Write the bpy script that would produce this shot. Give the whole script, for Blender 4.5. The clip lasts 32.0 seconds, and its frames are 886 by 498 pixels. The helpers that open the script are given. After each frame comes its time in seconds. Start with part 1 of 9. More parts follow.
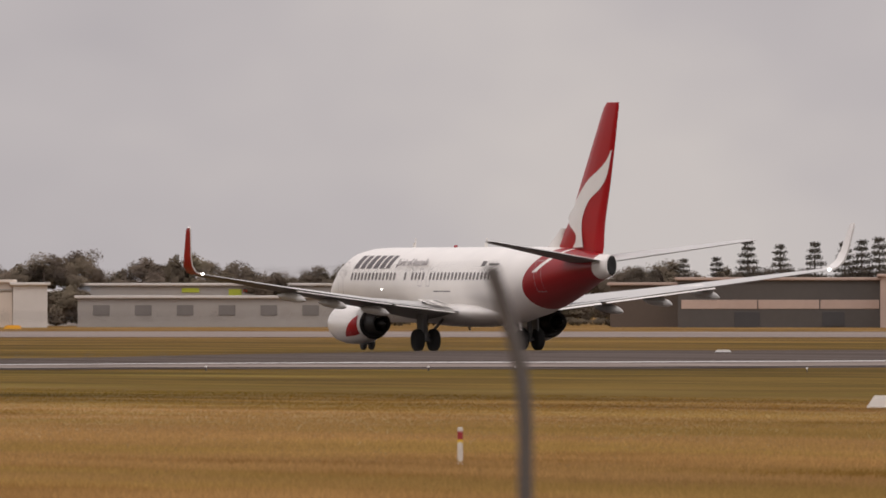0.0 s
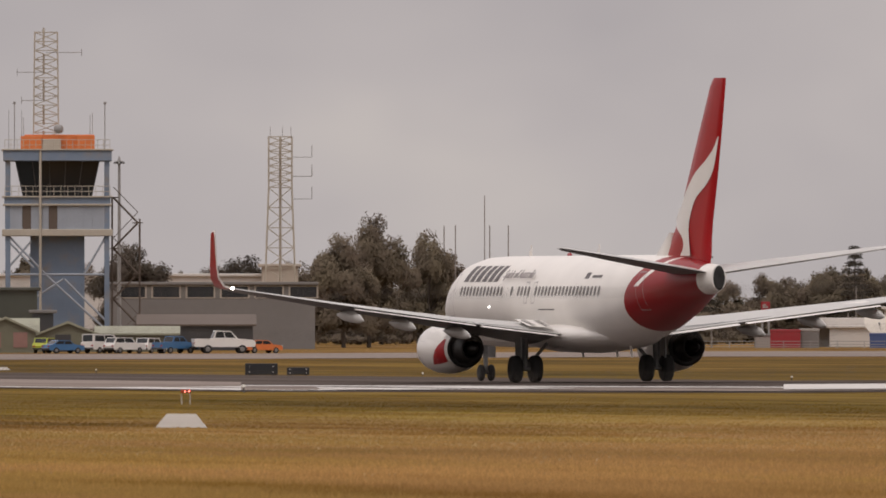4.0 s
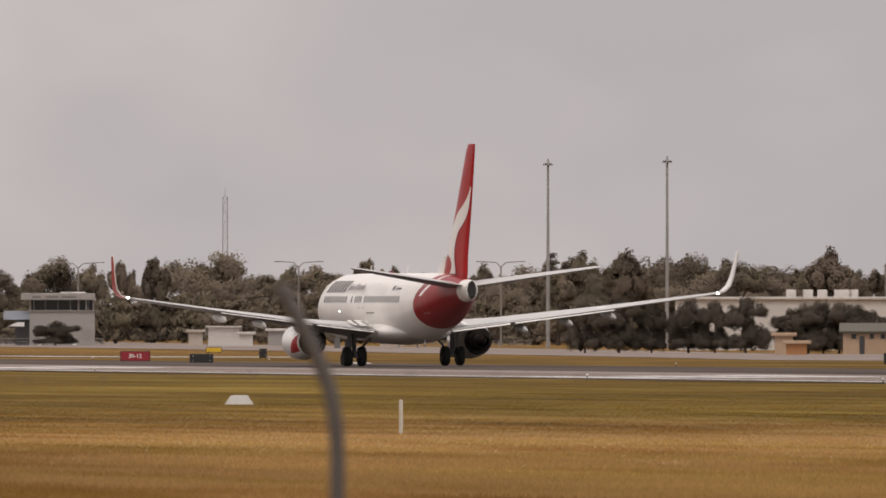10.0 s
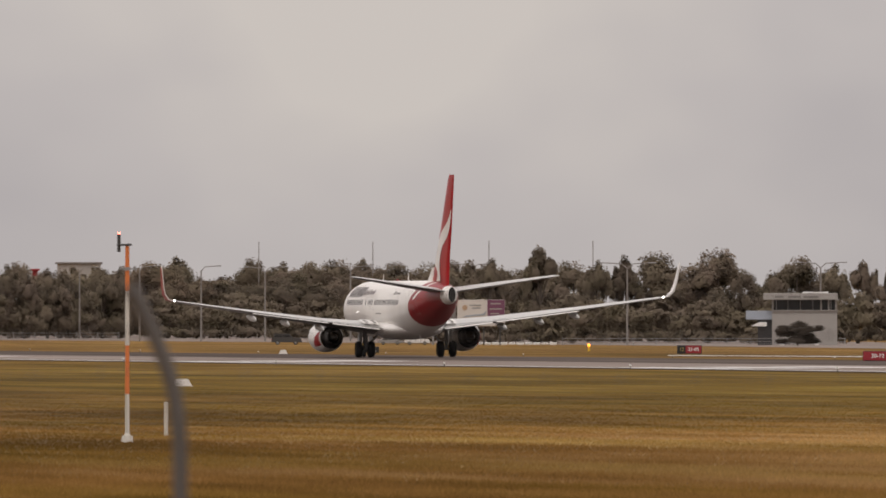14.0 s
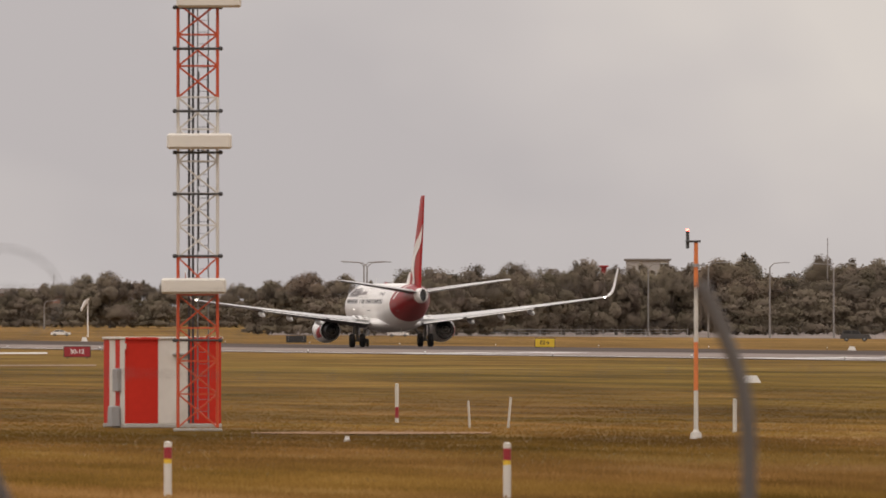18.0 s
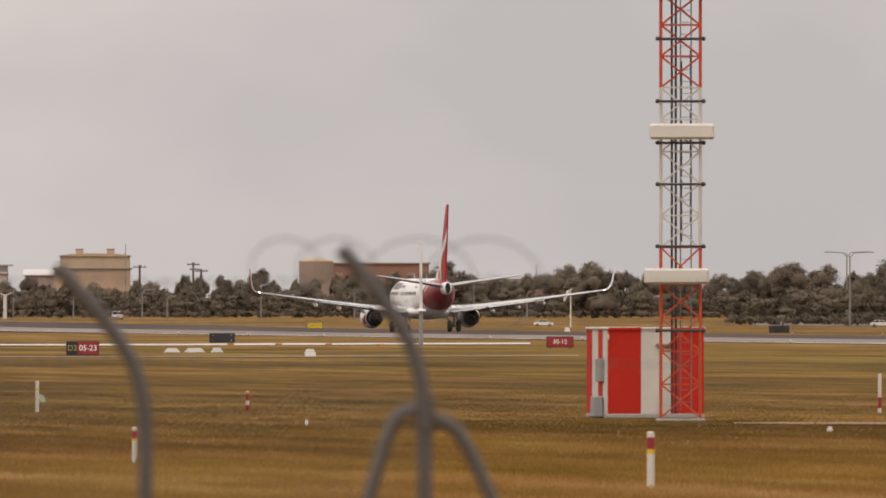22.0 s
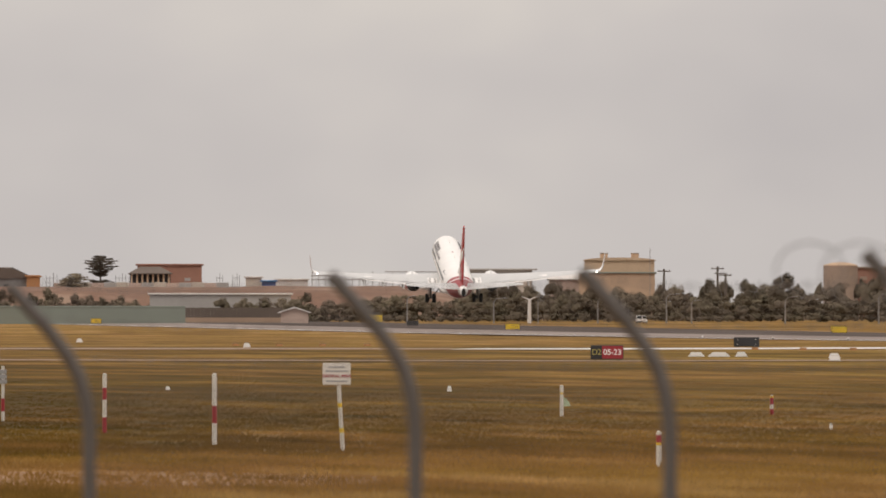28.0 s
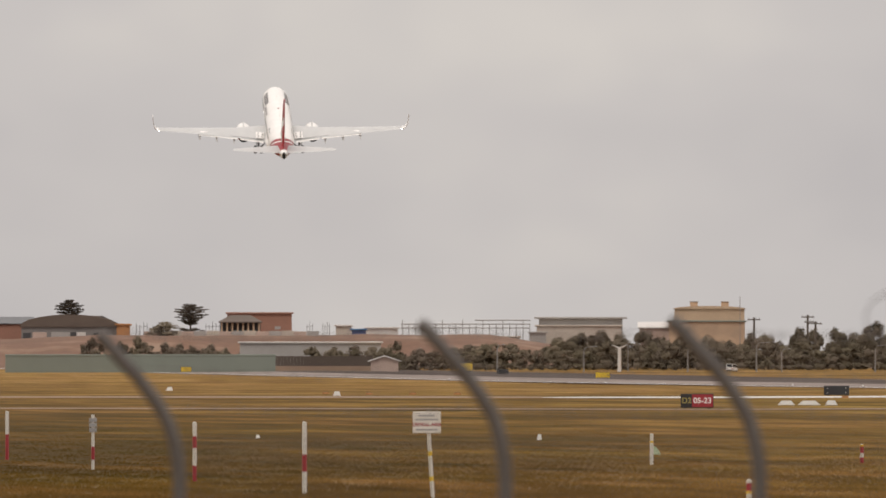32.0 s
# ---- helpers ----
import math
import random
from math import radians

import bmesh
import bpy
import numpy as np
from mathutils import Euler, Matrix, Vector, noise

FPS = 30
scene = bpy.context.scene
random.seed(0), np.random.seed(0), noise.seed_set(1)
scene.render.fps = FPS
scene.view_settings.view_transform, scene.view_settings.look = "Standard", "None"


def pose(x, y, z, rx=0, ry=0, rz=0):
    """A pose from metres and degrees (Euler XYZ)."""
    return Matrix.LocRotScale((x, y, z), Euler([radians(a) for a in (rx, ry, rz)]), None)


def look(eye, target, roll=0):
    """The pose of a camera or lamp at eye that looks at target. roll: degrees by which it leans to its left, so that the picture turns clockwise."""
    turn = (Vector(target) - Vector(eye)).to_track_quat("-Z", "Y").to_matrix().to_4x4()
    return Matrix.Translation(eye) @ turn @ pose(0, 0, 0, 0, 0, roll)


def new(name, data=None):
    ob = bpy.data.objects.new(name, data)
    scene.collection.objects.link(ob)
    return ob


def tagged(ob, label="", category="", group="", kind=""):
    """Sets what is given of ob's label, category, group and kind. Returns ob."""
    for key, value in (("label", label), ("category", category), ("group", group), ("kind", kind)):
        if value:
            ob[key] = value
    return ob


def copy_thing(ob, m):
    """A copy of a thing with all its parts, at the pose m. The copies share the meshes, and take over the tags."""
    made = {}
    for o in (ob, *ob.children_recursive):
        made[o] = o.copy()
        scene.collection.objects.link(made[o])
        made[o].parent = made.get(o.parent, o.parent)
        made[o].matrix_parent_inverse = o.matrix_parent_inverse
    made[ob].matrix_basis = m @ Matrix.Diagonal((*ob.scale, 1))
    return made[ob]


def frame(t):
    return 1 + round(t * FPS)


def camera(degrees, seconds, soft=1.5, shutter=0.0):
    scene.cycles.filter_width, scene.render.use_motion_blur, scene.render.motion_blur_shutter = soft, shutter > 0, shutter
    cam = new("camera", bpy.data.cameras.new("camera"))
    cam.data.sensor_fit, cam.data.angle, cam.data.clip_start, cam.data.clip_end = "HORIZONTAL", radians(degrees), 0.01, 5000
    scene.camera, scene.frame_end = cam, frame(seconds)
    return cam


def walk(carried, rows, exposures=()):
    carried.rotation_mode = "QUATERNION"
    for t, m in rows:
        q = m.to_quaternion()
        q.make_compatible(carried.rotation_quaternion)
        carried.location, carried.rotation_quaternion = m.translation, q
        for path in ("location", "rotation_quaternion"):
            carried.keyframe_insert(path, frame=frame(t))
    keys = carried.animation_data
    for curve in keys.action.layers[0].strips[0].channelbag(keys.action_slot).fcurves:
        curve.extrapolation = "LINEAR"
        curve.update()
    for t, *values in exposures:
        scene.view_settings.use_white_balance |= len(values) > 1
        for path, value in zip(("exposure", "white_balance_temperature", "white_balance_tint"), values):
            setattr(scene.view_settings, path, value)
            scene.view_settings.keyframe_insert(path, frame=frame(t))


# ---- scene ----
from math import cos, degrees, pi, sin, tan

# ------------------------------------------------------------------ camera and its walk
cam = camera(2.57984, 32.0, soft=1.7)
cam.data.dof.use_dof = True            # a long lens set on the airliner: the fence in front is out of focus
cam.data.dof.focus_distance = 1150.0
cam.data.dof.aperture_fstop = 18.0
EYE = 2.98
CAMERA_ROWS = [  # seconds, tilt, turn
    (0, 90.1366, -19.8900),
    (0.5, 90.1382, -19.4760),
    (1, 90.1415, -19.0800),
    (1.5, 90.1596, -18.5800),
    (2, 90.1761, -18.2900),
    (2.5, 90.1925, -17.9400),
    (3.5, 90.1958, -16.8500),
    (4.5, 90.1884, -15.7600),
    (5, 90.1859, -15.6290),
    (5.5, 90.1889, -15.3065),
    (6, 90.1919, -14.5228),
    (6.5, 90.2076, -14.2785),
    (7, 90.2132, -14.1625),
    (7.5, 90.2162, -13.8778),
    (8, 90.2167, -13.1091),
    (8.5, 90.2123, -12.9354),
    (9, 90.2026, -12.7186),
    (9.5, 90.2001, -12.4112),
    (10, 90.1979, -12.2273),
    (10.5, 90.1981, -11.8795),
    (11, 90.1983, -11.7031),
    (11.5, 90.2015, -11.1160),
    (12, 90.2073, -10.9170),
    (12.5, 90.2055, -10.6473),
    (13, 90.1960, -10.3123),
    (13.5, 90.1943, -10.1056),
    (14, 90.1975, -10.0653),
    (14.5, 90.1906, -9.8083),
    (15, 90.1889, -9.4908),
    (15.5, 90.1909, -9.0473),
    (17.5, 90.1873, -8.5528),
    (18, 90.1875, -8.4092),
    (18.5, 90.1904, -8.1296),
    (19, 90.1957, -7.6759),
    (19.5, 90.1967, -7.6532),
    (20, 90.1878, -7.5953),
    (20.5, 90.1813, -7.4794),
    (21, 90.1748, -7.4492),
    (21.5, 90.1669, -7.2097),
    (22, 90.1590, -7.0032),
    (22.5, 90.1538, -6.8544),
    (23, 90.1509, -6.5824),
    (23.5, 90.1509, -6.5673),
    (24, 90.1509, -6.3606),
    (24.5, 90.1484, -6.2448),
    (25, 90.1458, -6.1566),
    (25.5, 90.1458, -6.0129),
    (27.5, 90.1609, -5.6728),
    (28, 90.1711, -5.4763),
    (28.5, 90.1963, -5.4258),
    (29, 90.2291, -5.2772),
    (29.5, 90.2618, -5.1511),
    (30, 90.2845, -5.1687),
    (30.5, 90.3021, -5.1687),
    (31, 90.3324, -5.1814),
    (31.5, 90.3097, -5.1965),
    (32, 90.3122, -5.2141),
]
walk(cam, [(t, pose(0, 0, EYE, rx, 0, rz)) for t, rx, rz in CAMERA_ROWS],
     [(0.0, -0.17, 6400, 14), (2.0, -0.24, 6450, 13.8), (6.0, -0.22, 6560, 13.5), (10.0, -0.08, 6550, 12.5), (14.0, -0.16, 6540, 11.5), (19.0, 0.08, 6600, 11), (22.0, 0.10, 6600, 10.5), (25.0, 0.06, 6620, 10), (28.0, 0.06, 6620, 9.5), (32.0, 0.05, 6520, 9)])


def spot(az, d):
    """Ground place at a bearing in degrees, clockwise from the runway's direction, and a distance in metres."""
    return d * sin(radians(az)), d * cos(radians(az))


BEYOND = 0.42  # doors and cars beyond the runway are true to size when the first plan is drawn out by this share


def ease(u):
    u = min(1.0, max(0.0, u))
    return u * u * (3 - 2 * u)


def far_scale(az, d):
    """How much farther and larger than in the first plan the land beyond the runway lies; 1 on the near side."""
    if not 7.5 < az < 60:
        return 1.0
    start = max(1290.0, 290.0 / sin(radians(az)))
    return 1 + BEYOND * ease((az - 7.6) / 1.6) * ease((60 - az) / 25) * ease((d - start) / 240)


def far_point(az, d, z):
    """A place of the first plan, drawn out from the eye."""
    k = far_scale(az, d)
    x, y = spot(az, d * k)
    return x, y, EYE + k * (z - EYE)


# ------------------------------------------------------------------ world and sun (overcast)
world = bpy.data.worlds.new("overcast_sky")
scene.world = world
world.use_nodes = True
wn, wl = world.node_tree.nodes, world.node_tree.links
wn.clear()
w_out = wn.new("ShaderNodeOutputWorld")
w_bg = wn.new("ShaderNodeBackground")
w_sky = wn.new("ShaderNodeTexSky")
w_sky.sky_type = "NISHITA"
w_sky.sun_disc = False
w_sky.sun_elevation = radians(58)
w_sky.sun_rotation = radians(215)
w_sky.dust_density = 3.0
w_scale = wn.new("ShaderNodeVectorMath")
w_scale.operation = "SCALE"
w_scale.inputs[3].default_value = 0.08
wl.new(w_sky.outputs[0], w_scale.inputs[0])
w_geo = wn.new("ShaderNodeTexCoord")
w_map = wn.new("ShaderNodeMapping")
w_map.inputs["Scale"].default_value = (22, 22, 36)
wl.new(w_geo.outputs["Generated"], w_map.inputs[0])
w_noise = wn.new("ShaderNodeTexNoise")
w_noise.inputs["Scale"].default_value = 1.0
w_noise.inputs["Detail"].default_value = 4.0
w_noise.inputs["Roughness"].default_value = 0.5
wl.new(w_map.outputs[0], w_noise.inputs["Vector"])
w_ramp = wn.new("ShaderNodeValToRGB")
w_ramp.color_ramp.elements[0].position = 0.38
w_ramp.color_ramp.elements[0].color = (0.505, 0.474, 0.474, 1)
w_ramp.color_ramp.elements[1].position = 0.63
w_ramp.color_ramp.elements[1].color = (0.680, 0.632, 0.588, 1)
w_mid = w_ramp.color_ramp.elements.new(0.52)
w_mid.color = (0.586, 0.547, 0.532, 1)
wl.new(w_noise.outputs[0], w_ramp.inputs[0])
w_mix = wn.new("ShaderNodeMix")
w_mix.data_type = "RGBA"
w_mix.inputs[0].default_value = 0.93
wl.new(w_scale.outputs[0], w_mix.inputs[6])
wl.new(w_ramp.outputs[0], w_mix.inputs[7])
# an overcast sky is more than twice as bright overhead as at the horizon
w_sep = wn.new("ShaderNodeSeparateXYZ")
wl.new(w_geo.outputs["Generated"], w_sep.inputs[0])
w_up = wn.new("ShaderNodeMapRange")
w_up.inputs[3].default_value, w_up.inputs[4].default_value = 1.0, 2.3
wl.new(w_sep.outputs[2], w_up.inputs[0])
w_lift = wn.new("ShaderNodeVectorMath")
w_lift.operation = "SCALE"
wl.new(w_mix.outputs[2], w_lift.inputs[0])
wl.new(w_up.outputs[0], w_lift.inputs[3])
wl.new(w_lift.outputs[0], w_bg.inputs[0])
w_bg.inputs[1].default_value = 1.0
wl.new(w_bg.outputs[0], w_out.inputs[0])

sun_data = bpy.data.lights.new("sun", "SUN")
sun_data.energy = 0.8
sun_data.angle = radians(14)
sun_data.color = (1.0, 0.95, 0.88)
sun = new("sun", sun_data)
sun.matrix_world = look((-300, -420, 800), (0, 0, 0))


# ------------------------------------------------------------------ materials
def shader(name):
    m = bpy.data.materials.new(name)
    m.use_nodes = True
    return m, m.node_tree.nodes, m.node_tree.links, m.node_tree.nodes["Principled BSDF"]


def mat(name, color, rough=0.7, metal=0.0, vary=0.15, scale=1.0, fine=0.0, bump=0.0, piece=0.0, dirt=None, coat=0.0, stretch=(1, 1, 1)):
    """A surface with broad and fine variation of its colour, optional dirt, relief and a shift from piece to piece."""
    m, n, l, b = shader(name)
    tc = n.new("ShaderNodeTexCoord")
    mp = n.new("ShaderNodeMapping")
    mp.inputs["Scale"].default_value = stretch
    l.new(tc.outputs["Object"], mp.inputs[0])
    big = n.new("ShaderNodeTexNoise")
    big.inputs["Scale"].default_value = scale
    big.inputs["Detail"].default_value = 5
    l.new(mp.outputs[0], big.inputs["Vector"])
    small = n.new("ShaderNodeTexNoise")
    small.inputs["Scale"].default_value = scale * 9
    small.inputs["Detail"].default_value = 3
    l.new(mp.outputs[0], small.inputs["Vector"])
    add = n.new("ShaderNodeMath")
    add.operation = "MULTIPLY_ADD"
    l.new(small.outputs[0], add.inputs[0])
    add.inputs[1].default_value = 0.4 + fine
    l.new(big.outputs[0], add.inputs[2])
    ramp = n.new("ShaderNodeMapRange")
    ramp.inputs[1].default_value = 0.35
    ramp.inputs[2].default_value = 1.1 + fine
    ramp.inputs[3].default_value = 1 - vary
    ramp.inputs[4].default_value = 1 + vary
    l.new(add.outputs[0], ramp.inputs[0])
    value = ramp.outputs[0]
    if piece:
        info = n.new("ShaderNodeObjectInfo")
        pr = n.new("ShaderNodeMapRange")
        pr.inputs[3].default_value, pr.inputs[4].default_value = 1 - piece, 1 + piece
        l.new(info.outputs["Random"], pr.inputs[0])
        mul = n.new("ShaderNodeMath")
        mul.operation = "MULTIPLY"
        l.new(value, mul.inputs[0])
        l.new(pr.outputs[0], mul.inputs[1])
        value = mul.outputs[0]
    sc = n.new("ShaderNodeVectorMath")
    sc.operation = "SCALE"
    sc.inputs[0].default_value = color[:3]
    l.new(value, sc.inputs[3])
    col = sc.outputs[0]
    if dirt:
        mk = n.new("ShaderNodeMapRange")
        mk.inputs[1].default_value, mk.inputs[2].default_value = 0.52, 0.72
        l.new(big.outputs[0], mk.inputs[0])
        dm = n.new("ShaderNodeMix")
        dm.data_type = "RGBA"
        l.new(mk.outputs[0], dm.inputs[0])
        l.new(col, dm.inputs[6])
        dm.inputs[7].default_value = (*dirt, 1)
        col = dm.outputs[2]
    l.new(col, b.inputs["Base Color"])
    b.inputs["Roughness"].default_value = rough
    b.inputs["Metallic"].default_value = metal
    b.inputs["Coat Weight"].default_value = coat
    if bump:
        bp = n.new("ShaderNodeBump")
        bp.inputs["Strength"].default_value = bump
        bp.inputs["Distance"].default_value = 0.05
        l.new(small.outputs[0], bp.inputs["Height"])
        l.new(bp.outputs[0], b.inputs["Normal"])
    return m


def glow(name, color, strength):
    m, n, l, b = shader(name)
    b.inputs["Base Color"].default_value = (*color, 1)
    b.inputs["Emission Color"].default_value = (*color, 1)
    b.inputs["Emission Strength"].default_value = strength
    return m


WHITE = mat("white_paint", (0.78, 0.76, 0.73), 0.4, vary=0.06, scale=0.4)
OFFWHITE = mat("weathered_white_paint", (0.62, 0.58, 0.52), 0.6, vary=0.12, scale=0.6, dirt=(0.42, 0.37, 0.31))
CREAM = mat("cream_gloss_panel", (0.70, 0.65, 0.57), 0.45, vary=0.08, scale=0.8)
RED = mat("red_paint", (0.50, 0.028, 0.015), 0.6, vary=0.14, scale=0.7, fine=0.2)
RED.node_tree.nodes["Principled BSDF"].inputs["Specular IOR Level"].default_value = 0.15
SIGNRED = mat("sign_red", (0.30, 0.02, 0.028), 0.45, vary=0.1, scale=2)
ORANGERED = mat("orange_red_steel_paint", (0.52, 0.075, 0.022), 0.5, vary=0.15, scale=1.5)
ORANGE = mat("orange_paint", (0.68, 0.19, 0.05), 0.5, vary=0.12, scale=1.5)
DULL_YELLOW = mat("faded_sign_code", (0.30, 0.25, 0.07), 0.6, vary=0.1, scale=2)
YELLOW = mat("sign_yellow", (0.70, 0.46, 0.03), 0.5, vary=0.1, scale=2)
BLACK = mat("black_paint", (0.018, 0.017, 0.018), 0.5, vary=0.2, scale=2)
FENCE_STEEL = mat("weathered_galvanised_tube", (0.105, 0.092, 0.084), 0.6, 0.15, vary=0.2, scale=4, fine=0.2)
STEEL = mat("galvanised_steel", (0.27, 0.265, 0.26), 0.45, 0.75, vary=0.16, scale=3, fine=0.2)
GREYPAINT = mat("grey_paint", (0.30, 0.29, 0.28), 0.6, vary=0.1, scale=1)
DARKGREY = mat("dark_grey_paint", (0.055, 0.052, 0.05), 0.6, vary=0.15, scale=1)
CONCRETE = mat("concrete", (0.38, 0.35, 0.31), 0.85, vary=0.18, scale=0.8, fine=0.2, bump=0.2, dirt=(0.25, 0.22, 0.19))
RUBBER = mat("tyre_rubber", (0.02, 0.019, 0.018), 0.8, vary=0.2, scale=3)
GLASS_DARK = mat("dark_window_glass", (0.02, 0.022, 0.025), 0.08, vary=0.1, scale=1)
LIME = mat("lime_yellow_paint", (0.42, 0.47, 0.04), 0.4, vary=0.1, scale=1)
BLUECAR = mat("blue_car_paint", (0.05, 0.16, 0.34), 0.3, vary=0.08, scale=1, coat=0.5)
NAVY = mat("navy_blue_paint", (0.06, 0.09, 0.22), 0.5, vary=0.1, scale=1)
LAMP_WHITE = glow("white_lamp_lens", (1.0, 0.95, 0.88), 9.0)
LAMP_RED = glow("red_lamp_lens", (1.0, 0.16, 0.11), 6.5)
LAMP_AMBER = glow("amber_lamp_lens", (1.0, 0.35, 0.03), 3.5)


def grass_material(name, ground):
    """Dry grass: bands of olive and straw over tens of metres, patches of a few metres and fine blades."""
    m, n, l, b = shader(name)
    geo = n.new("ShaderNodeNewGeometry")

    def patches(stretch, detail):
        mp = n.new("ShaderNodeMapping")
        mp.inputs["Scale"].default_value = stretch
        l.new(geo.outputs["Position"], mp.inputs[0])
        t = n.new("ShaderNodeTexNoise")
        t.inputs["Scale"].default_value = 1.0
        t.inputs["Detail"].default_value = detail
        t.inputs["Roughness"].default_value = 0.62
        l.new(mp.outputs[0], t.inputs["Vector"])
        return t.outputs[0]

    def span(value, a, b2, c, d):
        r = n.new("ShaderNodeMapRange")
        r.inputs[1].default_value, r.inputs[2].default_value = a, b2
        r.inputs[3].default_value, r.inputs[4].default_value = c, d
        l.new(value, r.inputs[0])
        return r.outputs[0]

    def maths(op, a, b2):
        k = n.new("ShaderNodeMath")
        k.operation = op
        for i, q in enumerate((a, b2)):
            if isinstance(q, float):
                k.inputs[i].default_value = q
            else:
                l.new(q, k.inputs[i])
        return k.outputs[0]

    sep = n.new("ShaderNodeSeparateXYZ")
    l.new(geo.outputs["Position"], sep.inputs[0])
    ring = n.new("ShaderNodeVectorMath")
    ring.operation = "LENGTH"
    l.new(geo.outputs["Position"], ring.inputs[0])
    x, d = sep.outputs[0], ring.outputs["Value"]
    tone = maths("ADD", span(patches((0.045, 0.012, 0.02), 6), 0.28, 0.72, 0.00, 0.52), span(patches((0.28, 0.022, 0.2), 5), 0.3, 0.7, 0.02, 0.44))
    tone = maths("SUBTRACT", tone, span(d, 420.0, 640.0, 0.0, 0.22))   # the mown strip beside the runway is greener
    tone = maths("SUBTRACT", tone, span(x, 80.0, 45.0, 0.0, 0.20))    # the ground towards the cross runway is browner
    tone = maths("ADD", tone, span(d, 330.0, 440.0, 0.20, 0.0))        # straw by the perimeter, its colour lightened against the tall blades' own shading
    tone = maths("ADD", tone, span(x, 75.0, 150.0, 0.0, 0.20))        # and the run's start drier
    tone = maths("ADD", tone, span(d, 1900.0, 2700.0, 0.0, 0.10))      # the far end's straw is lightened in colour for the haze over it
    tone = maths("ADD", tone, span(x, 255.0, 275.0, 0.0, -0.09))
    straw = maths("MULTIPLY", span(d, 530.0, 480.0, 0.0, 0.20), maths("MULTIPLY", span(d, 350.0, 400.0, 0.0, 1.0), span(x, 70.0, 100.0, 0.0, 1.0)))
    tone = maths("ADD", tone, straw)                                   # a band left unmown between them
    ramp = n.new("ShaderNodeValToRGB")
    e = ramp.color_ramp.elements
    e[0].position, e[0].color = 0.05, (0.088, 0.054, 0.017, 1)
    e[1].position, e[1].color = 0.74, (0.392, 0.240, 0.097, 1)
    e.new(0.28).color = (0.152, 0.085, 0.024, 1)
    e.new(0.52).color = (0.272, 0.150, 0.048, 1)
    l.new(tone, ramp.inputs[0])
    # greener and browner patches over the tone
    hue = n.new("ShaderNodeMix")
    hue.data_type = "RGBA"
    hue.blend_type = "MULTIPLY"
    hue.inputs[7].default_value = (0.91, 0.98, 0.76, 1)
    l.new(ramp.outputs[0], hue.inputs[6])
    l.new(span(patches((0.11, 0.016, 0.1), 4), 0.44, 0.60, 0.0, 0.85), hue.inputs[0])
    # the mown strip by the run's start is green
    lush = n.new("ShaderNodeMix")
    lush.data_type = "RGBA"
    lush.blend_type = "MULTIPLY"
    lush.inputs[7].default_value = (0.68, 0.76, 0.46, 1)
    l.new(hue.outputs[2], lush.inputs[6])
    l.new(maths("MULTIPLY", maths("MULTIPLY", span(x, 90.0, 140.0, 0.0, 0.9), span(d, 510.0, 600.0, 0.0, 1.0)), span(d, 900.0, 1700.0, 1.0, 0.0)), lush.inputs[0])
    hue = lush
    if ground:
        fac = span(patches((1.7, 1.7, 1.7), 6), 0.3, 0.7, 0.72, 1.0)
    else:
        fac = span(geo.outputs["Random Per Island"], 0.0, 1.0, 1.28, 1.75)
    fac = maths("MULTIPLY", fac, span(patches((0.035, 0.009, 0.02), 5), 0.34, 0.62, 0.72, 1.10))   # damper and drier tracts
    sc = n.new("ShaderNodeVectorMath")
    sc.operation = "SCALE"
    l.new(hue.outputs[2], sc.inputs[0])
    l.new(fac, sc.inputs[3])
    l.new(sc.outputs[0], b.inputs["Base Color"])
    b.inputs["Roughness"].default_value = 0.9
    b.inputs["Specular IOR Level"].default_value = 0.03
    if not ground:  # light passes through the thin blades
        tr = n.new("ShaderNodeBsdfTranslucent")
        l.new(sc.outputs[0], tr.inputs[0])
        mix = n.new("ShaderNodeMixShader")
        mix.inputs[0].default_value = 0.5
        l.new(b.outputs[0], mix.inputs[1])
        l.new(tr.outputs[0], mix.inputs[2])
        l.new(mix.outputs[0], [q for q in n if q.type == "OUTPUT_MATERIAL"][0].inputs[0])
    return m


GROUND_GRASS = grass_material("dry_grass_ground", True)
GRASS_BLADES = grass_material("dry_grass_blades", False)


def asphalt_material(name, dark, light):
    """Asphalt with rubber-darkened strips along its length, patches and grain."""
    m, n, l, b = shader(name)
    geo = n.new("ShaderNodeNewGeometry")
    mp = n.new("ShaderNodeMapping")
    mp.inputs["Scale"].default_value = (0.16, 0.006, 0.1)
    l.new(geo.outputs["Position"], mp.inputs[0])
    streak = n.new("ShaderNodeTexNoise")
    streak.inputs["Detail"].default_value = 5
    streak.inputs["Scale"].default_value = 1.0
    l.new(mp.outputs[0], streak.inputs["Vector"])
    grain = n.new("ShaderNodeTexNoise")
    grain.inputs["Scale"].default_value = 0.9
    grain.inputs["Detail"].default_value = 6
    l.new(geo.outputs["Position"], grain.inputs["Vector"])
    add = n.new("ShaderNodeMath")
    add.operation = "MULTIPLY_ADD"
    l.new(grain.outputs[0], add.inputs[0])
    add.inputs[1].default_value = 0.35
    l.new(streak.outputs[0], add.inputs[2])
    ramp = n.new("ShaderNodeValToRGB")
    ramp.color_ramp.elements[0].position, ramp.color_ramp.elements[0].color = 0.45, (*dark, 1)
    ramp.color_ramp.elements[1].position, ramp.color_ramp.elements[1].color = 0.85, (*light, 1)
    l.new(add.outputs[0], ramp.inputs[0])
    l.new(ramp.outputs[0], b.inputs["Base Color"])
    b.inputs["Roughness"].default_value = 0.95
    b.inputs["Specular IOR Level"].default_value = 0.0
    return m


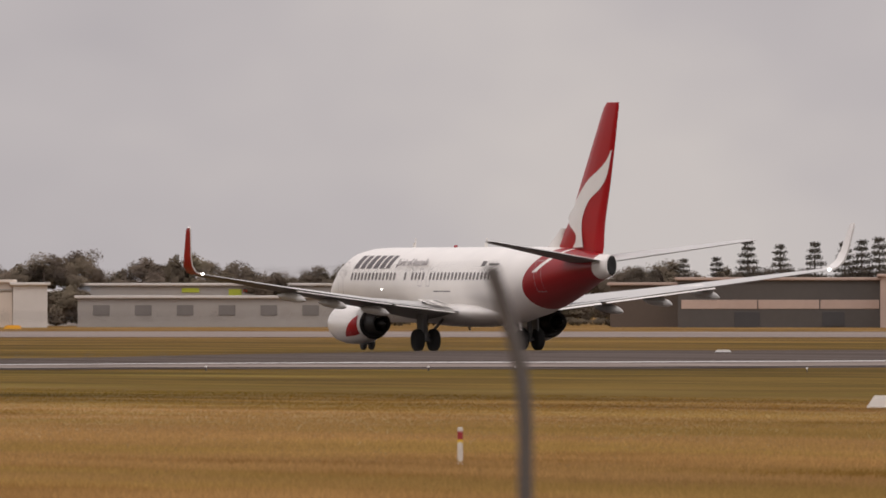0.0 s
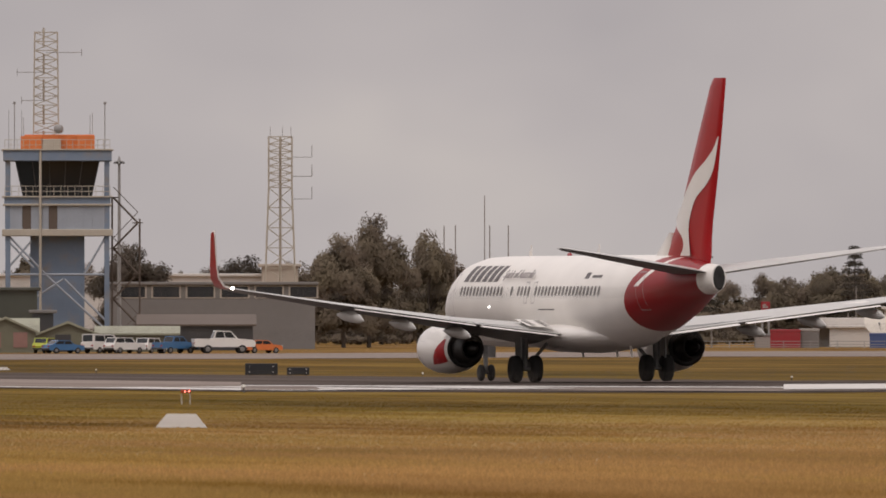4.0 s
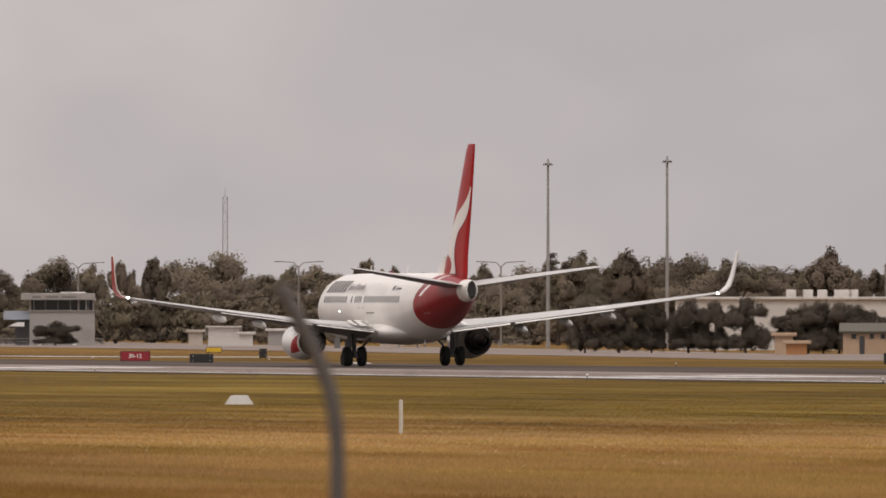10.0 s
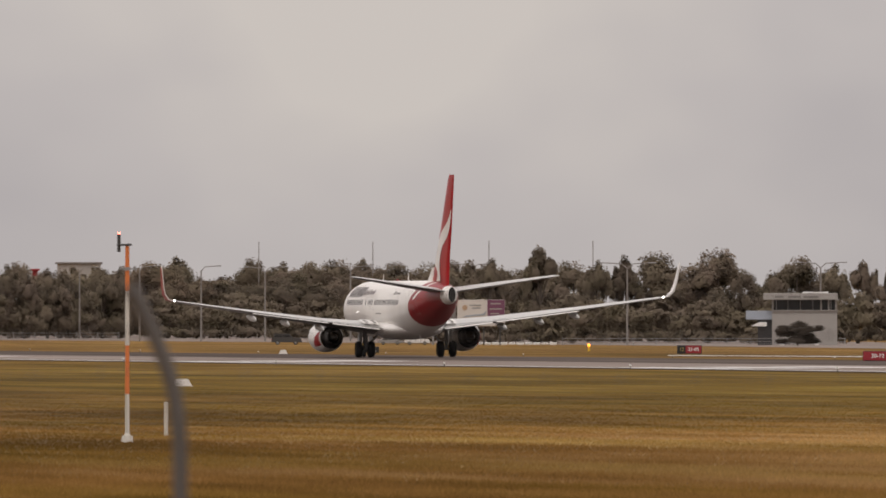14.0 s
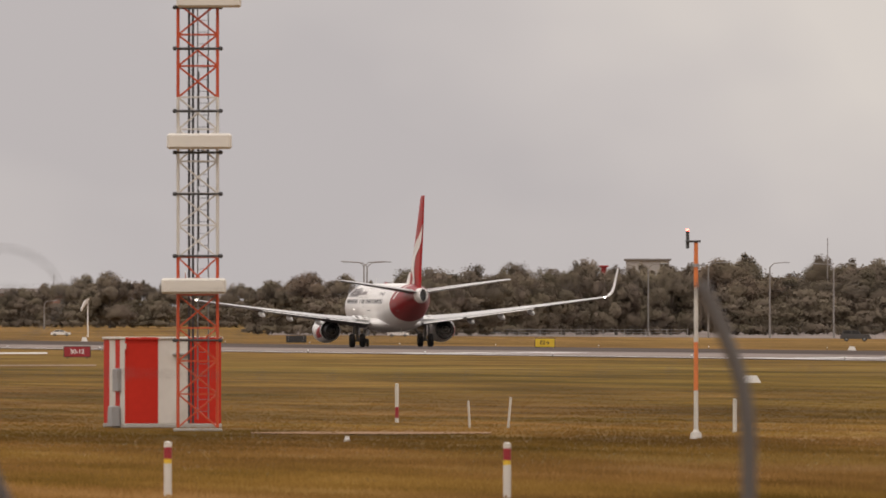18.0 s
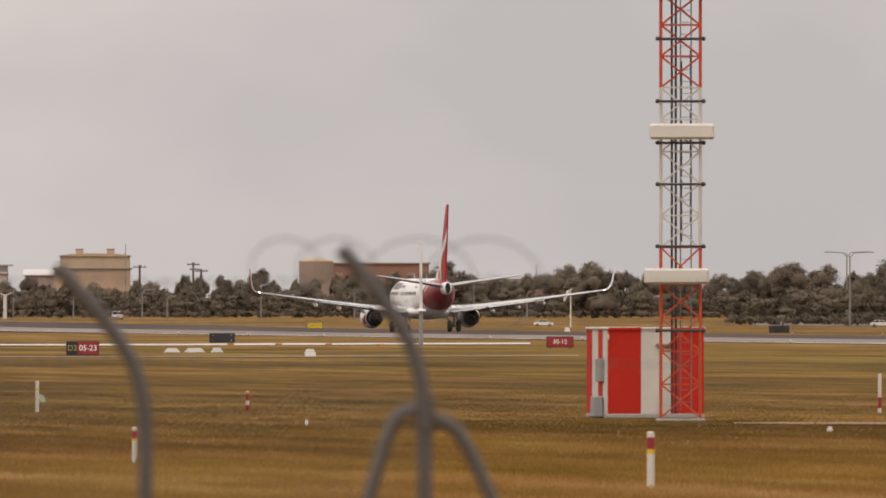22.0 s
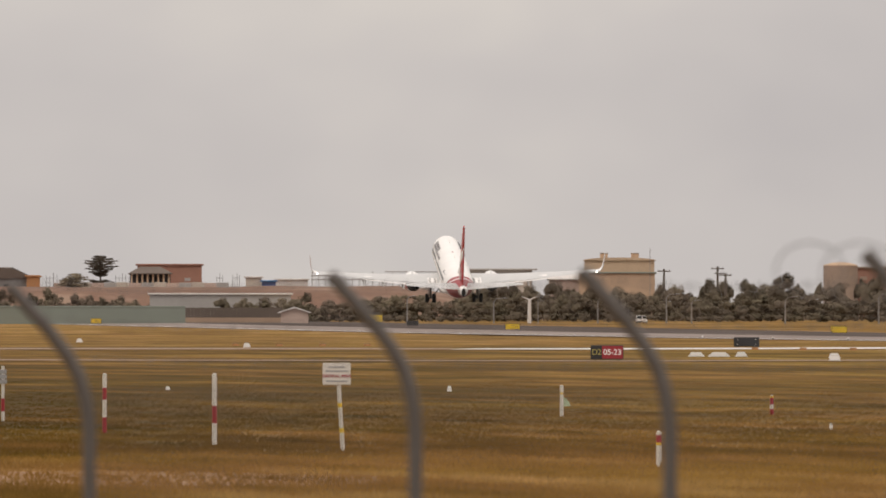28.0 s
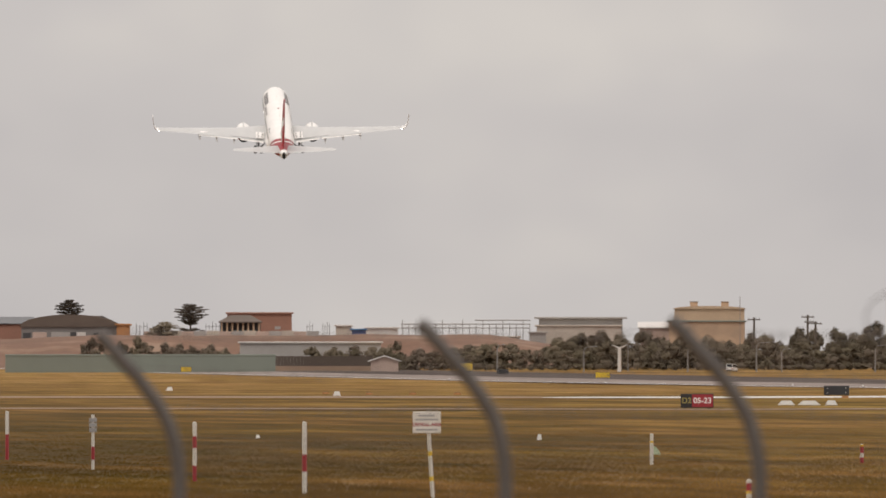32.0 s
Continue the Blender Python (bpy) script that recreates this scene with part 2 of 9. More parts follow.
ASPHALT_LIGHT = asphalt_material("worn_grey_asphalt", (0.195, 0.160, 0.140), (0.305, 0.258, 0.230))
ASPHALT_DARK = asphalt_material("rubber_dark_asphalt", (0.070, 0.056, 0.050), (0.135, 0.112, 0.100))
PAINT_LINE = mat("worn_white_line", (0.60, 0.57, 0.54), 0.7, vary=0.25, scale=0.5, fine=0.4)


# ------------------------------------------------------------------ mesh tools
class Shape:
    """Collects the pieces of one mesh."""

    def __init__(self):
        self.v, self.f, self.mi, self.smooth, self.mats = [], [], [], [], []

    def slot(self, material):
        if material not in self.mats:
            self.mats.append(material)
        return self.mats.index(material)

    def add(self, verts, faces, material=None, smooth=False):
        k = len(self.v)
        self.v += [tuple(p) for p in verts]
        i = self.slot(material) if material else 0
        for fc in faces:
            self.f.append([k + j for j in fc])
            self.mi.append(i)
            self.smooth.append(smooth)
        return self

    def box(self, c, s, rz=0.0, material=None, top=1.0, bevel=0.0):
        """Box about c of size s, turned by rz degrees; top: how far its upper face narrows; bevel: chamfered upright edges and rim."""
        ca, sa = cos(radians(rz)), sin(radians(rz))
        hx, hy, hz = s[0] / 2, s[1] / 2, s[2] / 2
        if bevel:
            b = min(bevel, hx * 0.9, hy * 0.9, hz * 0.9)
            loops = []
            for z, k in ((-hz, b), (-hz + b, 0), (hz - b, 0), (hz, b)):
                x, y = hx - k, hy - k
                t = top if z > 0 else 1.0
                loops.append([(px * t, py * t, z) for px, py in ((-x, -y + b), (-x + b, -y), (x - b, -y), (x, -y + b), (x, y - b), (x - b, y), (-x + b, y), (-x, y - b))])
            pts = [p for lp in loops for p in lp]
            fs = [[r * 8 + j, r * 8 + (j + 1) % 8, (r + 1) * 8 + (j + 1) % 8, (r + 1) * 8 + j] for r in range(3) for j in range(8)]
            fs += [list(range(7, -1, -1)), list(range(24, 32))]
        else:
            pts = [(x * hx * (top if z > 0 else 1), y * hy * (top if z > 0 else 1), z * hz) for z in (-1, 1) for x, y in ((-1, -1), (1, -1), (1, 1), (-1, 1))]
            fs = [(3, 2, 1, 0), (4, 5, 6, 7), (0, 1, 5, 4), (1, 2, 6, 5), (2, 3, 7, 6), (3, 0, 4, 7)]
        return self.add([(c[0] + x * ca - y * sa, c[1] + x * sa + y * ca, c[2] + z) for x, y, z in pts], fs, material)

    def tube(self, p0, p1, r0, r1=None, n=8, material=None, caps=True):
        p0, p1 = Vector(p0), Vector(p1)
        r1 = r0 if r1 is None else r1
        d = (p1 - p0).normalized()
        u = d.orthogonal().normalized()
        w = d.cross(u)
        pts = [p + (u * cos(2 * pi * i / n) + w * sin(2 * pi * i / n)) * r for p, r in ((p0, r0), (p1, r1)) for i in range(n)]
        self.add(pts, [(i, (i + 1) % n, n + (i + 1) % n, n + i) for i in range(n)], material, n > 5)
        if caps:
            self.add(pts, [tuple(range(n - 1, -1, -1)), tuple(range(n, 2 * n))], material)
        return self

    def rings(self, rings, material=None, caps=True, smooth=True):
        n = len(rings[0])
        pts = [p for r in rings for p in r]
        fs = [(k * n + i, k * n + (i + 1) % n, (k + 1) * n + (i + 1) % n, (k + 1) * n + i) for k in range(len(rings) - 1) for i in range(n)]
        self.add(pts, fs, material, smooth)
        if caps:
            self.add(rings[0], [tuple(range(n - 1, -1, -1))], material)
            self.add(rings[-1], [tuple(range(n))], material)
        return self

    def pipe(self, points, r, n=10, material=None):
        """One bent tube along points."""
        ps = [Vector(p) for p in points]
        u = (ps[1] - ps[0]).normalized().orthogonal().normalized()
        loops = []
        for i, p in enumerate(ps):
            d = (ps[min(i + 1, len(ps) - 1)] - ps[max(i - 1, 0)]).normalized()
            u = (u - d * u.dot(d)).normalized()
            w = d.cross(u)
            loops.append([tuple(p + (u * cos(2 * pi * k / n) + w * sin(2 * pi * k / n)) * r) for k in range(n)])
        return self.rings(loops, material)

    def prism(self, outline, y0, y1, material=None):
        """An outline in x and z, drawn through from y0 to y1."""
        n = len(outline)
        pts = [(x, y0, z) for x, z in outline] + [(x, y1, z) for x, z in outline]
        fs = [tuple(range(n)), tuple(range(2 * n - 1, n - 1, -1))]
        fs += [(i, n + i, n + (i + 1) % n, (i + 1) % n) for i in range(n)]
        return self.add(pts, fs, material)

    def ball(self, c, r, material=None, n=8, m=6, sz=1.0):
        rg = []
        for j in range(1, m):
            a = pi * j / m
            rg.append([(c[0] + r * sin(a) * cos(2 * pi * i / n), c[1] + r * sin(a) * sin(2 * pi * i / n), c[2] - r * sz * cos(a)) for i in range(n)])
        return self.rings(rg, material)

    def mesh(self, name, material=None):
        me = bpy.data.meshes.new(name)
        me.from_pydata(self.v, [], self.f)
        for mt in (self.mats or [material]):
            me.materials.append(mt)
        me.polygons.foreach_set("material_index", self.mi)
        me.polygons.foreach_set("use_smooth", self.smooth)
        me.update()
        return me


def part(name, shape, material, parent, label=""):
    me = shape if isinstance(shape, bpy.types.Mesh) else shape.mesh(name, material)
    ob = new(name, me)
    ob.parent = parent
    return tagged(ob, label) if label else ob


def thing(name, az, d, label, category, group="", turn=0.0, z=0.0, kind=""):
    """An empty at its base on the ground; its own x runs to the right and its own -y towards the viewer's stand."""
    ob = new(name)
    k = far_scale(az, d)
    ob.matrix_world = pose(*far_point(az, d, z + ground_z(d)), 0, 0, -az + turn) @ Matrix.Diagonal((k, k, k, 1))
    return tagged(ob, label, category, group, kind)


def letters(name, text, size, material, parent, place, rx=90, rz=0, shear=0.0, bold=0.0, depth=0.01):
    cu = bpy.data.curves.new(name, "FONT")
    cu.body, cu.size, cu.shear, cu.extrude, cu.offset = text, size, shear, depth, bold
    cu.align_x, cu.align_y = "CENTER", "CENTER"
    cu.materials.append(material)
    tmp = bpy.data.objects.new(name, cu)
    scene.collection.objects.link(tmp)
    me = bpy.data.meshes.new_from_object(tmp.evaluated_get(bpy.context.evaluated_depsgraph_get()))
    bpy.data.objects.remove(tmp)
    ob = new(name, me)
    ob.parent = parent
    ob.matrix_local = pose(*place, rx, 0, rz)
    return ob


# ------------------------------------------------------------------ ground and runway
def ground_z(d):
    """The land rises very slightly beyond the airfield."""
    return max(0.0, d - 2100.0) * 0.0011


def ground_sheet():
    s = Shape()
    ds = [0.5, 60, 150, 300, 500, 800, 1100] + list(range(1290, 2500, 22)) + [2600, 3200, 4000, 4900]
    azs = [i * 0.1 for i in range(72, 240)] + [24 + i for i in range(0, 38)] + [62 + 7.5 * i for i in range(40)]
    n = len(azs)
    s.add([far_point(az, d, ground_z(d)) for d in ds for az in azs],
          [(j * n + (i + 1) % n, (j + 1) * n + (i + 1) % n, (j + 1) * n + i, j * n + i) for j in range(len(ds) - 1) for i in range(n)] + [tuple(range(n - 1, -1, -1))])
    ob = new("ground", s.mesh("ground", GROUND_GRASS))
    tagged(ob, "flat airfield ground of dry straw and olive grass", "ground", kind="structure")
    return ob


ground_sheet()


def runway_sections():
    """Stations along the runway, each with its near edge, near strip, crown and far edge (x, y)."""
    rows = []
    for az, near, far in ((22.6, 830, 1080), (21.2, 815, 1080), (20.4, 798, 1070), (19.9, 796, 1060), (19.3, 797, 1000), (18.9, 795, 950), (18.4, 784, 920), (17.8, 768, 900), (17.2, 750, 890)):
        a, b = Vector(spot(az, near)), Vector(spot(az, far))
        rows.append([a, a.lerp(b, 0.42), a.lerp(b, 0.62), b])
    q = 1 / tan(radians(15.62))  # the straight part begins on one line of sight, so that it does not cover the pad
    rows.append([Vector((x, x * q)) for x in (205, 225, 235.2, 262)])
    for y in (950, 1100, 1300, 1500, 1700, 1900, 2200, 2600, 3100):
        rows.append([Vector((205, y)), Vector((225, y)), Vector((235.2, y)), Vector((262, y))])
    return rows


def runway_strips():
    sections = runway_sections()
    heights = (0.02, 0.14, 0.18, 0.02)

    def strip(i, j, material, name, label, lift=0.0, kind="structure", u0=0.0, u1=1.0, part_of=None):
        s = Shape()
        pts = []
        rows = part_of or sections
        for r in rows:
            for k in (u0, u1):
                p = r[i].lerp(r[j], k)
                pts.append((p.x, p.y, heights[i] * (1 - k) + heights[j] * k + lift + ground_z(p.length)))
        s.add(pts, [(2 * n, 2 * n + 1, 2 * n + 3, 2 * n + 2) for n in range(len(rows) - 1)])
        ob = new(name, s.mesh(name, material))
        return tagged(ob, label, "runway", kind=kind)

    strip(0, 1, ASPHALT_LIGHT, "runway", "worn light grey asphalt runway with a slight crown", part_of=sections[9:])
    strip(0, 1, ASPHALT_DARK, "runway_turning_pad", "dark asphalt turning pad at the runway's start", part_of=sections[:10])
    strip(1, 2, ASPHALT_DARK, "runway_centre", "rubber-darkened centre strip of the asphalt runway")
    strip(2, 3, ASPHALT_DARK, "runway_far_side", "dark asphalt far half of the runway")
    strip(0, 1, ASPHALT_DARK, "runway_shoulder", "narrow dark tarred shoulder along the runway edge", 0.006, u0=0.0, u1=0.10, part_of=sections[9:])
    strip(0, 1, PAINT_LINE, "edge_line", "worn white edge line painted along the runway", 0.008, u0=0.13, u1=0.18, part_of=sections[9:])
    strip(0, 1, ASPHALT_LIGHT, "pad_edge", "worn light strip along the turning pad", 0.03, u0=0.10, u1=0.52, part_of=sections[:10])
    strip(0, 1, PAINT_LINE, "pad_line", "worn white line along the turning pad", 0.06, u0=0.40, u1=0.48, part_of=sections[:7])
    strip(0, 1, PAINT_LINE, "pad_line", "broad worn white marking at the runway's start", 0.06, u0=0.20, u1=0.82, part_of=sections[6:9])
    strip(0, 1, PAINT_LINE, "pad_line", "worn white line between the marking and the runway", 0.06, u0=0.40, u1=0.50, part_of=sections[8:10])


runway_strips()


def touchdown_marks():
    for y in (752, 928, 1100, 1262, 1424):
        for j in range(3):
            x0 = 207.5 + 4.6 * j
            s = Shape()
            z = 0.035 + 0.006 * (x0 - 205)
            s.add([(x0, y - 16, z), (x0 + 3.2, y - 16, z + 0.02), (x0 + 3.2, y + 16, z + 0.02), (x0, y + 16, z)], [(0, 1, 2, 3)])
            tagged(new("touchdown_mark", s.mesh("touchdown_mark", PAINT_LINE)), "worn white touchdown bar painted on the runway", "runway marking", "touchdown marks", "structure")


touchdown_marks()


# ------------------------------------------------------------------ the airliner
def airliner_paint():
    """White fuselage, red tail behind a curved line, white tail cone."""
    m, n, l, b = shader("airliner_fuselage_paint")
    tc = n.new("ShaderNodeTexCoord")
    sep = n.new("ShaderNodeSeparateXYZ")
    l.new(tc.outputs["Object"], sep.inputs[0])

    def maths(op, a, bb):
        k = n.new("ShaderNodeMath")
        k.operation = op
        for i, q in enumerate((a, bb)):
            if isinstance(q, float):
                k.inputs[i].default_value = q
            else:
                l.new(q, k.inputs[i])
        return k.outputs[0]

    up = maths("SUBTRACT", sep.outputs[2], 2.9)
    bow = maths("MULTIPLY", maths("MULTIPLY", up, up), -0.42)
    edge = maths("ADD", bow, -10.2)
    red = maths("MULTIPLY", maths("LESS_THAN", sep.outputs[1], edge), maths("GREATER_THAN", sep.outputs[1], -17.15))
    # white sweep that runs off the fin over the tail's flank
    line = maths("ADD", maths("MULTIPLY", maths("SUBTRACT", sep.outputs[2], 4.0), -1.9), -11.6)
    near = maths("LESS_THAN", maths("ABSOLUTE", maths("SUBTRACT", sep.outputs[1], line), 0.0), 0.24)
    sweep = maths("MULTIPLY", near, maths("GREATER_THAN", sep.outputs[2], 4.0))
    red = maths("MULTIPLY", red, maths("SUBTRACT", 1.0, sweep))
    noise_n = n.new("ShaderNodeTexNoise")
    noise_n.inputs["Scale"].default_value = 0.7
    noise_n.inputs["Detail"].default_value = 5
    l.new(tc.outputs["Object"], noise_n.inputs["Vector"])
    vr = n.new("ShaderNodeMapRange")
    vr.inputs[3].default_value, vr.inputs[4].default_value = 0.9, 1.08
    l.new(noise_n.outputs[0], vr.inputs[0])
    mx = n.new("ShaderNodeMix")
    mx.data_type = "RGBA"
    l.new(red, mx.inputs[0])
    mx.inputs[6].default_value = (0.85, 0.815, 0.77, 1)
    mx.inputs[7].default_value = (0.30, 0.005, 0.009, 1)
    sc = n.new("ShaderNodeVectorMath")
    sc.operation = "SCALE"
    l.new(mx.outputs[2], sc.inputs[0])
    l.new(vr.outputs[0], sc.inputs[3])
    l.new(sc.outputs[0], b.inputs["Base Color"])
    b.inputs["Roughness"].default_value = 0.36
    b.inputs["Specular IOR Level"].default_value = 0.35
    b.inputs["Coat Weight"].default_value = 0.05
    return m


PLANE_PAINT = airliner_paint()
PLANE_WHITE = mat("airliner_white_gloss", (0.85, 0.815, 0.77), 0.32, vary=0.05, scale=0.6, coat=0.3)
PLANE_RED = mat("airliner_red_gloss", (0.37, 0.007, 0.011), 0.35, vary=0.08, scale=0.6)
PLANE_RED.node_tree.nodes["Principled BSDF"].inputs["Specular IOR Level"].default_value = 0.3
WING_GREY = mat("wing_light_grey", (0.53, 0.52, 0.50), 0.4, vary=0.1, scale=0.5, stretch=(1, 0.3, 1))
# same underside twice: shade put into the left one's colour, light into the right's
UNDER_SHADED = mat("wing_underside_grey_shaded", (0.15, 0.14, 0.135), 0.5, vary=0.1, scale=0.6)
UNDER_LIT = mat("wing_underside_grey_lit", (0.50, 0.49, 0.47), 0.5, vary=0.1, scale=0.6)
EXHAUST = mat("sooty_exhaust_metal", (0.03, 0.027, 0.025), 0.5, 0.5, vary=0.3, scale=3)
GEAR_STEEL = mat("landing_gear_steel", (0.22, 0.215, 0.21), 0.5, 0.4, vary=0.2, scale=4)
TITLE_GREY = mat("title_dark_grey", (0.10, 0.085, 0.085), 0.5, vary=0.05, scale=2)
TITLE_PALE = mat("title_pale_grey", (0.34, 0.31, 0.31), 0.5, vary=0.05, scale=2)
PANE = mat("cabin_window", (0.17, 0.15, 0.14), 0.2, vary=0.1, scale=3)

FUSELAGE = [  # y, top, bottom, half width
    (19.60, 2.95, 2.85, 0.05), (19.40, 3.24, 2.54, 0.36), (18.95, 3.56, 2.26, 0.68), (18.2, 3.88, 1.98, 1.02), (17.3, 4.30, 1.78, 1.30),
    (16.4, 4.78, 1.64, 1.52), (15.2, 5.10, 1.52, 1.72), (13.6, 5.26, 1.46, 1.84), (11.5, 5.29, 1.44, 1.88), (6.0, 5.29, 1.42, 1.88),
    (0.0, 5.29, 1.42, 1.88), (-4.5, 5.29, 1.44, 1.88), (-6.5, 5.29, 1.54, 1.86), (-8.5, 5.29, 1.78, 1.80), (-10.5, 5.28, 2.14, 1.66),
    (-12.5, 5.24, 2.58, 1.44), (-14.3, 5.16, 3.02, 1.16), (-15.8, 5.04, 3.38, 0.88), (-17.0, 4.92, 3.62, 0.64), (-17.9, 4.88, 3.74, 0.46), (-18.35, 4.84, 3.80, 0.30)]


def fuselage_at(y, z):
    """Half width of the fuselage at a station and height."""
    for (y0, t0, b0, w0), (y1, t1, b1, w1) in zip(FUSELAGE, FUSELAGE[1:]):
        if y1 <= y <= y0:
            k = (y0 - y) / (y0 - y1)
            t, b, w = t0 + (t1 - t0) * k, b0 + (b1 - b0) * k, w0 + (w1 - w0) * k
            q = (z - (t + b) / 2) / ((t - b) / 2)
            return w * math.sqrt(max(0.0, 1 - q * q))
    return 0.0


def section(chord, thick, n=9):
    """Wing profile: leading edge at 0, trailing edge at -chord."""
    up = [(-chord * (0.5 - 0.5 * cos(pi * i / n)), 0.0) for i in range(n + 1)]

    def th(u):
        return 5 * thick * chord * (0.2969 * math.sqrt(u) - 0.126 * u - 0.3516 * u * u + 0.2843 * u ** 3 - 0.1015 * u ** 4)
    top = [(y, th(min(1, -y / chord)) + 0.004) for y, _ in up]
    low = [(y, -0.75 * th(min(1, -y / chord)) - 0.004) for y, _ in reversed(up)][1:-1]
    return top + low


def surface(stations, side=1):
    """Loft of profiles; stations: x, leading edge y, z, chord, thickness."""
    rings = []
    for x, y, z, c, t in stations:
        rings.append([(side * x, y + py, z + pz) for py, pz in section(c, t)])
    return rings if side > 0 else [list(reversed(r)) for r in rings]


def two_tone(shape, rings, upper, lower, side):
    """Loft with one material on top and another underneath."""
    n = len(rings[0])
    k = n // 2
    pts = [p for r in rings for p in r]
    up, low = [], []
    for j in range(len(rings) - 1):
        for i in range(n):
            q = (j * n + i, j * n + (i + 1) % n, (j + 1) * n + (i + 1) % n, (j + 1) * n + i)
            top = i < k if side > 0 else n - 2 - i < k and i != n - 1
            (up if top else low).append(q)
    shape.add(pts, up, upper, True)
    shape.add(pts, low, lower, True)
    shape.add(rings[-1], [tuple(range(n))], upper)


def wheel(parent, name, place, r, w):
    s = Shape()
    n = 20
    prof = [(-w / 2, r * 0.55), (-w / 2, r * 0.86), (-w * 0.36, r * 0.97), (0, r), (w * 0.36, r * 0.97), (w / 2, r * 0.86), (w / 2, r * 0.55)]
    s.rings([[(x, q * cos(2 * pi * i / n), q * sin(2 * pi * i / n)) for i in range(n)] for x, q in prof], RUBBER)
    ty = part(name, s, RUBBER, parent, "black rubber tyre")
    ty.location = place
    h = Shape()
    h.rings([[(x, q * cos(2 * pi * i / n), q * sin(2 * pi * i / n)) for i in range(n)] for x, q in ((-w * 0.42, r * 0.2), (-w * 0.36, r * 0.56), (w * 0.36, r * 0.56), (w * 0.42, r * 0.2))])
    part("hub", h, GEAR_STEEL, ty, "grey metal wheel hub")
    return ty


MAIN_GEAR = []
WINGS = []


def airliner():
    top = new("airliner")
    tagged(top, "white twin-jet airliner with a red tail and winglets", "airliner")
    s = Shape()
    n = 32
    rings = []
    for y, t, b, w in FUSELAGE:
        cz, hz = (t + b) / 2, (t - b) / 2
        rings.append([(w * cos(2 * pi * i / n), y, cz + hz * sin(2 * pi * i / n)) for i in range(n)])
    s.rings(rings, PLANE_PAINT)
    part("fuselage", s, PLANE_PAINT, top, "white fuselage with red rear section")
    s = Shape()  # wing-to-body fairing
    s.rings([[(w * cos(2 * pi * i / 20), y, 1.95 + h * sin(2 * pi * i / 20)) for i in range(20)] for y, w, h in ((7.2, 0.6, 0.2), (5.4, 1.7, 0.55), (2.5, 2.1, 0.72), (-1.5, 2.15, 0.74), (-4.0, 1.95, 0.6), (-6.2, 1.1, 0.35), (-7.4, 0.3, 0.1))])
    part("belly_fairing", s, PLANE_WHITE, top)
    s = Shape()
    s.rings([[(r * cos(2 * pi * i / 14), y, 4.32 + r * 2.05 * sin(2 * pi * i / 14)) for i in range(14)] for y, r in ((-18.1, 0.20), (-18.40, 0.25), (-18.44, 0.20), (-18.36, 0.05))])
    part("tail_exhaust", s, RUBBER, top, "dark auxiliary exhaust")
    # fin with dorsal fillet and rudder
    s = Shape()
    fin = []
    for z, le, te, th in ((4.7, -9.4, -17.1, 0.05), (5.3, -10.6, -17.35, 0.16), (5.9, -11.9, -17.4, 0.22), (6.6, -12.9, -17.55, 0.23), (8.5, -14.45, -18.3, 0.20), (10.5, -16.1, -18.95, 0.16), (12.2, -17.5, -19.45, 0.12), (12.5, -17.9, -19.5, 0.08)):
        c = le - te
        fin.append([(th * k, le - u * c, z) for u, k in ((0, 0), (0.06, 0.7), (0.25, 1), (0.5, 0.9), (0.8, 0.45), (1, 0.06), (1, -0.06), (0.8, -0.45), (0.5, -0.9), (0.25, -1), (0.06, -0.7))])
    s.rings(fin)
    part("fin", s, PLANE_RED, top, "tall red tail fin")
    s = Shape()
    s.rings([[(th * k, le - u * (le - te), z) for u, k in ((0, 0), (0.3, 1), (1, 0.5), (1, -0.5), (0.3, -1))] for z, le, te, th in ((4.8, -8.6, -11.6, 0.2), (5.4, -9.9, -12.0, 0.24), (6.2, -11.9, -12.75, 0.235))])
    part("dorsal_fillet", s, PLANE_WHITE, top)
    for side in (-1, 1):  # white leaping swoosh, drawn as a plain curved band
        s = Shape()
        band, paw = smooth_band(SWOOSH), smooth_band(PAW)
        for (z0, a0, b0), (z1, a1, b1) in list(zip(band, band[1:])) + list(zip(paw, paw[1:])):
            for i in range(8):
                u0, u1 = i / 8, (i + 1) / 8
                quad = ((a0 + (b0 - a0) * u0, z0), (a0 + (b0 - a0) * u1, z0), (a1 + (b1 - a1) * u1, z1), (a1 + (b1 - a1) * u0, z1))
                s.add([(side * fin_half(y, z), y, z) for y, z in quad], [(0, 1, 2, 3)])
        part("fin_emblem", s, PLANE_WHITE, top, "white curved emblem band")
    # tailplanes
    for side in (-1, 1):
        s = Shape()
        # left underside takes the shaded tone, right the lit one
        two_tone(s, surface([(0.35, -13.9, 4.55, 4.0, 0.11), (3.5, -16.35, 5.02, 2.75, 0.12), (6.9, -18.95, 5.52, 1.2, 0.14), (7.17, -19.35, 5.56, 0.7, 0.05)], side), WING_GREY, UNDER_SHADED if side < 0 else UNDER_LIT, side)
        part("tailplane", s, None, top, "grey tailplane, underside toned for the light on its side")
    # wings, flaps, winglets
    for side in (-1, 1):
        s = Shape()
        # undersides toned by side, as on the tailplanes
        two_tone(s, surface([(1.0, 6.1, 1.95, 8.7, 0.13), (2.2, 5.2, 2.02, 7.8, 0.13), (5.7, 2.55, 2.45, 5.3, 0.115), (11.5, -0.85, 3.22, 3.2, 0.105), (16.6, -3.75, 3.92, 1.75, 0.10), (17.15, -4.15, 4.02, 1.45, 0.09)], side), WING_GREY, UNDER_SHADED if side < 0 else UNDER_LIT, side)
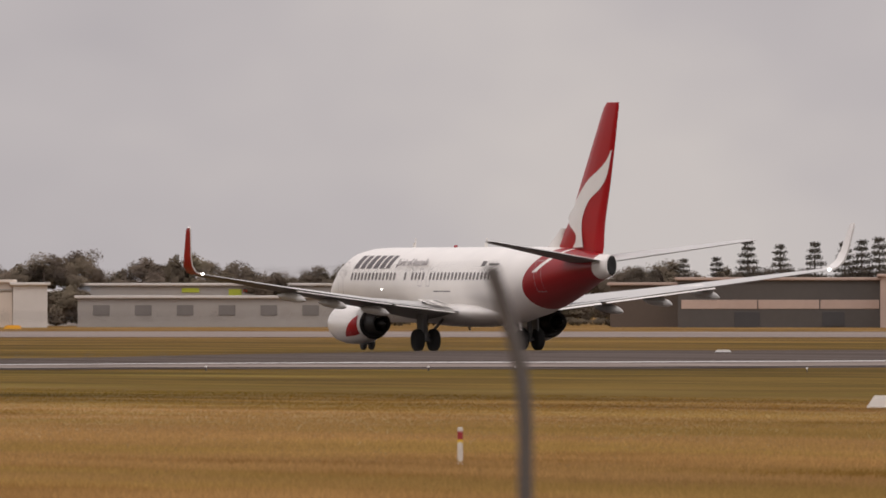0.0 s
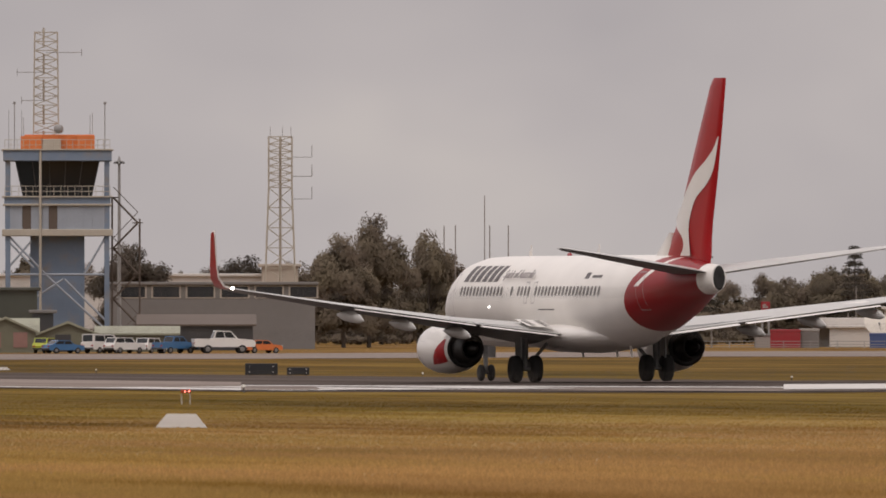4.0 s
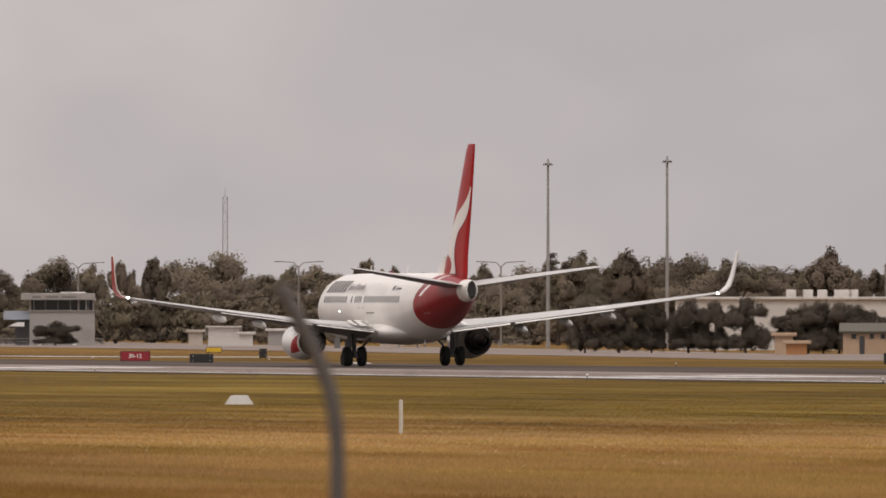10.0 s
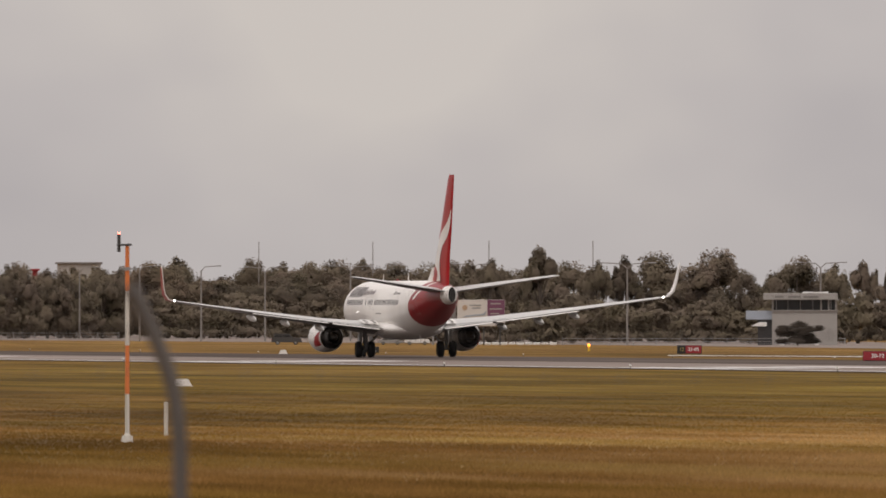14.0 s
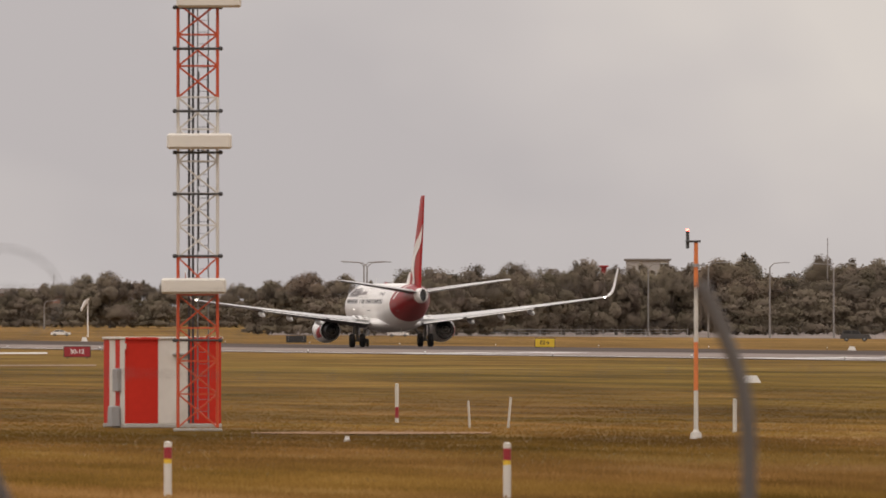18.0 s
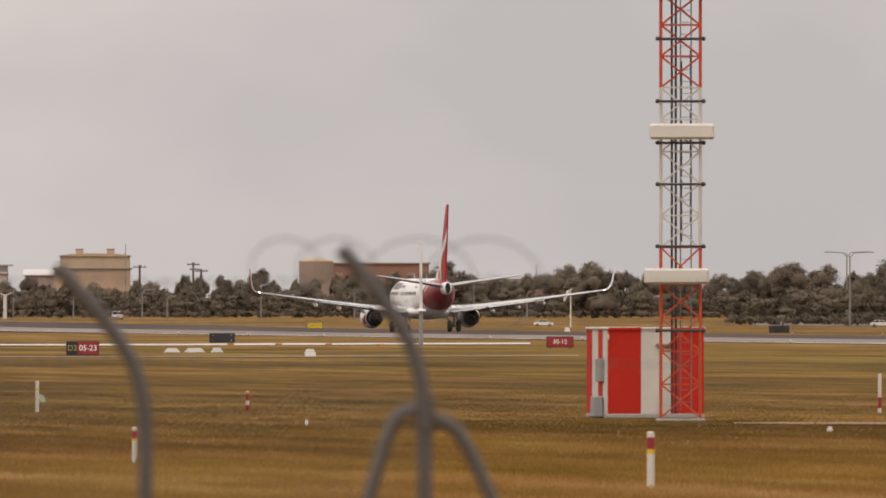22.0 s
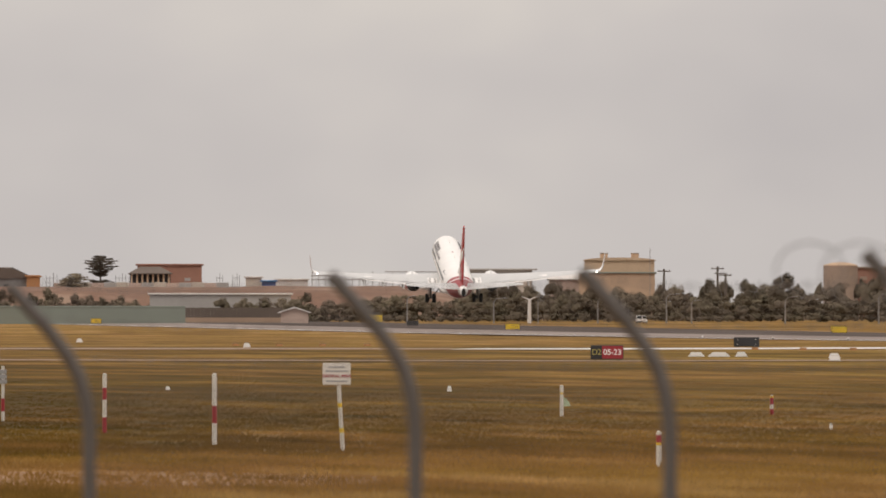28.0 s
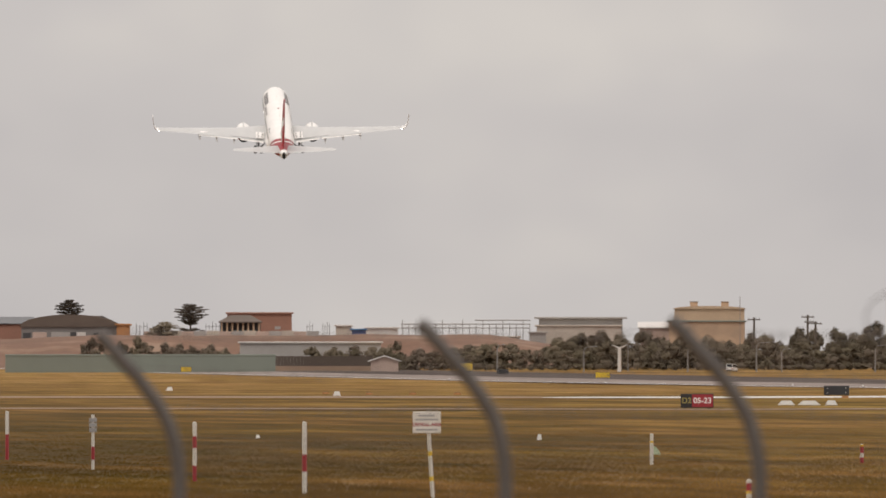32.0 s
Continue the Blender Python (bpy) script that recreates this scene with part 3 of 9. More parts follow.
        w = part("wing", s, None, top, "light grey swept wing")
        WINGS.append((side, w))
        s = Shape()  # white root panel with two rows of dark slots
        s.add([(side * 2.15, 0.2, 2.60), (side * 3.3, 0.1, 2.66), (side * 3.3, -2.1, 2.36), (side * 2.15, -2.0, 2.28)], [(0, 1, 2, 3)])
        rp = part("root_panel", s, PLANE_WHITE, w, "white panel at the wing root")
        for x in (2.4, 3.0):
            for j in range(5):
                s = Shape()
                y = -0.2 - 0.36 * j
                z = 2.595 - 0.135 * (0.2 - y) + 0.05 * (x - 2.15) + 0.03
                s.box((side * x, y, z), (0.2, 0.16, 0.012))
                part("slot", s, EXHAUST, rp, "dark slot")
        s = Shape()
        for (x0, te0, z0, x1, te1, z1, c) in ((2.3, -2.45, 2.02, 5.6, -2.6, 2.42, 0.55), (5.9, -2.72, 2.46, 11.4, -3.85, 3.16, 0.45)):
            s.rings([[(side * x, te + py, z - 0.03 + pz + py * 0.1) for py, pz in (section(c, 0.12) if side > 0 else list(reversed(section(c, 0.12))))] for x, te, z in ((x0, te0, z0), (x1, te1, z1))])
        part("flap", s, PLANE_WHITE, w, "pale lowered flaps")
        for x, y, z in ((6.4, -2.6, 2.2), (8.9, -3.1, 2.55), (11.3, -3.6, 2.9)):
            s = Shape()
            s.rings([[(side * x + r * 0.55 * cos(2 * pi * i / 10), y + q, z - 0.12 + dz + r * sin(2 * pi * i / 10)) for i in range(10)] for q, r, dz in ((2.6, 0.04, 0.12), (1.7, 0.19, 0.07), (0.2, 0.25, 0.02), (-0.8, 0.18, -0.07), (-1.4, 0.03, -0.14))])
            part("flap_track_fairing", s, WING_GREY, w)
        s = Shape()
        prev = [(17.15, -4.15, 4.02, 1.45), (17.5, -4.45, 4.12, 1.3), (17.78, -4.8, 4.45, 1.15), (17.92, -5.2, 4.95, 0.95), (18.10, -6.0, 6.24, 0.55), (18.12, -6.22, 6.38, 0.32)]
        out, inn = [], []
        for x, y, z, c in prev:
            out += [(side * (x + 0.03), y, z - 0.03), (side * (x + 0.03), y - c, z - 0.03)]
            inn += [(side * (x - 0.03), y, z + 0.03), (side * (x - 0.03), y - c, z + 0.03)]
        k = len(prev)
        q = [(2 * i, 2 * i + 1, 2 * i + 3, 2 * i + 2) for i in range(k - 1)]
        s.add(out, q, PLANE_RED, True)
        s.add(inn, q, PLANE_WHITE, True)
        rim = out + inn
        m = 2 * k
        s.add(rim, [(2 * i, 2 * i + 2, m + 2 * i + 2, m + 2 * i) for i in range(k - 1)] + [(2 * i + 1, 2 * i + 3, m + 2 * i + 3, m + 2 * i + 1) for i in range(k - 1)] + [(m - 2, m - 1, 2 * m - 1, 2 * m - 2)], PLANE_WHITE)
        part("winglet", s, None, w, "upswept winglet, red outside and white inside")
        s = Shape()
        s.ball((side * 17.1, -5.62, 4.02), 0.07, n=10, m=8)
        part("tip_light", s, LAMP_WHITE, w, "lit white tail-facing light")
        s = Shape()  # dark gap ahead of the flaps
        for x0, x1, y0, y1, z0, z1 in ((2.3, 5.6, -2.1, -2.2, 2.20, 2.52), (5.7, 11.4, -2.25, -3.35, 2.54, 3.25)):
            s.add([(side * x0, y0, z0), (side * x1, y1, z1), (side * x1, y1 - 0.16, z1 - 0.02), (side * x0, y0 - 0.18, z0 - 0.03)], [(0, 1, 2, 3)])
        part("flap_gap", s, GEAR_STEEL, w, "dark gap line ahead of the flaps")
        s = Shape()  # spoiler panels and hinge line on top
        for x0, x1, y0, y1, z0, z1 in ((5.95, 8.5, -1.2, -1.9, 2.62, 2.97), (8.6, 11.2, -1.95, -2.65, 2.98, 3.33)):
            s.add([(side * x0, y0, z0), (side * x1, y1, z1), (side * x1, y1 - 0.62, z1 - 0.06), (side * x0, y0 - 0.75, z0 - 0.08)], [(0, 1, 2, 3)])
        part("spoiler", s, PLANE_WHITE, w)
        # engine
        s = Shape()
        ex, ez = side * 4.83, 1.42
        prof = [(2.15, 0.70), (2.45, 0.83), (3.2, 1.0), (4.3, 1.08), (5.4, 1.06), (6.2, 0.96), (6.55, 0.86), (6.5, 0.78), (6.2, 0.74)]
        s.rings([[(ex + r * cos(2 * pi * i / 28), y, ez + r * sin(2 * pi * i / 28) * (0.97 if sin(2 * pi * i / 28) < 0 else 1)) for i in range(28)] for y, r in prof], caps=False)
        en = part("engine", s, PLANE_WHITE, top, "white engine nacelle under the wing")
        s = Shape()
        s.rings([[(ex + r * cos(2 * pi * i / 24), y, ez + r * sin(2 * pi * i / 24)) for i in range(24)] for y, r in ((2.14, 0.71), (2.16, 0.80), (2.3, 0.76), (4.0, 0.72))], EXHAUST)
        s.rings([[(ex + r * cos(2 * pi * i / 20), y, ez + r * sin(2 * pi * i / 20)) for i in range(20)] for y, r in ((3.2, 0.66), (2.1, 0.60), (1.1, 0.50), (1.02, 0.44), (1.9, 0.3))], EXHAUST)
        s.rings([[(ex + r * cos(2 * pi * i / 14), y, ez + r * sin(2 * pi * i / 14)) for i in range(14)] for y, r in ((1.9, 0.3), (1.0, 0.24), (0.4, 0.05))], EXHAUST)
        part("exhaust_nozzle", s, EXHAUST, en, "sooty dark exhaust nozzle")
        s = Shape()
        s.rings([[(ex + t * k, y, z) for y, z, k in ((6.0, 2.35, 1), (6.0, 2.5, 0.4), (2.0, 2.62, 0.4), (0.6, 2.5, 1), (1.2, 2.15, 1), (2.6, 2.1, 1))] for t in (-0.16, 0.16)], WING_GREY, smooth=False)
        part("pylon", s, WING_GREY, en)
        s = Shape()  # red patch on the outer cowl, from the rear lip forward
        ys, rs = [y for y, r in prof[1:6]], [r for y, r in prof[1:6]]
        for j in range(12):
            for i in range(6):
                quad = []
                for jj, ii in ((j, i), (j + 1, i), (j + 1, i + 1), (j, i + 1)):
                    a = pi * (0.84 + 0.38 * jj / 12)
                    y = 2.47 + ii / 6 * (0.12 + 1.45 * jj / 12)
                    r = np.interp(y, ys, rs) + 0.01
                    quad.append((ex - side * r * cos(a), y, ez + r * sin(a) * (0.97 if sin(a) < 0 else 1)))
                s.add(quad, [(0, 1, 2, 3)])
        part("cowl_patch", s, PLANE_RED, en, "red patch on the cowl")
        # main gear
        s = Shape()
        gx = side * 2.86
        s.tube((gx, 0, 0.6), (gx, 0.1, 2.6), 0.13, 0.16, 10)
        s.tube((gx, 0, 0.58), (gx - side * 1.3, 0.05, 2.0), 0.07, 0.07, 8)
        s.tube((gx - 0.5, 0, 0.57), (gx + 0.5, 0, 0.57), 0.09, 0.09, 8)
        s.tube((gx, -0.3, 0.9), (gx, 0.1, 1.7), 0.04, 0.04, 6)
        s.box((gx + side * 0.28, 0, 1.55), (0.05, 0.9, 1.1))
        ge = part("main_gear", s, GEAR_STEEL, top, "grey main landing gear leg")
        MAIN_GEAR.append(ge)
        wheel(ge, "tyre", (gx - 0.43, 0, 0.57), 0.57, 0.42)
        wheel(ge, "tyre", (gx + 0.43, 0, 0.57), 0.57, 0.42)
    s = Shape()
    s.tube((0, 15.6, 0.36), (0, 15.75, 1.7), 0.09, 0.11, 10)
    s.tube((-0.28, 15.6, 0.35), (0.28, 15.6, 0.35), 0.06, 0.06, 8)
    s.box((0.4, 16.3, 1.3), (0.03, 1.5, 0.6))
    s.box((-0.4, 16.3, 1.3), (0.03, 1.5, 0.6))
    ge = part("nose_gear", s, GEAR_STEEL, top, "grey nose landing gear leg")
    wheel(ge, "tyre", (-0.22, 15.6, 0.35), 0.35, 0.2)
    wheel(ge, "tyre", (0.22, 15.6, 0.35), 0.35, 0.2)
    # cabin windows, doors and titles
    pane = Shape()
    pane.add([(0.0, -0.14, -0.12), (0.0, -0.09, -0.2), (0.0, 0.09, -0.2), (0.0, 0.14, -0.12), (0.0, 0.14, 0.12), (0.0, 0.09, 0.2), (0.0, -0.09, 0.2), (0.0, -0.14, 0.12)], [tuple(range(8))])
    pane.add([(0.012, -0.09, -0.12), (0.012, 0.09, -0.12), (0.012, 0.09, 0.12), (0.012, -0.09, 0.12)], [(0, 1, 2, 3)])
    pane_mesh = pane.mesh("cabin_window", PANE)
    for side in (-1, 1):
        y = 13.1
        k = 0
        while y > -7.4:
            if k not in (13, 14, 16, 21):
                ob = part("cabin_window", pane_mesh, None, top)
                z = 3.82
                ob.location = (side * (fuselage_at(y, z) + 0.006), y, z)
                ob.rotation_euler = (0, -0.24, 0 if side > 0 else pi)
            y -= 0.508
            k += 1
        for y, w, z0, z1 in ((14.9, 0.86, 2.75, 4.55), (-12.0, 0.76, 3.0, 4.6), (3.3, 0.5, 3.3, 4.2), (2.2, 0.5, 3.3, 4.2)):
            s = Shape()
            e = 0.035
            for (y0, y1, za, zb) in ((y - w / 2, y - w / 2 + e, z0, z1), (y + w / 2 - e, y + w / 2, z0, z1), (y - w / 2, y + w / 2, z0, z0 + e), (y - w / 2, y + w / 2, z1 - e, z1)):
                steps = 6
                for j in range(steps):
                    q0, q1 = za + (zb - za) * j / steps, za + (zb - za) * (j + 1) / steps
                    s.add([(side * (fuselage_at(yy, zz) + 0.007), yy, zz) for yy, zz in ((y0, q0), (y1, q0), (y1, q1), (y0, q1))], [(0, 1, 2, 3)])
            part("door_outline", s, TITLE_PALE, top)
        y = 13.2  # airline title as plain slanted blocks
        for j, w in enumerate((0.95, 0.9, 0.95, 0.9, 0.9, 0.8)):
            s = Shape()
            y0, y1 = y, y - w * 0.72
            for q0, q1 in ((4.22, 4.45), (4.45, 4.68), (4.68, 4.88)):
                s.add([(side * (fuselage_at(yy - 0.35 * (zz - 4.25), zz) + 0.01), yy - side * 0 - 0.35 * (zz - 4.25), zz) for yy, zz in ((y0, q0), (y1, q0), (y1, q1), (y0, q1))], [(0, 1, 2, 3)])
            y -= w
            part("title_block", s, TITLE_GREY, top, "dark grey slanted block of the title")
        s = Shape()  # small flag and registration as bars
        for y0, y1, z0, z1 in ((-4.6, -5.2, 4.32, 4.58), (-5.6, -7.0, 4.36, 4.47)):
            s.add([(side * (fuselage_at(yy, zz) + 0.008), yy, zz) for yy, zz in ((y0, z0), (y1, z0), (y1, z1), (y0, z1))], [(0, 1, 2, 3)])
        part("registration_bar", s, TITLE_GREY, top)
        s = Shape()
        y0, y1, z0, z1 = 1.4, -0.9, 3.02, 3.07
        s.add([(side * (fuselage_at(yy, zz) + 0.008), yy, zz) for yy, zz in ((y0, z0), (y1, z0), (y1, z1), (y0, z1))], [(0, 1, 2, 3)])
        part("type_bar", s, TITLE_GREY, top)
    t = letters("slogan", "Spirit of Australia", 0.62, TITLE_PALE, top, (-1.72, 4.6, 4.72), 90 - 32, -90, 0.25)
    t.matrix_local = Matrix.Translation((-1.63, 4.9, 4.52)) @ Matrix.Rotation(radians(-90), 4, "Z") @ Matrix.Rotation(radians(90 - 37), 4, "X")
    # antennas on top and below
    for y in (9.0, -1.0):
        s = Shape()
        s.rings([[(k * 0.03, y - u, z) for u, k in ((0, 0), (0.2, 1), (0.45, 0), (0.2, -1))] for z in (5.25, 5.52)] , smooth=False)
        s.rings([[(k * 0.02, y - 0.25 - u, z) for u, k in ((0, 0), (0.1, 1), (0.2, 0), (0.1, -1))] for z in (5.52, 5.75)], smooth=False)
        part("antenna", s, PLANE_WHITE, top)
    for y in (1.5, -3.5, -5.6):
        s = Shape()
        s.rings([[(k * 0.03, y - u - (1.5 - z) * 0.5, z) for u, k in ((0, 0), (0.15, 1), (0.35, 0), (0.15, -1))] for z in (1.5, 1.05)], smooth=False)
        part("antenna", s, PLANE_WHITE, top)
    for side in (-1, 1):
        s = Shape()
        s.ball((side * (fuselage_at(8.7, 3.15) + 0.01), 8.7, 3.15), 0.032, n=10, m=8)
        part("wing_light", s, LAMP_WHITE, top, "small lit white light on the flank")
    s = Shape()
    s.ball((0, 3.0, 5.31), 0.11)
    part("beacon", s, SIGNRED, top, "red beacon lens")
    return top


SWOOSH = [(5.24, -13.75, -14.98), (5.5, -14.1, -14.96), (5.8, -14.2, -14.92), (6.1, -13.9, -14.92), (6.4, -13.3, -14.95), (6.76, -13.2, -15.07), (7.15, -13.71, -15.37), (7.64, -14.22, -15.95), (8.13, -14.94, -17.07), (8.63, -15.8, -17.8), (9.12, -17.05, -18.15), (9.6, -17.98, -18.38), (10.1, -18.5, -18.6)]
PAW = [(6.62, -12.95, -13.3), (6.9, -13.17, -13.42), (7.2, -13.42, -13.58)]


def smooth_band(rows, n=4):
    """The same band with n steps between stations, its edges curved through them."""
    out = []
    for k in range(len(rows) - 1):
        a, b, c, d = rows[max(k - 1, 0)], rows[k], rows[k + 1], rows[min(k + 2, len(rows) - 1)]
        for i in range(n):
            u = i / n
            out.append(tuple(0.5 * (2 * b[q] + (c[q] - a[q]) * u + (2 * a[q] - 5 * b[q] + 4 * c[q] - d[q]) * u * u + (3 * b[q] - a[q] - 3 * c[q] + d[q]) * u ** 3) for q in range(3)))
    return out + [rows[-1]]


def fin_half(y, z):
    """Half thickness of the fin, with a little clearance."""
    le = -12.9 - (z - 6.6) * 0.8 if z > 6.6 else -12.9 + (6.6 - z) * 1.6
    te = -17.6 - (z - 6.6) * 0.31
    u = min(1.0, max(0.0, (le - y) / (le - te)))
    th = 0.235 - 0.019 * (z - 6.6)
    shape = (0.7, 1.0, 1.0, 0.9, 0.66, 0.45, 0.1)
    k = u * 6
    i = min(5, int(k))
    return th * (shape[i] + (shape[i + 1] - shape[i]) * (k - i)) + 0.022


PLANE = airliner()


# ------------------------------------------------------------------ airfield things near the runway
def lattice(shape, w0, w1, z0, z1, bays, r, material, d=None, thin=0.6):
    """A square lattice between two heights: legs, rings and crossed braces."""
    def corner(k, z):
        u = (z - z0) / (z1 - z0)
        h = (w0 + (w1 - w0) * u) / 2
        return ((-h, -h, z), (h, -h, z), (h, h, z), (-h, h, z))[k]
    for k in range(4):
        shape.tube(corner(k, z0), corner(k, z1), r, r, 6, material)
    for b in range(bays):
        za, zb = z0 + (z1 - z0) * b / bays, z0 + (z1 - z0) * (b + 1) / bays
        for k in range(4):
            j = (k + 1) % 4
            shape.tube(corner(k, za), corner(j, zb), r * thin, r * thin, 4, material, False)
            shape.tube(corner(j, za), corner(k, zb), r * thin, r * thin, 4, material, False)
            shape.tube(corner(k, zb), corner(j, zb), r * thin, r * thin, 4, material, False)


def glide_path_hut():
    d = 1.00 * 511.0
    top = thing("equipment_hut", 7.592, d + 1.3, "red and white striped equipment hut on the grass", "hut", turn=13)
    s = Shape()
    s.box((0, 0, 0.06), (2.60, 2.54, 0.12), bevel=0.02)
    part("plinth", s, CONCRETE, top, "concrete plinth")
    h = 2.18
    for x0, x1, m in ((-1.28, -0.40, RED), (-0.40, 0.42, OFFWHITE), (0.42, 1.28, RED)):
        s = Shape()
        s.box(((x0 + x1) / 2, -1.22, 0.12 + h / 2), (x1 - x0, 0.06, h), bevel=0.012)
        part("front_panel", s, m, top, "red painted panel" if m is RED else "off-white painted panel")
        s = Shape()
        s.box(((x0 + x1) / 2, 1.22, 0.12 + h / 2), (x1 - x0, 0.06, h), bevel=0.012)
        part("rear_panel", s, m, top)
    for y0, y1, m in ((-1.19, -0.62, OFFWHITE), (-0.62, -0.1, RED), (-0.1, 0.6, OFFWHITE), (0.6, 1.19, RED)):
        for x in (-1.25, 1.25):
            s = Shape()
            s.box((x, (y0 + y1) / 2, 0.12 + h / 2), (0.06, y1 - y0, h), bevel=0.012)
            part("side_panel", s, m, top)
    s = Shape()
    s.box((0, 0, 0.12 + h + 0.035), (2.64, 2.58, 0.07), bevel=0.02)
    roof = part("roof", s, OFFWHITE, top, "flat pale roof sheet")
    for x0, x1 in ((-1.28, -0.40), (0.42, 1.28)):
        s = Shape()
        s.box(((x0 + x1) / 2, -1.297, 0.12 + h + 0.03), (x1 - x0, 0.012, 0.06))
        part("eaves_strip", s, RED, roof, "red eaves strip")
    s = Shape()
    s.box((-1.33, -0.55, 1.25), (0.14, 0.55, 0.6), bevel=0.02)
    part("switch_box", s, GREYPAINT, top, "grey switch box")
    s = Shape()
    s.box((-1.42, -0.55, 0.3), (0.26, 0.5, 0.55), bevel=0.03, top=0.9)
    part("cable_pit_cover", s, GREYPAINT, top)
    s = Shape()
    s.box((0.2, -1.32, 1.92), (0.42, 0.16, 0.05), bevel=0.01)
    s.box((0.32, -1.27, 1.86), (0.12, 0.06, 0.1))
    part("lamp_bracket", s, GREYPAINT, top)
    s = Shape()
    s.tube((-1.3, -1.3, 2.05), (-1.3, -1.3, 2.2), 0.04, 0.04)
    part("wall_lamp", s, OFFWHITE, top)
    return top


def glide_path_mast():
    d = 498.0
    top = thing("antenna_mast", 7.695, d, "red and white lattice antenna mast with pale panels", "mast")
    s = Shape()
    s.box((0, 0, 0.03), (1.25, 1.25, 0.08), bevel=0.02)
    part("base_slab", s, CONCRETE, top, "concrete slab")
    w = 1.0
    levels = [(0.1, 3.45, ORANGERED, 4), (3.45, 4.40, ORANGERED, 1), (4.40, 8.45, OFFWHITE, 5), (8.45, 13.2, ORANGERED, 6), (13.2, 17.0, OFFWHITE, 4)]
    for z0, z1, m, bays in levels:
        s = Shape()
        lattice(s, w, w, z0, z1, bays, 0.042, m)
        part("lattice_section", s, m, top, "orange-red lattice section" if m is ORANGERED else "white lattice section")
    for z in (2.3, 4.43, 6.0, 7.05, 8.1, 9.68, 10.72, 12.42):
        s = Shape()
        for y in (-0.52, 0.52):
            s.tube((-0.60, y, z), (0.60, y, z), 0.03, 0.03, 6)
        for x in (-0.52, 0.52):
            s.tube((x, -0.58, z), (x, 0.58, z), 0.03, 0.03, 6)
        for x in (-0.58, 0.58):
            s.ball((x, -0.52, z), 0.06)
        part("clamp_ring", s, DARKGREY, top, "dark steel clamp ring")
    s = Shape()
    for x in (-0.22, -0.12):
        s.tube((x, 0.3, 0.2), (x, 0.3, 16), 0.03, 0.03)
    part("cable_duct", s, DARKGREY, top, "dark cable duct")
    s = Shape()
    for x in (0.0, 0.27):
        s.tube((x, -0.1, 0.3), (x, -0.1, 16.5), 0.018, 0.018, 5)
    for k in range(52):
        s.tube((0.0, -0.1, 0.5 + 0.3 * k), (0.27, -0.1, 0.5 + 0.3 * k), 0.011, 0.011, 4, None, False)
    part("ladder", s, STEEL, top, "galvanised ladder")
    s = Shape()
    for z0, z1 in ((4.95, 6.4), (6.6, 7.9), (8.4, 9.4)):
        s.tube((0.26, -0.3, z0), (0.26, -0.3, z1), 0.025, 0.025, 5)
        s.tube((0.02, -0.3, z0 - 0.4), (0.02, -0.3, z1 - 0.3), 0.025, 0.025, 5)
    part("conduit", s, DARKGREY, top)
    for z, x in ((3.67, -0.10), (7.33, 0.04), (10.91, 0.28)):
        s = Shape()
        s.box((x, -0.72, z), (1.64, 0.22, 0.40), bevel=0.05)
        p = part("antenna_panel", s, CREAM, top, "pale antenna panel")
        s = Shape()
        s.box((x, -0.84, z), (1.54, 0.02, 0.30), bevel=0.01)
        part("panel_cover", s, CREAM, p)
        s = Shape()
        s.tube((x - 0.3, -0.62, z), (x - 0.3, -0.4, z), 0.04, 0.04)
        s.tube((x + 0.3, -0.62, z), (x + 0.3, -0.4, z), 0.04, 0.04)
        part("panel_bracket", s, STEEL, p)
    return top


def obstruction_pole():
    d = 467.0
    top = thing("obstruction_light_pole", 9.146, d, "orange and white banded pole with red lamp", "light pole")
    s = Shape()
    s.tube((0, 0, 0), (0, 0, 0.16), 0.15, 0.13, 12)
    s.tube((0, 0, 0.16), (0, 0, 0.22), 0.085, 0.06, 12)
    part("foot", s, OFFWHITE, top)
    for z0, z1, m in ((0.2, 1.15, OFFWHITE), (1.15, 2.3, ORANGE), (2.3, 3.6, OFFWHITE), (3.6, 4.68, ORANGE)):
        s = Shape()
        s.tube((0, 0, z0), (0, 0, z1), 0.055, 0.05, 12)
        part("band", s, m, top, "orange band" if m is ORANGE else "white band")
    s = Shape()
    s.box((-0.07, 0, 4.69), (0.36, 0.14, 0.05), bevel=0.01)
    s.tube((-0.2, 0, 4.52), (-0.2, 0, 4.94), 0.04, 0.04)
    part("head", s, DARKGREY, top)
    s = Shape()
    s.tube((-0.2, 0, 4.94), (-0.2, 0, 4.985), 0.035, 0.028, 10)
    part("lamp", s, LAMP_RED, top, "lit red lamp")
    s = Shape()
    s.box((0, 0, 4.12), (0.42, 0.04, 0.03))
    for x in (-0.17, 0.17):
        s.box((x, 0, 4.15), (0.06, 0.06, 0.06))
    s.tube((0, 0, 4.08), (0, 0, 4.16), 0.08, 0.08, 10)
    part("crossbar", s, GREYPAINT, top)


def wind_pole():
    d = 1380.0
    top = thing("monitor_pole", 6.939, d, "slender white monitor pole on a grey stem", "pole")
    s = Shape()
    s.tube((0, 0, 0), (0, 0, 2.5), 0.16, 0.13, 10)
    part("stem", s, GREYPAINT, top, "grey stem")
    s = Shape()
    s.tube((0, 0, 2.45), (0, 0, 2.62), 0.38, 0.30, 12)
    part("collar", s, WHITE, top, "white collar")
    s = Shape()
    s.tube((0, 0, 2.6), (0, 0, 7.2), 0.12, 0.09, 10)
    s.tube((0, 0, 7.2), (0, 0, 7.4), 0.07, 0.03, 8)
    part("tube", s, WHITE, top)


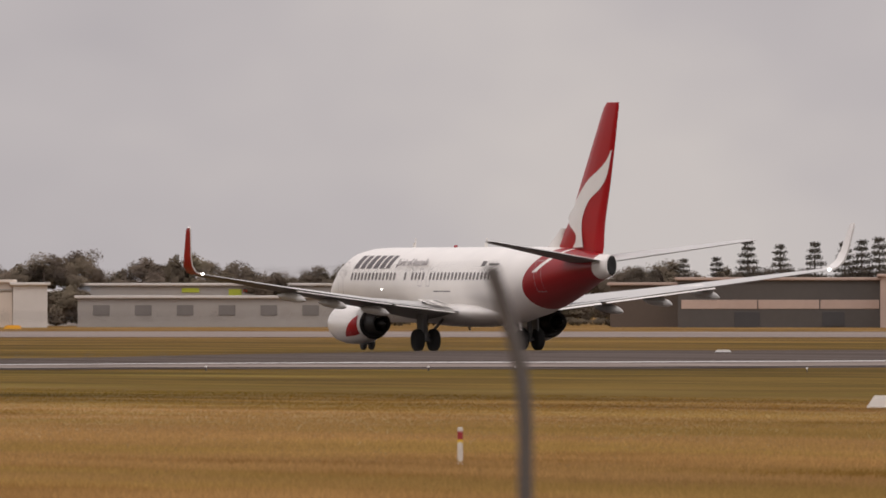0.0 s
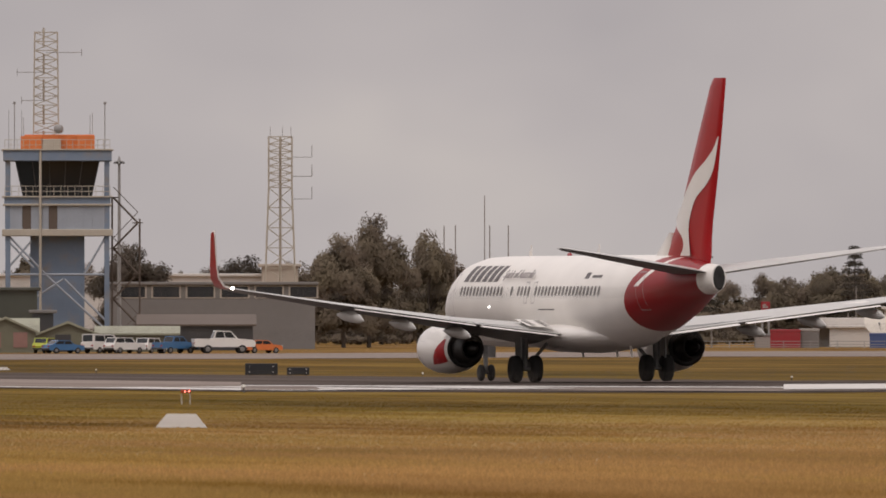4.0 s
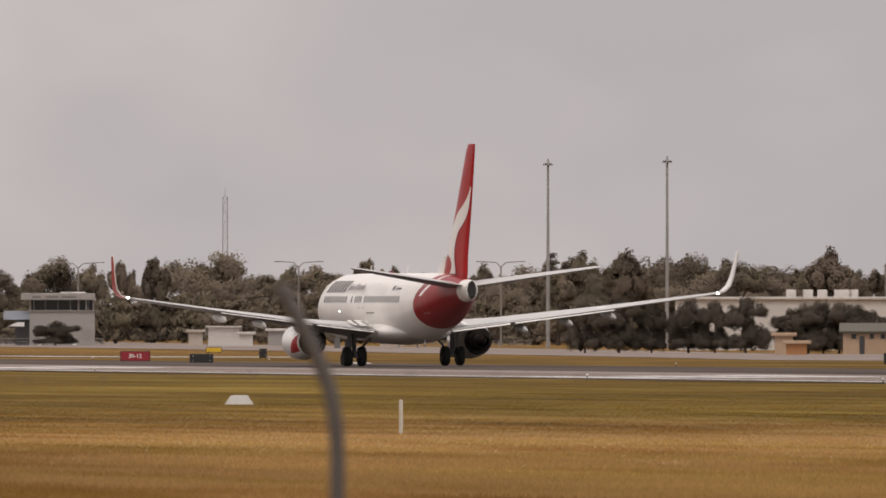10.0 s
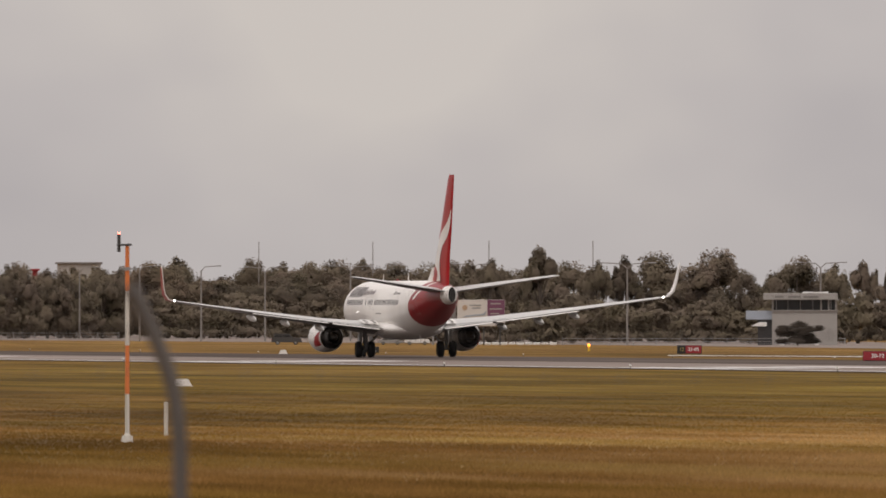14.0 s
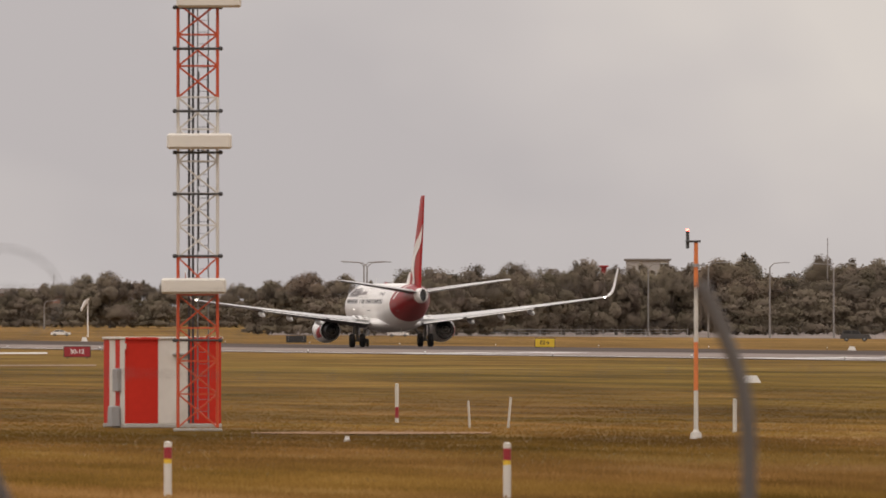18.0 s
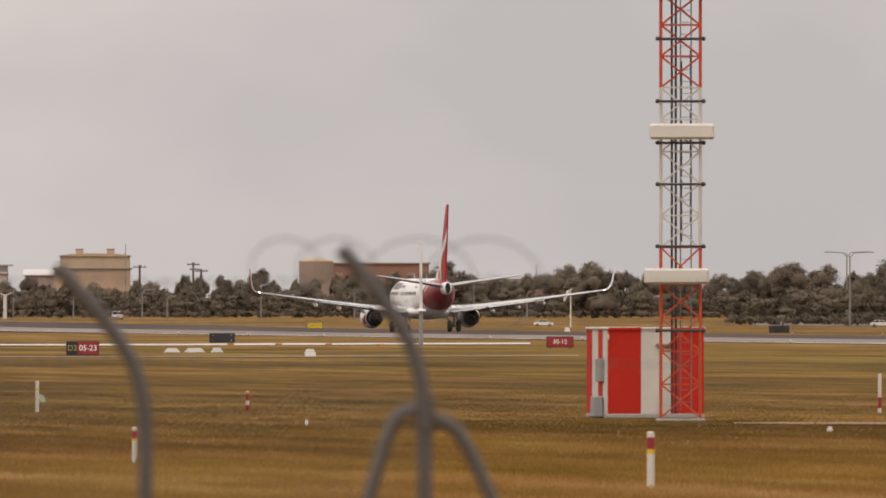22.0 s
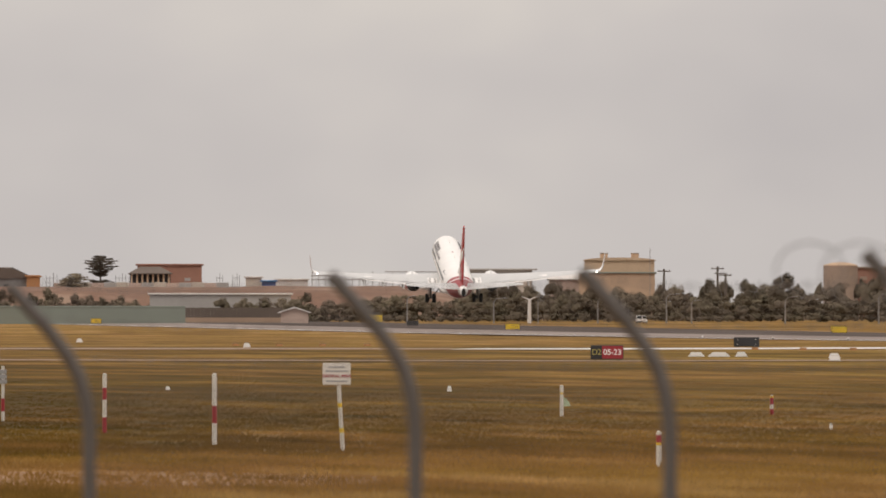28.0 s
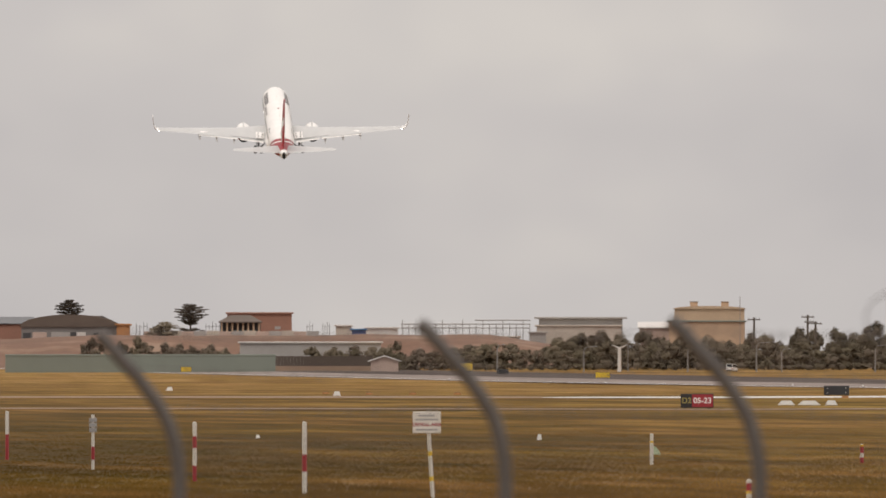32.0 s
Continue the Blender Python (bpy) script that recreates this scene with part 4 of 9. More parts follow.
def sign(az, d, w, h, label, text="", face=SIGNRED, ink=WHITE, legs=0.10, left=None, left_text="", turn=0.0):
    """A guidance sign: a boxed panel on short legs, facing the viewer or, without text, seen from its back."""
    top = thing("guidance_sign", az, d, label, "sign", "guidance signs", turn)
    for x in (-w * 0.36, w * 0.36):
        s = Shape()
        s.box((x, 0, legs / 2), (0.07, 0.07, legs))
        part("leg", s, DARKGREY, top)
    s = Shape()
    s.box((0, 0, legs + h / 2), (w, 0.22, h), bevel=0.02)
    part("housing", s, BLACK, top, "black sign housing")
    x0, x1 = -w / 2 + 0.04, w / 2 - 0.04
    if left is not None:
        s = Shape()
        xm = x0 + (x1 - x0) * 0.34
        s.box(((x0 + xm) / 2, -0.118, legs + h / 2), (xm - x0, 0.02, h - 0.08))
        part("location_panel", s, left, top, "black panel with yellow code")
        if left_text:
            letters("code", left_text, h * 0.56, DULL_YELLOW if left is BLACK else BLACK, top, ((x0 + xm) / 2, -0.136, legs + h / 2), bold=0.008)
        x0 = xm
    if face is not None:
        s = Shape()
        s.box(((x0 + x1) / 2, -0.118, legs + h / 2), (x1 - x0, 0.02, h - 0.08))
        part("panel", s, face, top)
        if text:
            letters("code", text, h * 0.56, ink, top, ((x0 + x1) / 2, -0.136, legs + h / 2), bold=0.008)
    else:
        s = Shape()
        for x in (-w * 0.36, w * 0.36):
            for z in (legs + h * 0.75, legs + h * 0.25):
                s.box((x, -0.12, z), (0.05, 0.03, 0.05))
        part("fastener", s, OFFWHITE, top)
    return top


glide_path_hut()
glide_path_mast()
obstruction_pole()
wind_pole()

BRICK_RED = mat("dull_brick_red_panel", (0.22, 0.075, 0.045), 0.6, vary=0.12, scale=2)
RED_SIGN = "red mandatory runway sign with white numbers on grass"
YEL_SIGN = "yellow taxiway direction sign with black code on grass"
BACK_SIGN = "black rear side of a guidance sign on grass"
sign(7.344, 1295.4, 1.78, 0.72, RED_SIGN, "30-12")
sign(5.954, 1100.3, 1.84, 0.78, RED_SIGN, "05-23", left=BLACK, left_text="D2")
sign(11.331, 1282.5, 1.96, 0.66, RED_SIGN, "30-12")
sign(10.783, 1537.2, 1.93, 0.66, RED_SIGN, "23-05", left=BLACK, left_text="12")
sign(8.706, 1668.1, 1.70, 0.78, YEL_SIGN, "E2\u2192", YELLOW, BLACK)
sign(6.626, 2235.3, 1.61, 0.72, YEL_SIGN, "F4", YELLOW, BLACK)
sign(5.679, 2343.4, 1.75, 0.72, YEL_SIGN, "", YELLOW, BLACK)
sign(4.466, 2736.8, 1.49, 0.70, YEL_SIGN, "T1", YELLOW, BLACK)
sign(6.631, 2184.9, 1.69, 0.72, YEL_SIGN, "", YELLOW, BLACK)
sign(18.188, 1165.8, 1.47, 0.44, YEL_SIGN, "D1 A5", YELLOW, BLACK)
sign(17.853, 1421.3, 0.86, 0.42, YEL_SIGN, "", YELLOW, BLACK)
sign(17.888, 1421.3, 0.76, 0.48, BACK_SIGN, "", None)
sign(17.923, 1421.3, 0.92, 0.40, YEL_SIGN, "", YELLOW, BLACK)
sign(17.921, 1427.0, 1.10, 0.62, "dull red rear sign panel on grass", "", BRICK_RED, WHITE)
sign(11.560, 1598.7, 1.28, 0.42, YEL_SIGN, "", YELLOW, BLACK)
sign(11.524, 1236.7, 1.49, 0.56, BACK_SIGN, "", None)
sign(11.703, 1404.0, 0.56, 0.62, BACK_SIGN, "", None)
sign(13.545, 1201.2, 1.44, 0.68, BACK_SIGN, "", None)
sign(15.679, 947.6, 1.57, 0.55, BACK_SIGN, "", None)
sign(15.786, 947.6, 1.08, 0.36, BACK_SIGN, "", None)
sign(9.845, 1574.5, 1.87, 0.50, BACK_SIGN, "", None)
sign(7.982, 1950.3, 2.02, 0.68, BACK_SIGN, "", None)
sign(6.360, 1455.2, 1.89, 0.70, BACK_SIGN, "", None)
sign(5.388, 2572.5, 1.52, 0.66, BACK_SIGN, "", None)


def cone_marker(az, d, w, h, label="low white trapezoid marker board lying on grass"):
    top = thing("boundary_marker", az, d, label, "marker", "white boundary markers")
    s = Shape()
    s.prism([(-w / 2, 0), (w / 2, 0), (w * 0.30, h), (-w * 0.30, h)], -0.25, 0.25)
    part("body", s, WHITE, top)
    s = Shape()
    s.prism([(-w * 0.30, h), (w * 0.30, h), (w * 0.28, h + 0.03), (-w * 0.28, h + 0.03)], -0.2, 0.2)
    part("ridge", s, OFFWHITE, top)


for args in ((15.446, 520.4, 1.37, 0.34), (11.634, 669.8, 1.00, 0.29), (9.305, 844.2, 0.93, 0.29), (6.616, 1164.5, 0.74, 0.27),
             (6.617, 1100.3, 0.70, 0.29), (6.345, 1202.3, 0.77, 0.26), (6.214, 1202.3, 1.05, 0.24), (6.280, 1202.3, 1.40, 0.24), (5.495, 701.0, 0.18, 0.17),
             (21.177, 524.0, 1.0, 0.3), (14.635, 1064.2, 2.01, 0.22), (14.924, 1064.2, 0.95, 0.14), (4.905, 1482.3, 0.60, 0.30), (4.418, 1700.9, 0.60, 0.30),
             (9.600, 1574.5, 0.72, 0.31), (7.365, 2071.0, 0.69, 0.46), (4.675, 715.6, 0.18, 0.10), (8.130, 456.9, 0.16, 0.10), (6.606, 481.3, 0.10, 0.12), (20.706, 988.2, 1.13, 0.25), (11.975, 1235.0, 2.5, 0.12)):
    cone_marker(*args)


def marker_post(az, d, h, bands, label, lean=0.0, r=0.05):
    """A round grass marker post; bands: (share of its height, material)."""
    top = thing("marker_post", az, d, label, "marker post", "marker posts")
    top.rotation_euler.y = radians(lean)
    z = 0.0
    for share, m in bands:
        s = Shape()
        s.tube((0, 0, z), (0, 0, z + share * h), r, r, 10)
        part("band", s, m, top, "red band" if m in (RED, SIGNRED) else "yellow band" if m is YELLOW else "")
        z += share * h
    s = Shape()
    s.tube((0, 0, z), (0, 0, z + 0.02), r * 0.9, r * 0.5, 10)
    part("cap", s, OFFWHITE, top)
    return top


PLAIN = [(1.0, OFFWHITE)]
NEAR_POST = [(0.62, OFFWHITE), (0.085, YELLOW), (0.21, SIGNRED), (0.085, OFFWHITE)]
STRIPED = "red and white banded marker post standing in grass"
WHITEPOST = "plain white marker post standing in grass"
YPOST = "white marker post with red and yellow bands in grass"
for args in ((19.94, 345.0, 0.66, NEAR_POST, YPOST), (7.608, 317.2, 0.90, NEAR_POST, YPOST, 0.0, 0.064), (8.596, 314.3, 0.90, NEAR_POST, YPOST, 0.0, 0.064), (6.105, 367.5, 0.66, NEAR_POST, YPOST),
             (14.845, 280.8, 0.72, NEAR_POST, YPOST),
             (8.275, 537.3, 1.05, [(0.12, OFFWHITE), (0.28, SIGNRED), (0.6, OFFWHITE)], STRIPED), (6.434, 548.1, 0.52, [(0.3, SIGNRED), (0.25, OFFWHITE), (0.35, SIGNRED), (0.1, YELLOW)], STRIPED),
             (4.491, 467.4, 1.40, [(0.27, SIGNRED), (0.3, OFFWHITE), (0.2, SIGNRED), (0.23, OFFWHITE)], STRIPED), (4.811, 423.5, 1.55, [(0.17, OFFWHITE), (0.15, OFFWHITE), (0.24, SIGNRED), (0.44, OFFWHITE)], STRIPED),
             (3.945, 566.7, 1.38, [(0.25, SIGNRED), (0.28, SIGNRED), (0.47, OFFWHITE)], STRIPED),
             (14.870, 539.4, 0.75, PLAIN, WHITEPOST), (12.105, 503.9, 0.84, PLAIN, WHITEPOST), (9.259, 492.0, 0.83, PLAIN, WHITEPOST)):
    marker_post(*args)
post = marker_post(5.822, 539.6, 0.84, [(0.72, OFFWHITE), (0.06, YELLOW), (0.22, OFFWHITE)], "white marker post with a pale green tag in grass")
s = Shape()
s.prism([(0.05, 0.28), (0.24, 0.28), (0.20, 0.40), (0.10, 0.50), (0.05, 0.50)], -0.03, 0.0)
part("tag", s, mat("pale_green_tag", (0.42, 0.50, 0.34), 0.6, vary=0.1, scale=2), post, "pale green tag")
marker_post(8.487, 510.9, 0.69, PLAIN, "thin leaning white stick in grass", -3, 0.025)
marker_post(8.599, 510.9, 0.79, PLAIN, "thin leaning white stick in grass", 5, 0.03)


def notice_board():
    d = 407.0
    top = thing("notice_board", 5.171, d, "white notice board with red warning on a post", "sign")
    s = Shape()
    s.tube((0.10, 0, 0), (0, 0, 1.56), 0.04, 0.04, 8)
    part("post", s, OFFWHITE, top)
    s = Shape()
    s.box((-0.03, -0.05, 1.61), (0.58, 0.03, 0.45), bevel=0.01)
    part("board", s, OFFWHITE, top)
    letters("warning", "CRITICAL AREA", 0.085, SIGNRED, top, (-0.03, -0.068, 1.565), bold=0.002, depth=0.003)
    s = Shape()
    for z, w in ((1.75, 0.34), (1.67, 0.46), (1.46, 0.44)):
        s.box((-0.03, -0.067, z), (w, 0.004, 0.032))
    part("line_bar", s, GREYPAINT, top)
    for z in (0.92, 0.40):
        s = Shape()
        s.tube((0.10 - 0.064 * z, 0, z), (0.10 - 0.064 * (z + 0.09), 0, z + 0.09), 0.043, 0.043, 8)
        part("band", s, YELLOW, top, "yellow band")


def small_board(az, d, h):
    top = thing("notice_board", az, d, "small grey notice board on a banded post", "sign")
    s = Shape()
    s.tube((0, 0, 0), (0, 0, h), 0.04, 0.04, 8, OFFWHITE)
    part("post", s, OFFWHITE, top)
    s = Shape()
    s.tube((0, 0, h * 0.18), (0, 0, h * 0.42), 0.045, 0.045, 8)
    part("band", s, SIGNRED, top, "red band")
    s = Shape()
    for k in range(3):
        s.box((0, -0.05, h * 0.72 + 0.13 * k), (0.2, 0.03, 0.11), bevel=0.008)
    part("board", s, GREYPAINT, top, "grey slatted board")


notice_board()
small_board(4.195, 516.0, 1.45)


def approach_light(az, d):
    top = thing("slope_indicator_light", az, d, "orange slope indicator unit with two lit red lamps", "airfield light", "slope indicator lights")
    for x in (-0.14, 0.14):
        s = Shape()
        s.tube((x, 0, 0), (x, 0, 0.38), 0.022, 0.022, 6)
        part("leg", s, OFFWHITE, top, "thin pale leg")
    s = Shape()
    s.box((0, 0, 0.44), (0.34, 0.30, 0.12), bevel=0.02)
    case = part("case", s, ORANGERED, top, "faded orange case")
    s = Shape()
    s.box((0.04, -0.156, 0.44), (0.24, 0.014, 0.10))
    part("front_plate", s, DARKGREY, case, "dark front plate")
    for x in (-0.03, 0.11):
        s = Shape()
        s.tube((x, -0.185, 0.44), (x, -0.16, 0.44), 0.026, 0.026, 10)
        part("lamp", s, LAMP_RED, top, "lit red lamp")


for az, d in ((14.037, 616.2), (14.750, 631.2), (15.459, 655.1), (14.750, 638.5)):
    approach_light(az, d)


def edge_light(x, y):
    top = new("runway_edge_light")
    top.matrix_world = pose(x, y, 0.0) @ Matrix.Scale(0.62, 4)
    tagged(top, "small frosted runway edge light on a short stem", "airfield light", "runway edge lights")
    s = Shape()
    s.tube((0, 0, 0), (0, 0, 0.12), 0.09, 0.06, 8)
    s.tube((0, 0, 0.12), (0, 0, 0.37), 0.04, 0.04, 6)
    part("stem", s, DARKGREY, top)
    s = Shape()
    s.tube((0, 0, 0.33), (0, 0, 0.50), 0.125, 0.10, 8)
    part("lens", s, WHITE, top, "pale glass lens")
    return top


base_light = edge_light(204.2, 730)
for k in range(1, 26):
    copy_thing(base_light, pose(204.2, 730 + 60 * k, ground_z(730 + 60 * k) + 0.03) @ Matrix.Scale(0.85, 4))
for k in range(0, 22):
    copy_thing(base_light, pose(263.5, 730 + 60 * k, ground_z(730 + 60 * k) + 0.03) @ Matrix.Scale(0.62, 4))
for az, d in ((18.45, 766), (19.2, 784), (20.1, 780), (20.95, 768)):
    x, y = spot(az, d)
    copy_thing(base_light, pose(x, y, 0) @ Matrix.Scale(0.62, 4))


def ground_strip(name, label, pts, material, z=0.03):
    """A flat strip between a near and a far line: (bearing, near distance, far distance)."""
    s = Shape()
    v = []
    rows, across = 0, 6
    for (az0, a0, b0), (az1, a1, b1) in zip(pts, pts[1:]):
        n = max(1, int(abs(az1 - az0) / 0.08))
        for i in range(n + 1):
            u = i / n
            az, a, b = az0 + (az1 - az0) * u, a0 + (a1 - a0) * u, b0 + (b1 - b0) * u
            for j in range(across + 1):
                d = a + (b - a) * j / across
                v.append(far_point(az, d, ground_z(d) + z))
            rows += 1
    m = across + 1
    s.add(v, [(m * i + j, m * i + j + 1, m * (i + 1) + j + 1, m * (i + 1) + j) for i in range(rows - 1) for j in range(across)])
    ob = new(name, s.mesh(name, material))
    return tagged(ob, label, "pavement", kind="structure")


ground_strip("taxiway", "grey asphalt taxiway beyond the runway", [(23, 1400, 1600), (19, 1410, 1640), (17, 1400, 1600), (15.5, 1320, 1500), (14.5, 1290, 1470), (13.2, 1340, 1580), (12.0, 1650, 2000), (10.3, 2120, 2500), (9.0, 2280, 2700), (7.9, 2400, 2900)], ASPHALT_LIGHT)
ground_strip("concrete_strip", "pale concrete strip across the grass", [(7.257, 1440, 1490), (6.0, 1390, 1440), (5.6, 1395, 1432), (5.503, 1400, 1415)], PAINT_LINE)
ground_strip("concrete_strip", "pale concrete strip beyond the runway", [(10.72, 1490, 1512), (11.3, 1442, 1462), (11.8, 1432, 1452)], PAINT_LINE, 0.04)
TRACK = mat("trodden_earth_track", (0.25, 0.168, 0.11), 0.95, vary=0.25, scale=0.15, fine=0.3)
ground_strip("earth_track", "thin brown earth track across the grass", [(5.503, 1395, 1440), (5.0, 1395, 1450), (3.6, 1405, 1450)], TRACK)
ground_strip("gravel_track", "thin pale track across the grass", [(7.4, 1110, 1135), (6.0, 1085, 1105), (3.6, 1110, 1135)], TRACK)
ground_strip("bare_earth", "patch of bare orange earth by the hut", [(8.55, 484, 489), (8.3, 481, 491), (8.0, 482, 491), (7.85, 485, 489)], mat("bare_earth", (0.26, 0.140, 0.058), 0.95, vary=0.25, scale=0.3))
ground_strip("bare_earth", "patch of bare orange earth in the grass", [(5.3, 330, 345), (4.9, 326, 352), (4.4, 326, 356), (3.8, 330, 350)], bpy.data.materials["bare_earth"])


def ground_marker(az, d):
    """A low two-sided marker wedge in faded orange."""
    top = thing("ground_marker", az, d, "low faded orange marker wedge beside the pale strip", "marker", "ground markers")
    s = Shape()
    s.prism([(-0.28, 0.0), (0.28, 0.0), (0.22, 0.16), (-0.22, 0.16)], -0.2, 0.2)
    part("wedge", s, MARKER_ORANGE, top)
    s = Shape()
    s.box((0, 0, 0.175), (0.5, 0.3, 0.03), bevel=0.01)
    part("cap", s, TRACK, top)


MARKER_ORANGE = mat("faded_orange_plastic", (0.40, 0.20, 0.08), 0.7, vary=0.2, scale=3)
for place in ((4.872, 1548.6), (4.999, 1525.8), (5.126, 1525.8), (5.256, 1525.8), (6.385, 1394.6), (6.525, 1376.1), (6.671, 1376.1), (6.821, 1358.1)):
    ground_marker(*place)


# ------------------------------------------------------------------ trees
def leaf_material(name, color, green, vary):
    """Thin leaves that let part of the light through; trees and patches differ between two tints."""
    m, n, l, b = shader(name)
    geo = n.new("ShaderNodeNewGeometry")
    info = n.new("ShaderNodeObjectInfo")
    a = n.new("ShaderNodeMapRange")
    a.inputs[3].default_value, a.inputs[4].default_value = 1 - vary, 1 + vary
    l.new(geo.outputs["Random Per Island"], a.inputs[0])
    c = n.new("ShaderNodeMapRange")
    c.inputs[3].default_value, c.inputs[4].default_value = 0.72, 1.22
    l.new(info.outputs["Random"], c.inputs[0])
    mul = n.new("ShaderNodeMath")
    mul.operation = "MULTIPLY"
    l.new(a.outputs[0], mul.inputs[0])
    l.new(c.outputs[0], mul.inputs[1])
    patch = n.new("ShaderNodeTexNoise")
    patch.inputs["Scale"].default_value = 0.13
    patch.inputs["Detail"].default_value = 3
    l.new(geo.outputs["Position"], patch.inputs["Vector"])
    pick = n.new("ShaderNodeMapRange")
    pick.inputs[1].default_value, pick.inputs[2].default_value = 0.38, 0.66
    l.new(patch.outputs[0], pick.inputs[0])
    tint = n.new("ShaderNodeMix")
    tint.data_type = "RGBA"
    tint.inputs[6].default_value = (*color, 1)
    tint.inputs[7].default_value = (*green, 1)
    l.new(pick.outputs[0], tint.inputs[0])
    sc = n.new("ShaderNodeVectorMath")
    sc.operation = "SCALE"
    l.new(tint.outputs[2], sc.inputs[0])
    l.new(mul.outputs[0], sc.inputs[3])
    l.new(sc.outputs[0], b.inputs["Base Color"])
    b.inputs["Roughness"].default_value = 0.8
    b.inputs["Specular IOR Level"].default_value = 0.1
    tr = n.new("ShaderNodeBsdfTranslucent")
    l.new(sc.outputs[0], tr.inputs[0])
    mix = n.new("ShaderNodeMixShader")
    mix.inputs[0].default_value = 0.30
    l.new(b.outputs[0], mix.inputs[1])
    l.new(tr.outputs[0], mix.inputs[2])
    out = [q for q in n if q.type == "OUTPUT_MATERIAL"][0]
    l.new(mix.outputs[0], out.inputs[0])
    return m


LEAF = leaf_material("olive_foliage", (0.208, 0.162, 0.124), (0.214, 0.176, 0.118), 0.08)
LEAF_DARK = leaf_material("dark_foliage", (0.112, 0.090, 0.072), (0.116, 0.096, 0.072), 0.08)
LEAF_RUST = leaf_material("rusty_foliage", (0.180, 0.130, 0.096), (0.170, 0.136, 0.090), 0.10)
LEAF_SCRUB = leaf_material("olive_scrub", (0.185, 0.146, 0.110), (0.182, 0.150, 0.100), 0.10)
LEAF_PINE = leaf_material("grey_pine_foliage", (0.098, 0.086, 0.074), (0.104, 0.094, 0.074), 0.10)
BARK = mat("grey_brown_bark", (0.12, 0.095, 0.075), 0.9, vary=0.3, scale=2, bump=0.4)
rng = np.random.default_rng(7)


def leaves(shape, centres, radii, count, size):
    """Leaf sprays that fill small flat clumps."""
    for c, r in zip(centres, radii):
        k = max(12, int(count * (r[0] * r[2]) ** 0.8))
        d = rng.normal(size=(k, 3))
        d /= np.linalg.norm(d, axis=1)[:, None]
        spray(shape, np.array(c) + d * np.array(r) * (1.08 * rng.random((k, 1)) ** 0.55), d * 0.25 + rng.normal(size=(k, 3)) * 0.6, size)


def spray(shape, q, nv, size):
    """Small pointed leaf quads at q that face nv."""
    k = len(q)
    nv = nv / np.linalg.norm(nv, axis=1)[:, None]
    t = np.cross(nv, rng.normal(size=(k, 3)))
    t /= np.linalg.norm(t, axis=1)[:, None]
    w = np.cross(nv, t)
    s = size * (0.5 + rng.random((k, 1)))
    p = np.stack([q + t * s, q + w * s * 0.7, q - t * s, q - w * s * 0.7], 1).reshape(-1, 3)
    n0 = len(shape.v)
    shape.v += [tuple(v) for v in p.tolist()]
    shape.f += [[n0 + 4 * i, n0 + 4 * i + 1, n0 + 4 * i + 2, n0 + 4 * i + 3] for i in range(k)]
    shape.mi += [0] * k
    shape.smooth += [False] * k


def heads_of(g, count, spread, low):
    """The rounded heads that make up an uneven crown for a tree of height 1: middle and half sizes."""
    out = [((0.05 * spread * g.normal(), 0.0, 0.77), (spread * 0.40, spread * 0.40, 0.225))]
    for j in range(count):
        a = 2 * pi * (j + 0.7 * g.random()) / count
        u = spread * (0.40 + 0.30 * g.random())
        rz = 0.13 + 0.10 * g.random()
        z = low + rz + (0.90 - low - 2 * rz) * g.random() ** 0.8
        rx = spread * (0.27 + 0.16 * g.random())
        out.append(((u * cos(a), u * sin(a), z), (rx, rx, rz)))
    for j in range(4):  # low skirts
        a = 2 * pi * (j + 0.5 * g.random()) / 4
        out.append(((spread * 0.5 * cos(a), spread * 0.5 * sin(a), low + 0.16), (spread * 0.40, spread * 0.40, 0.17)))
    return out


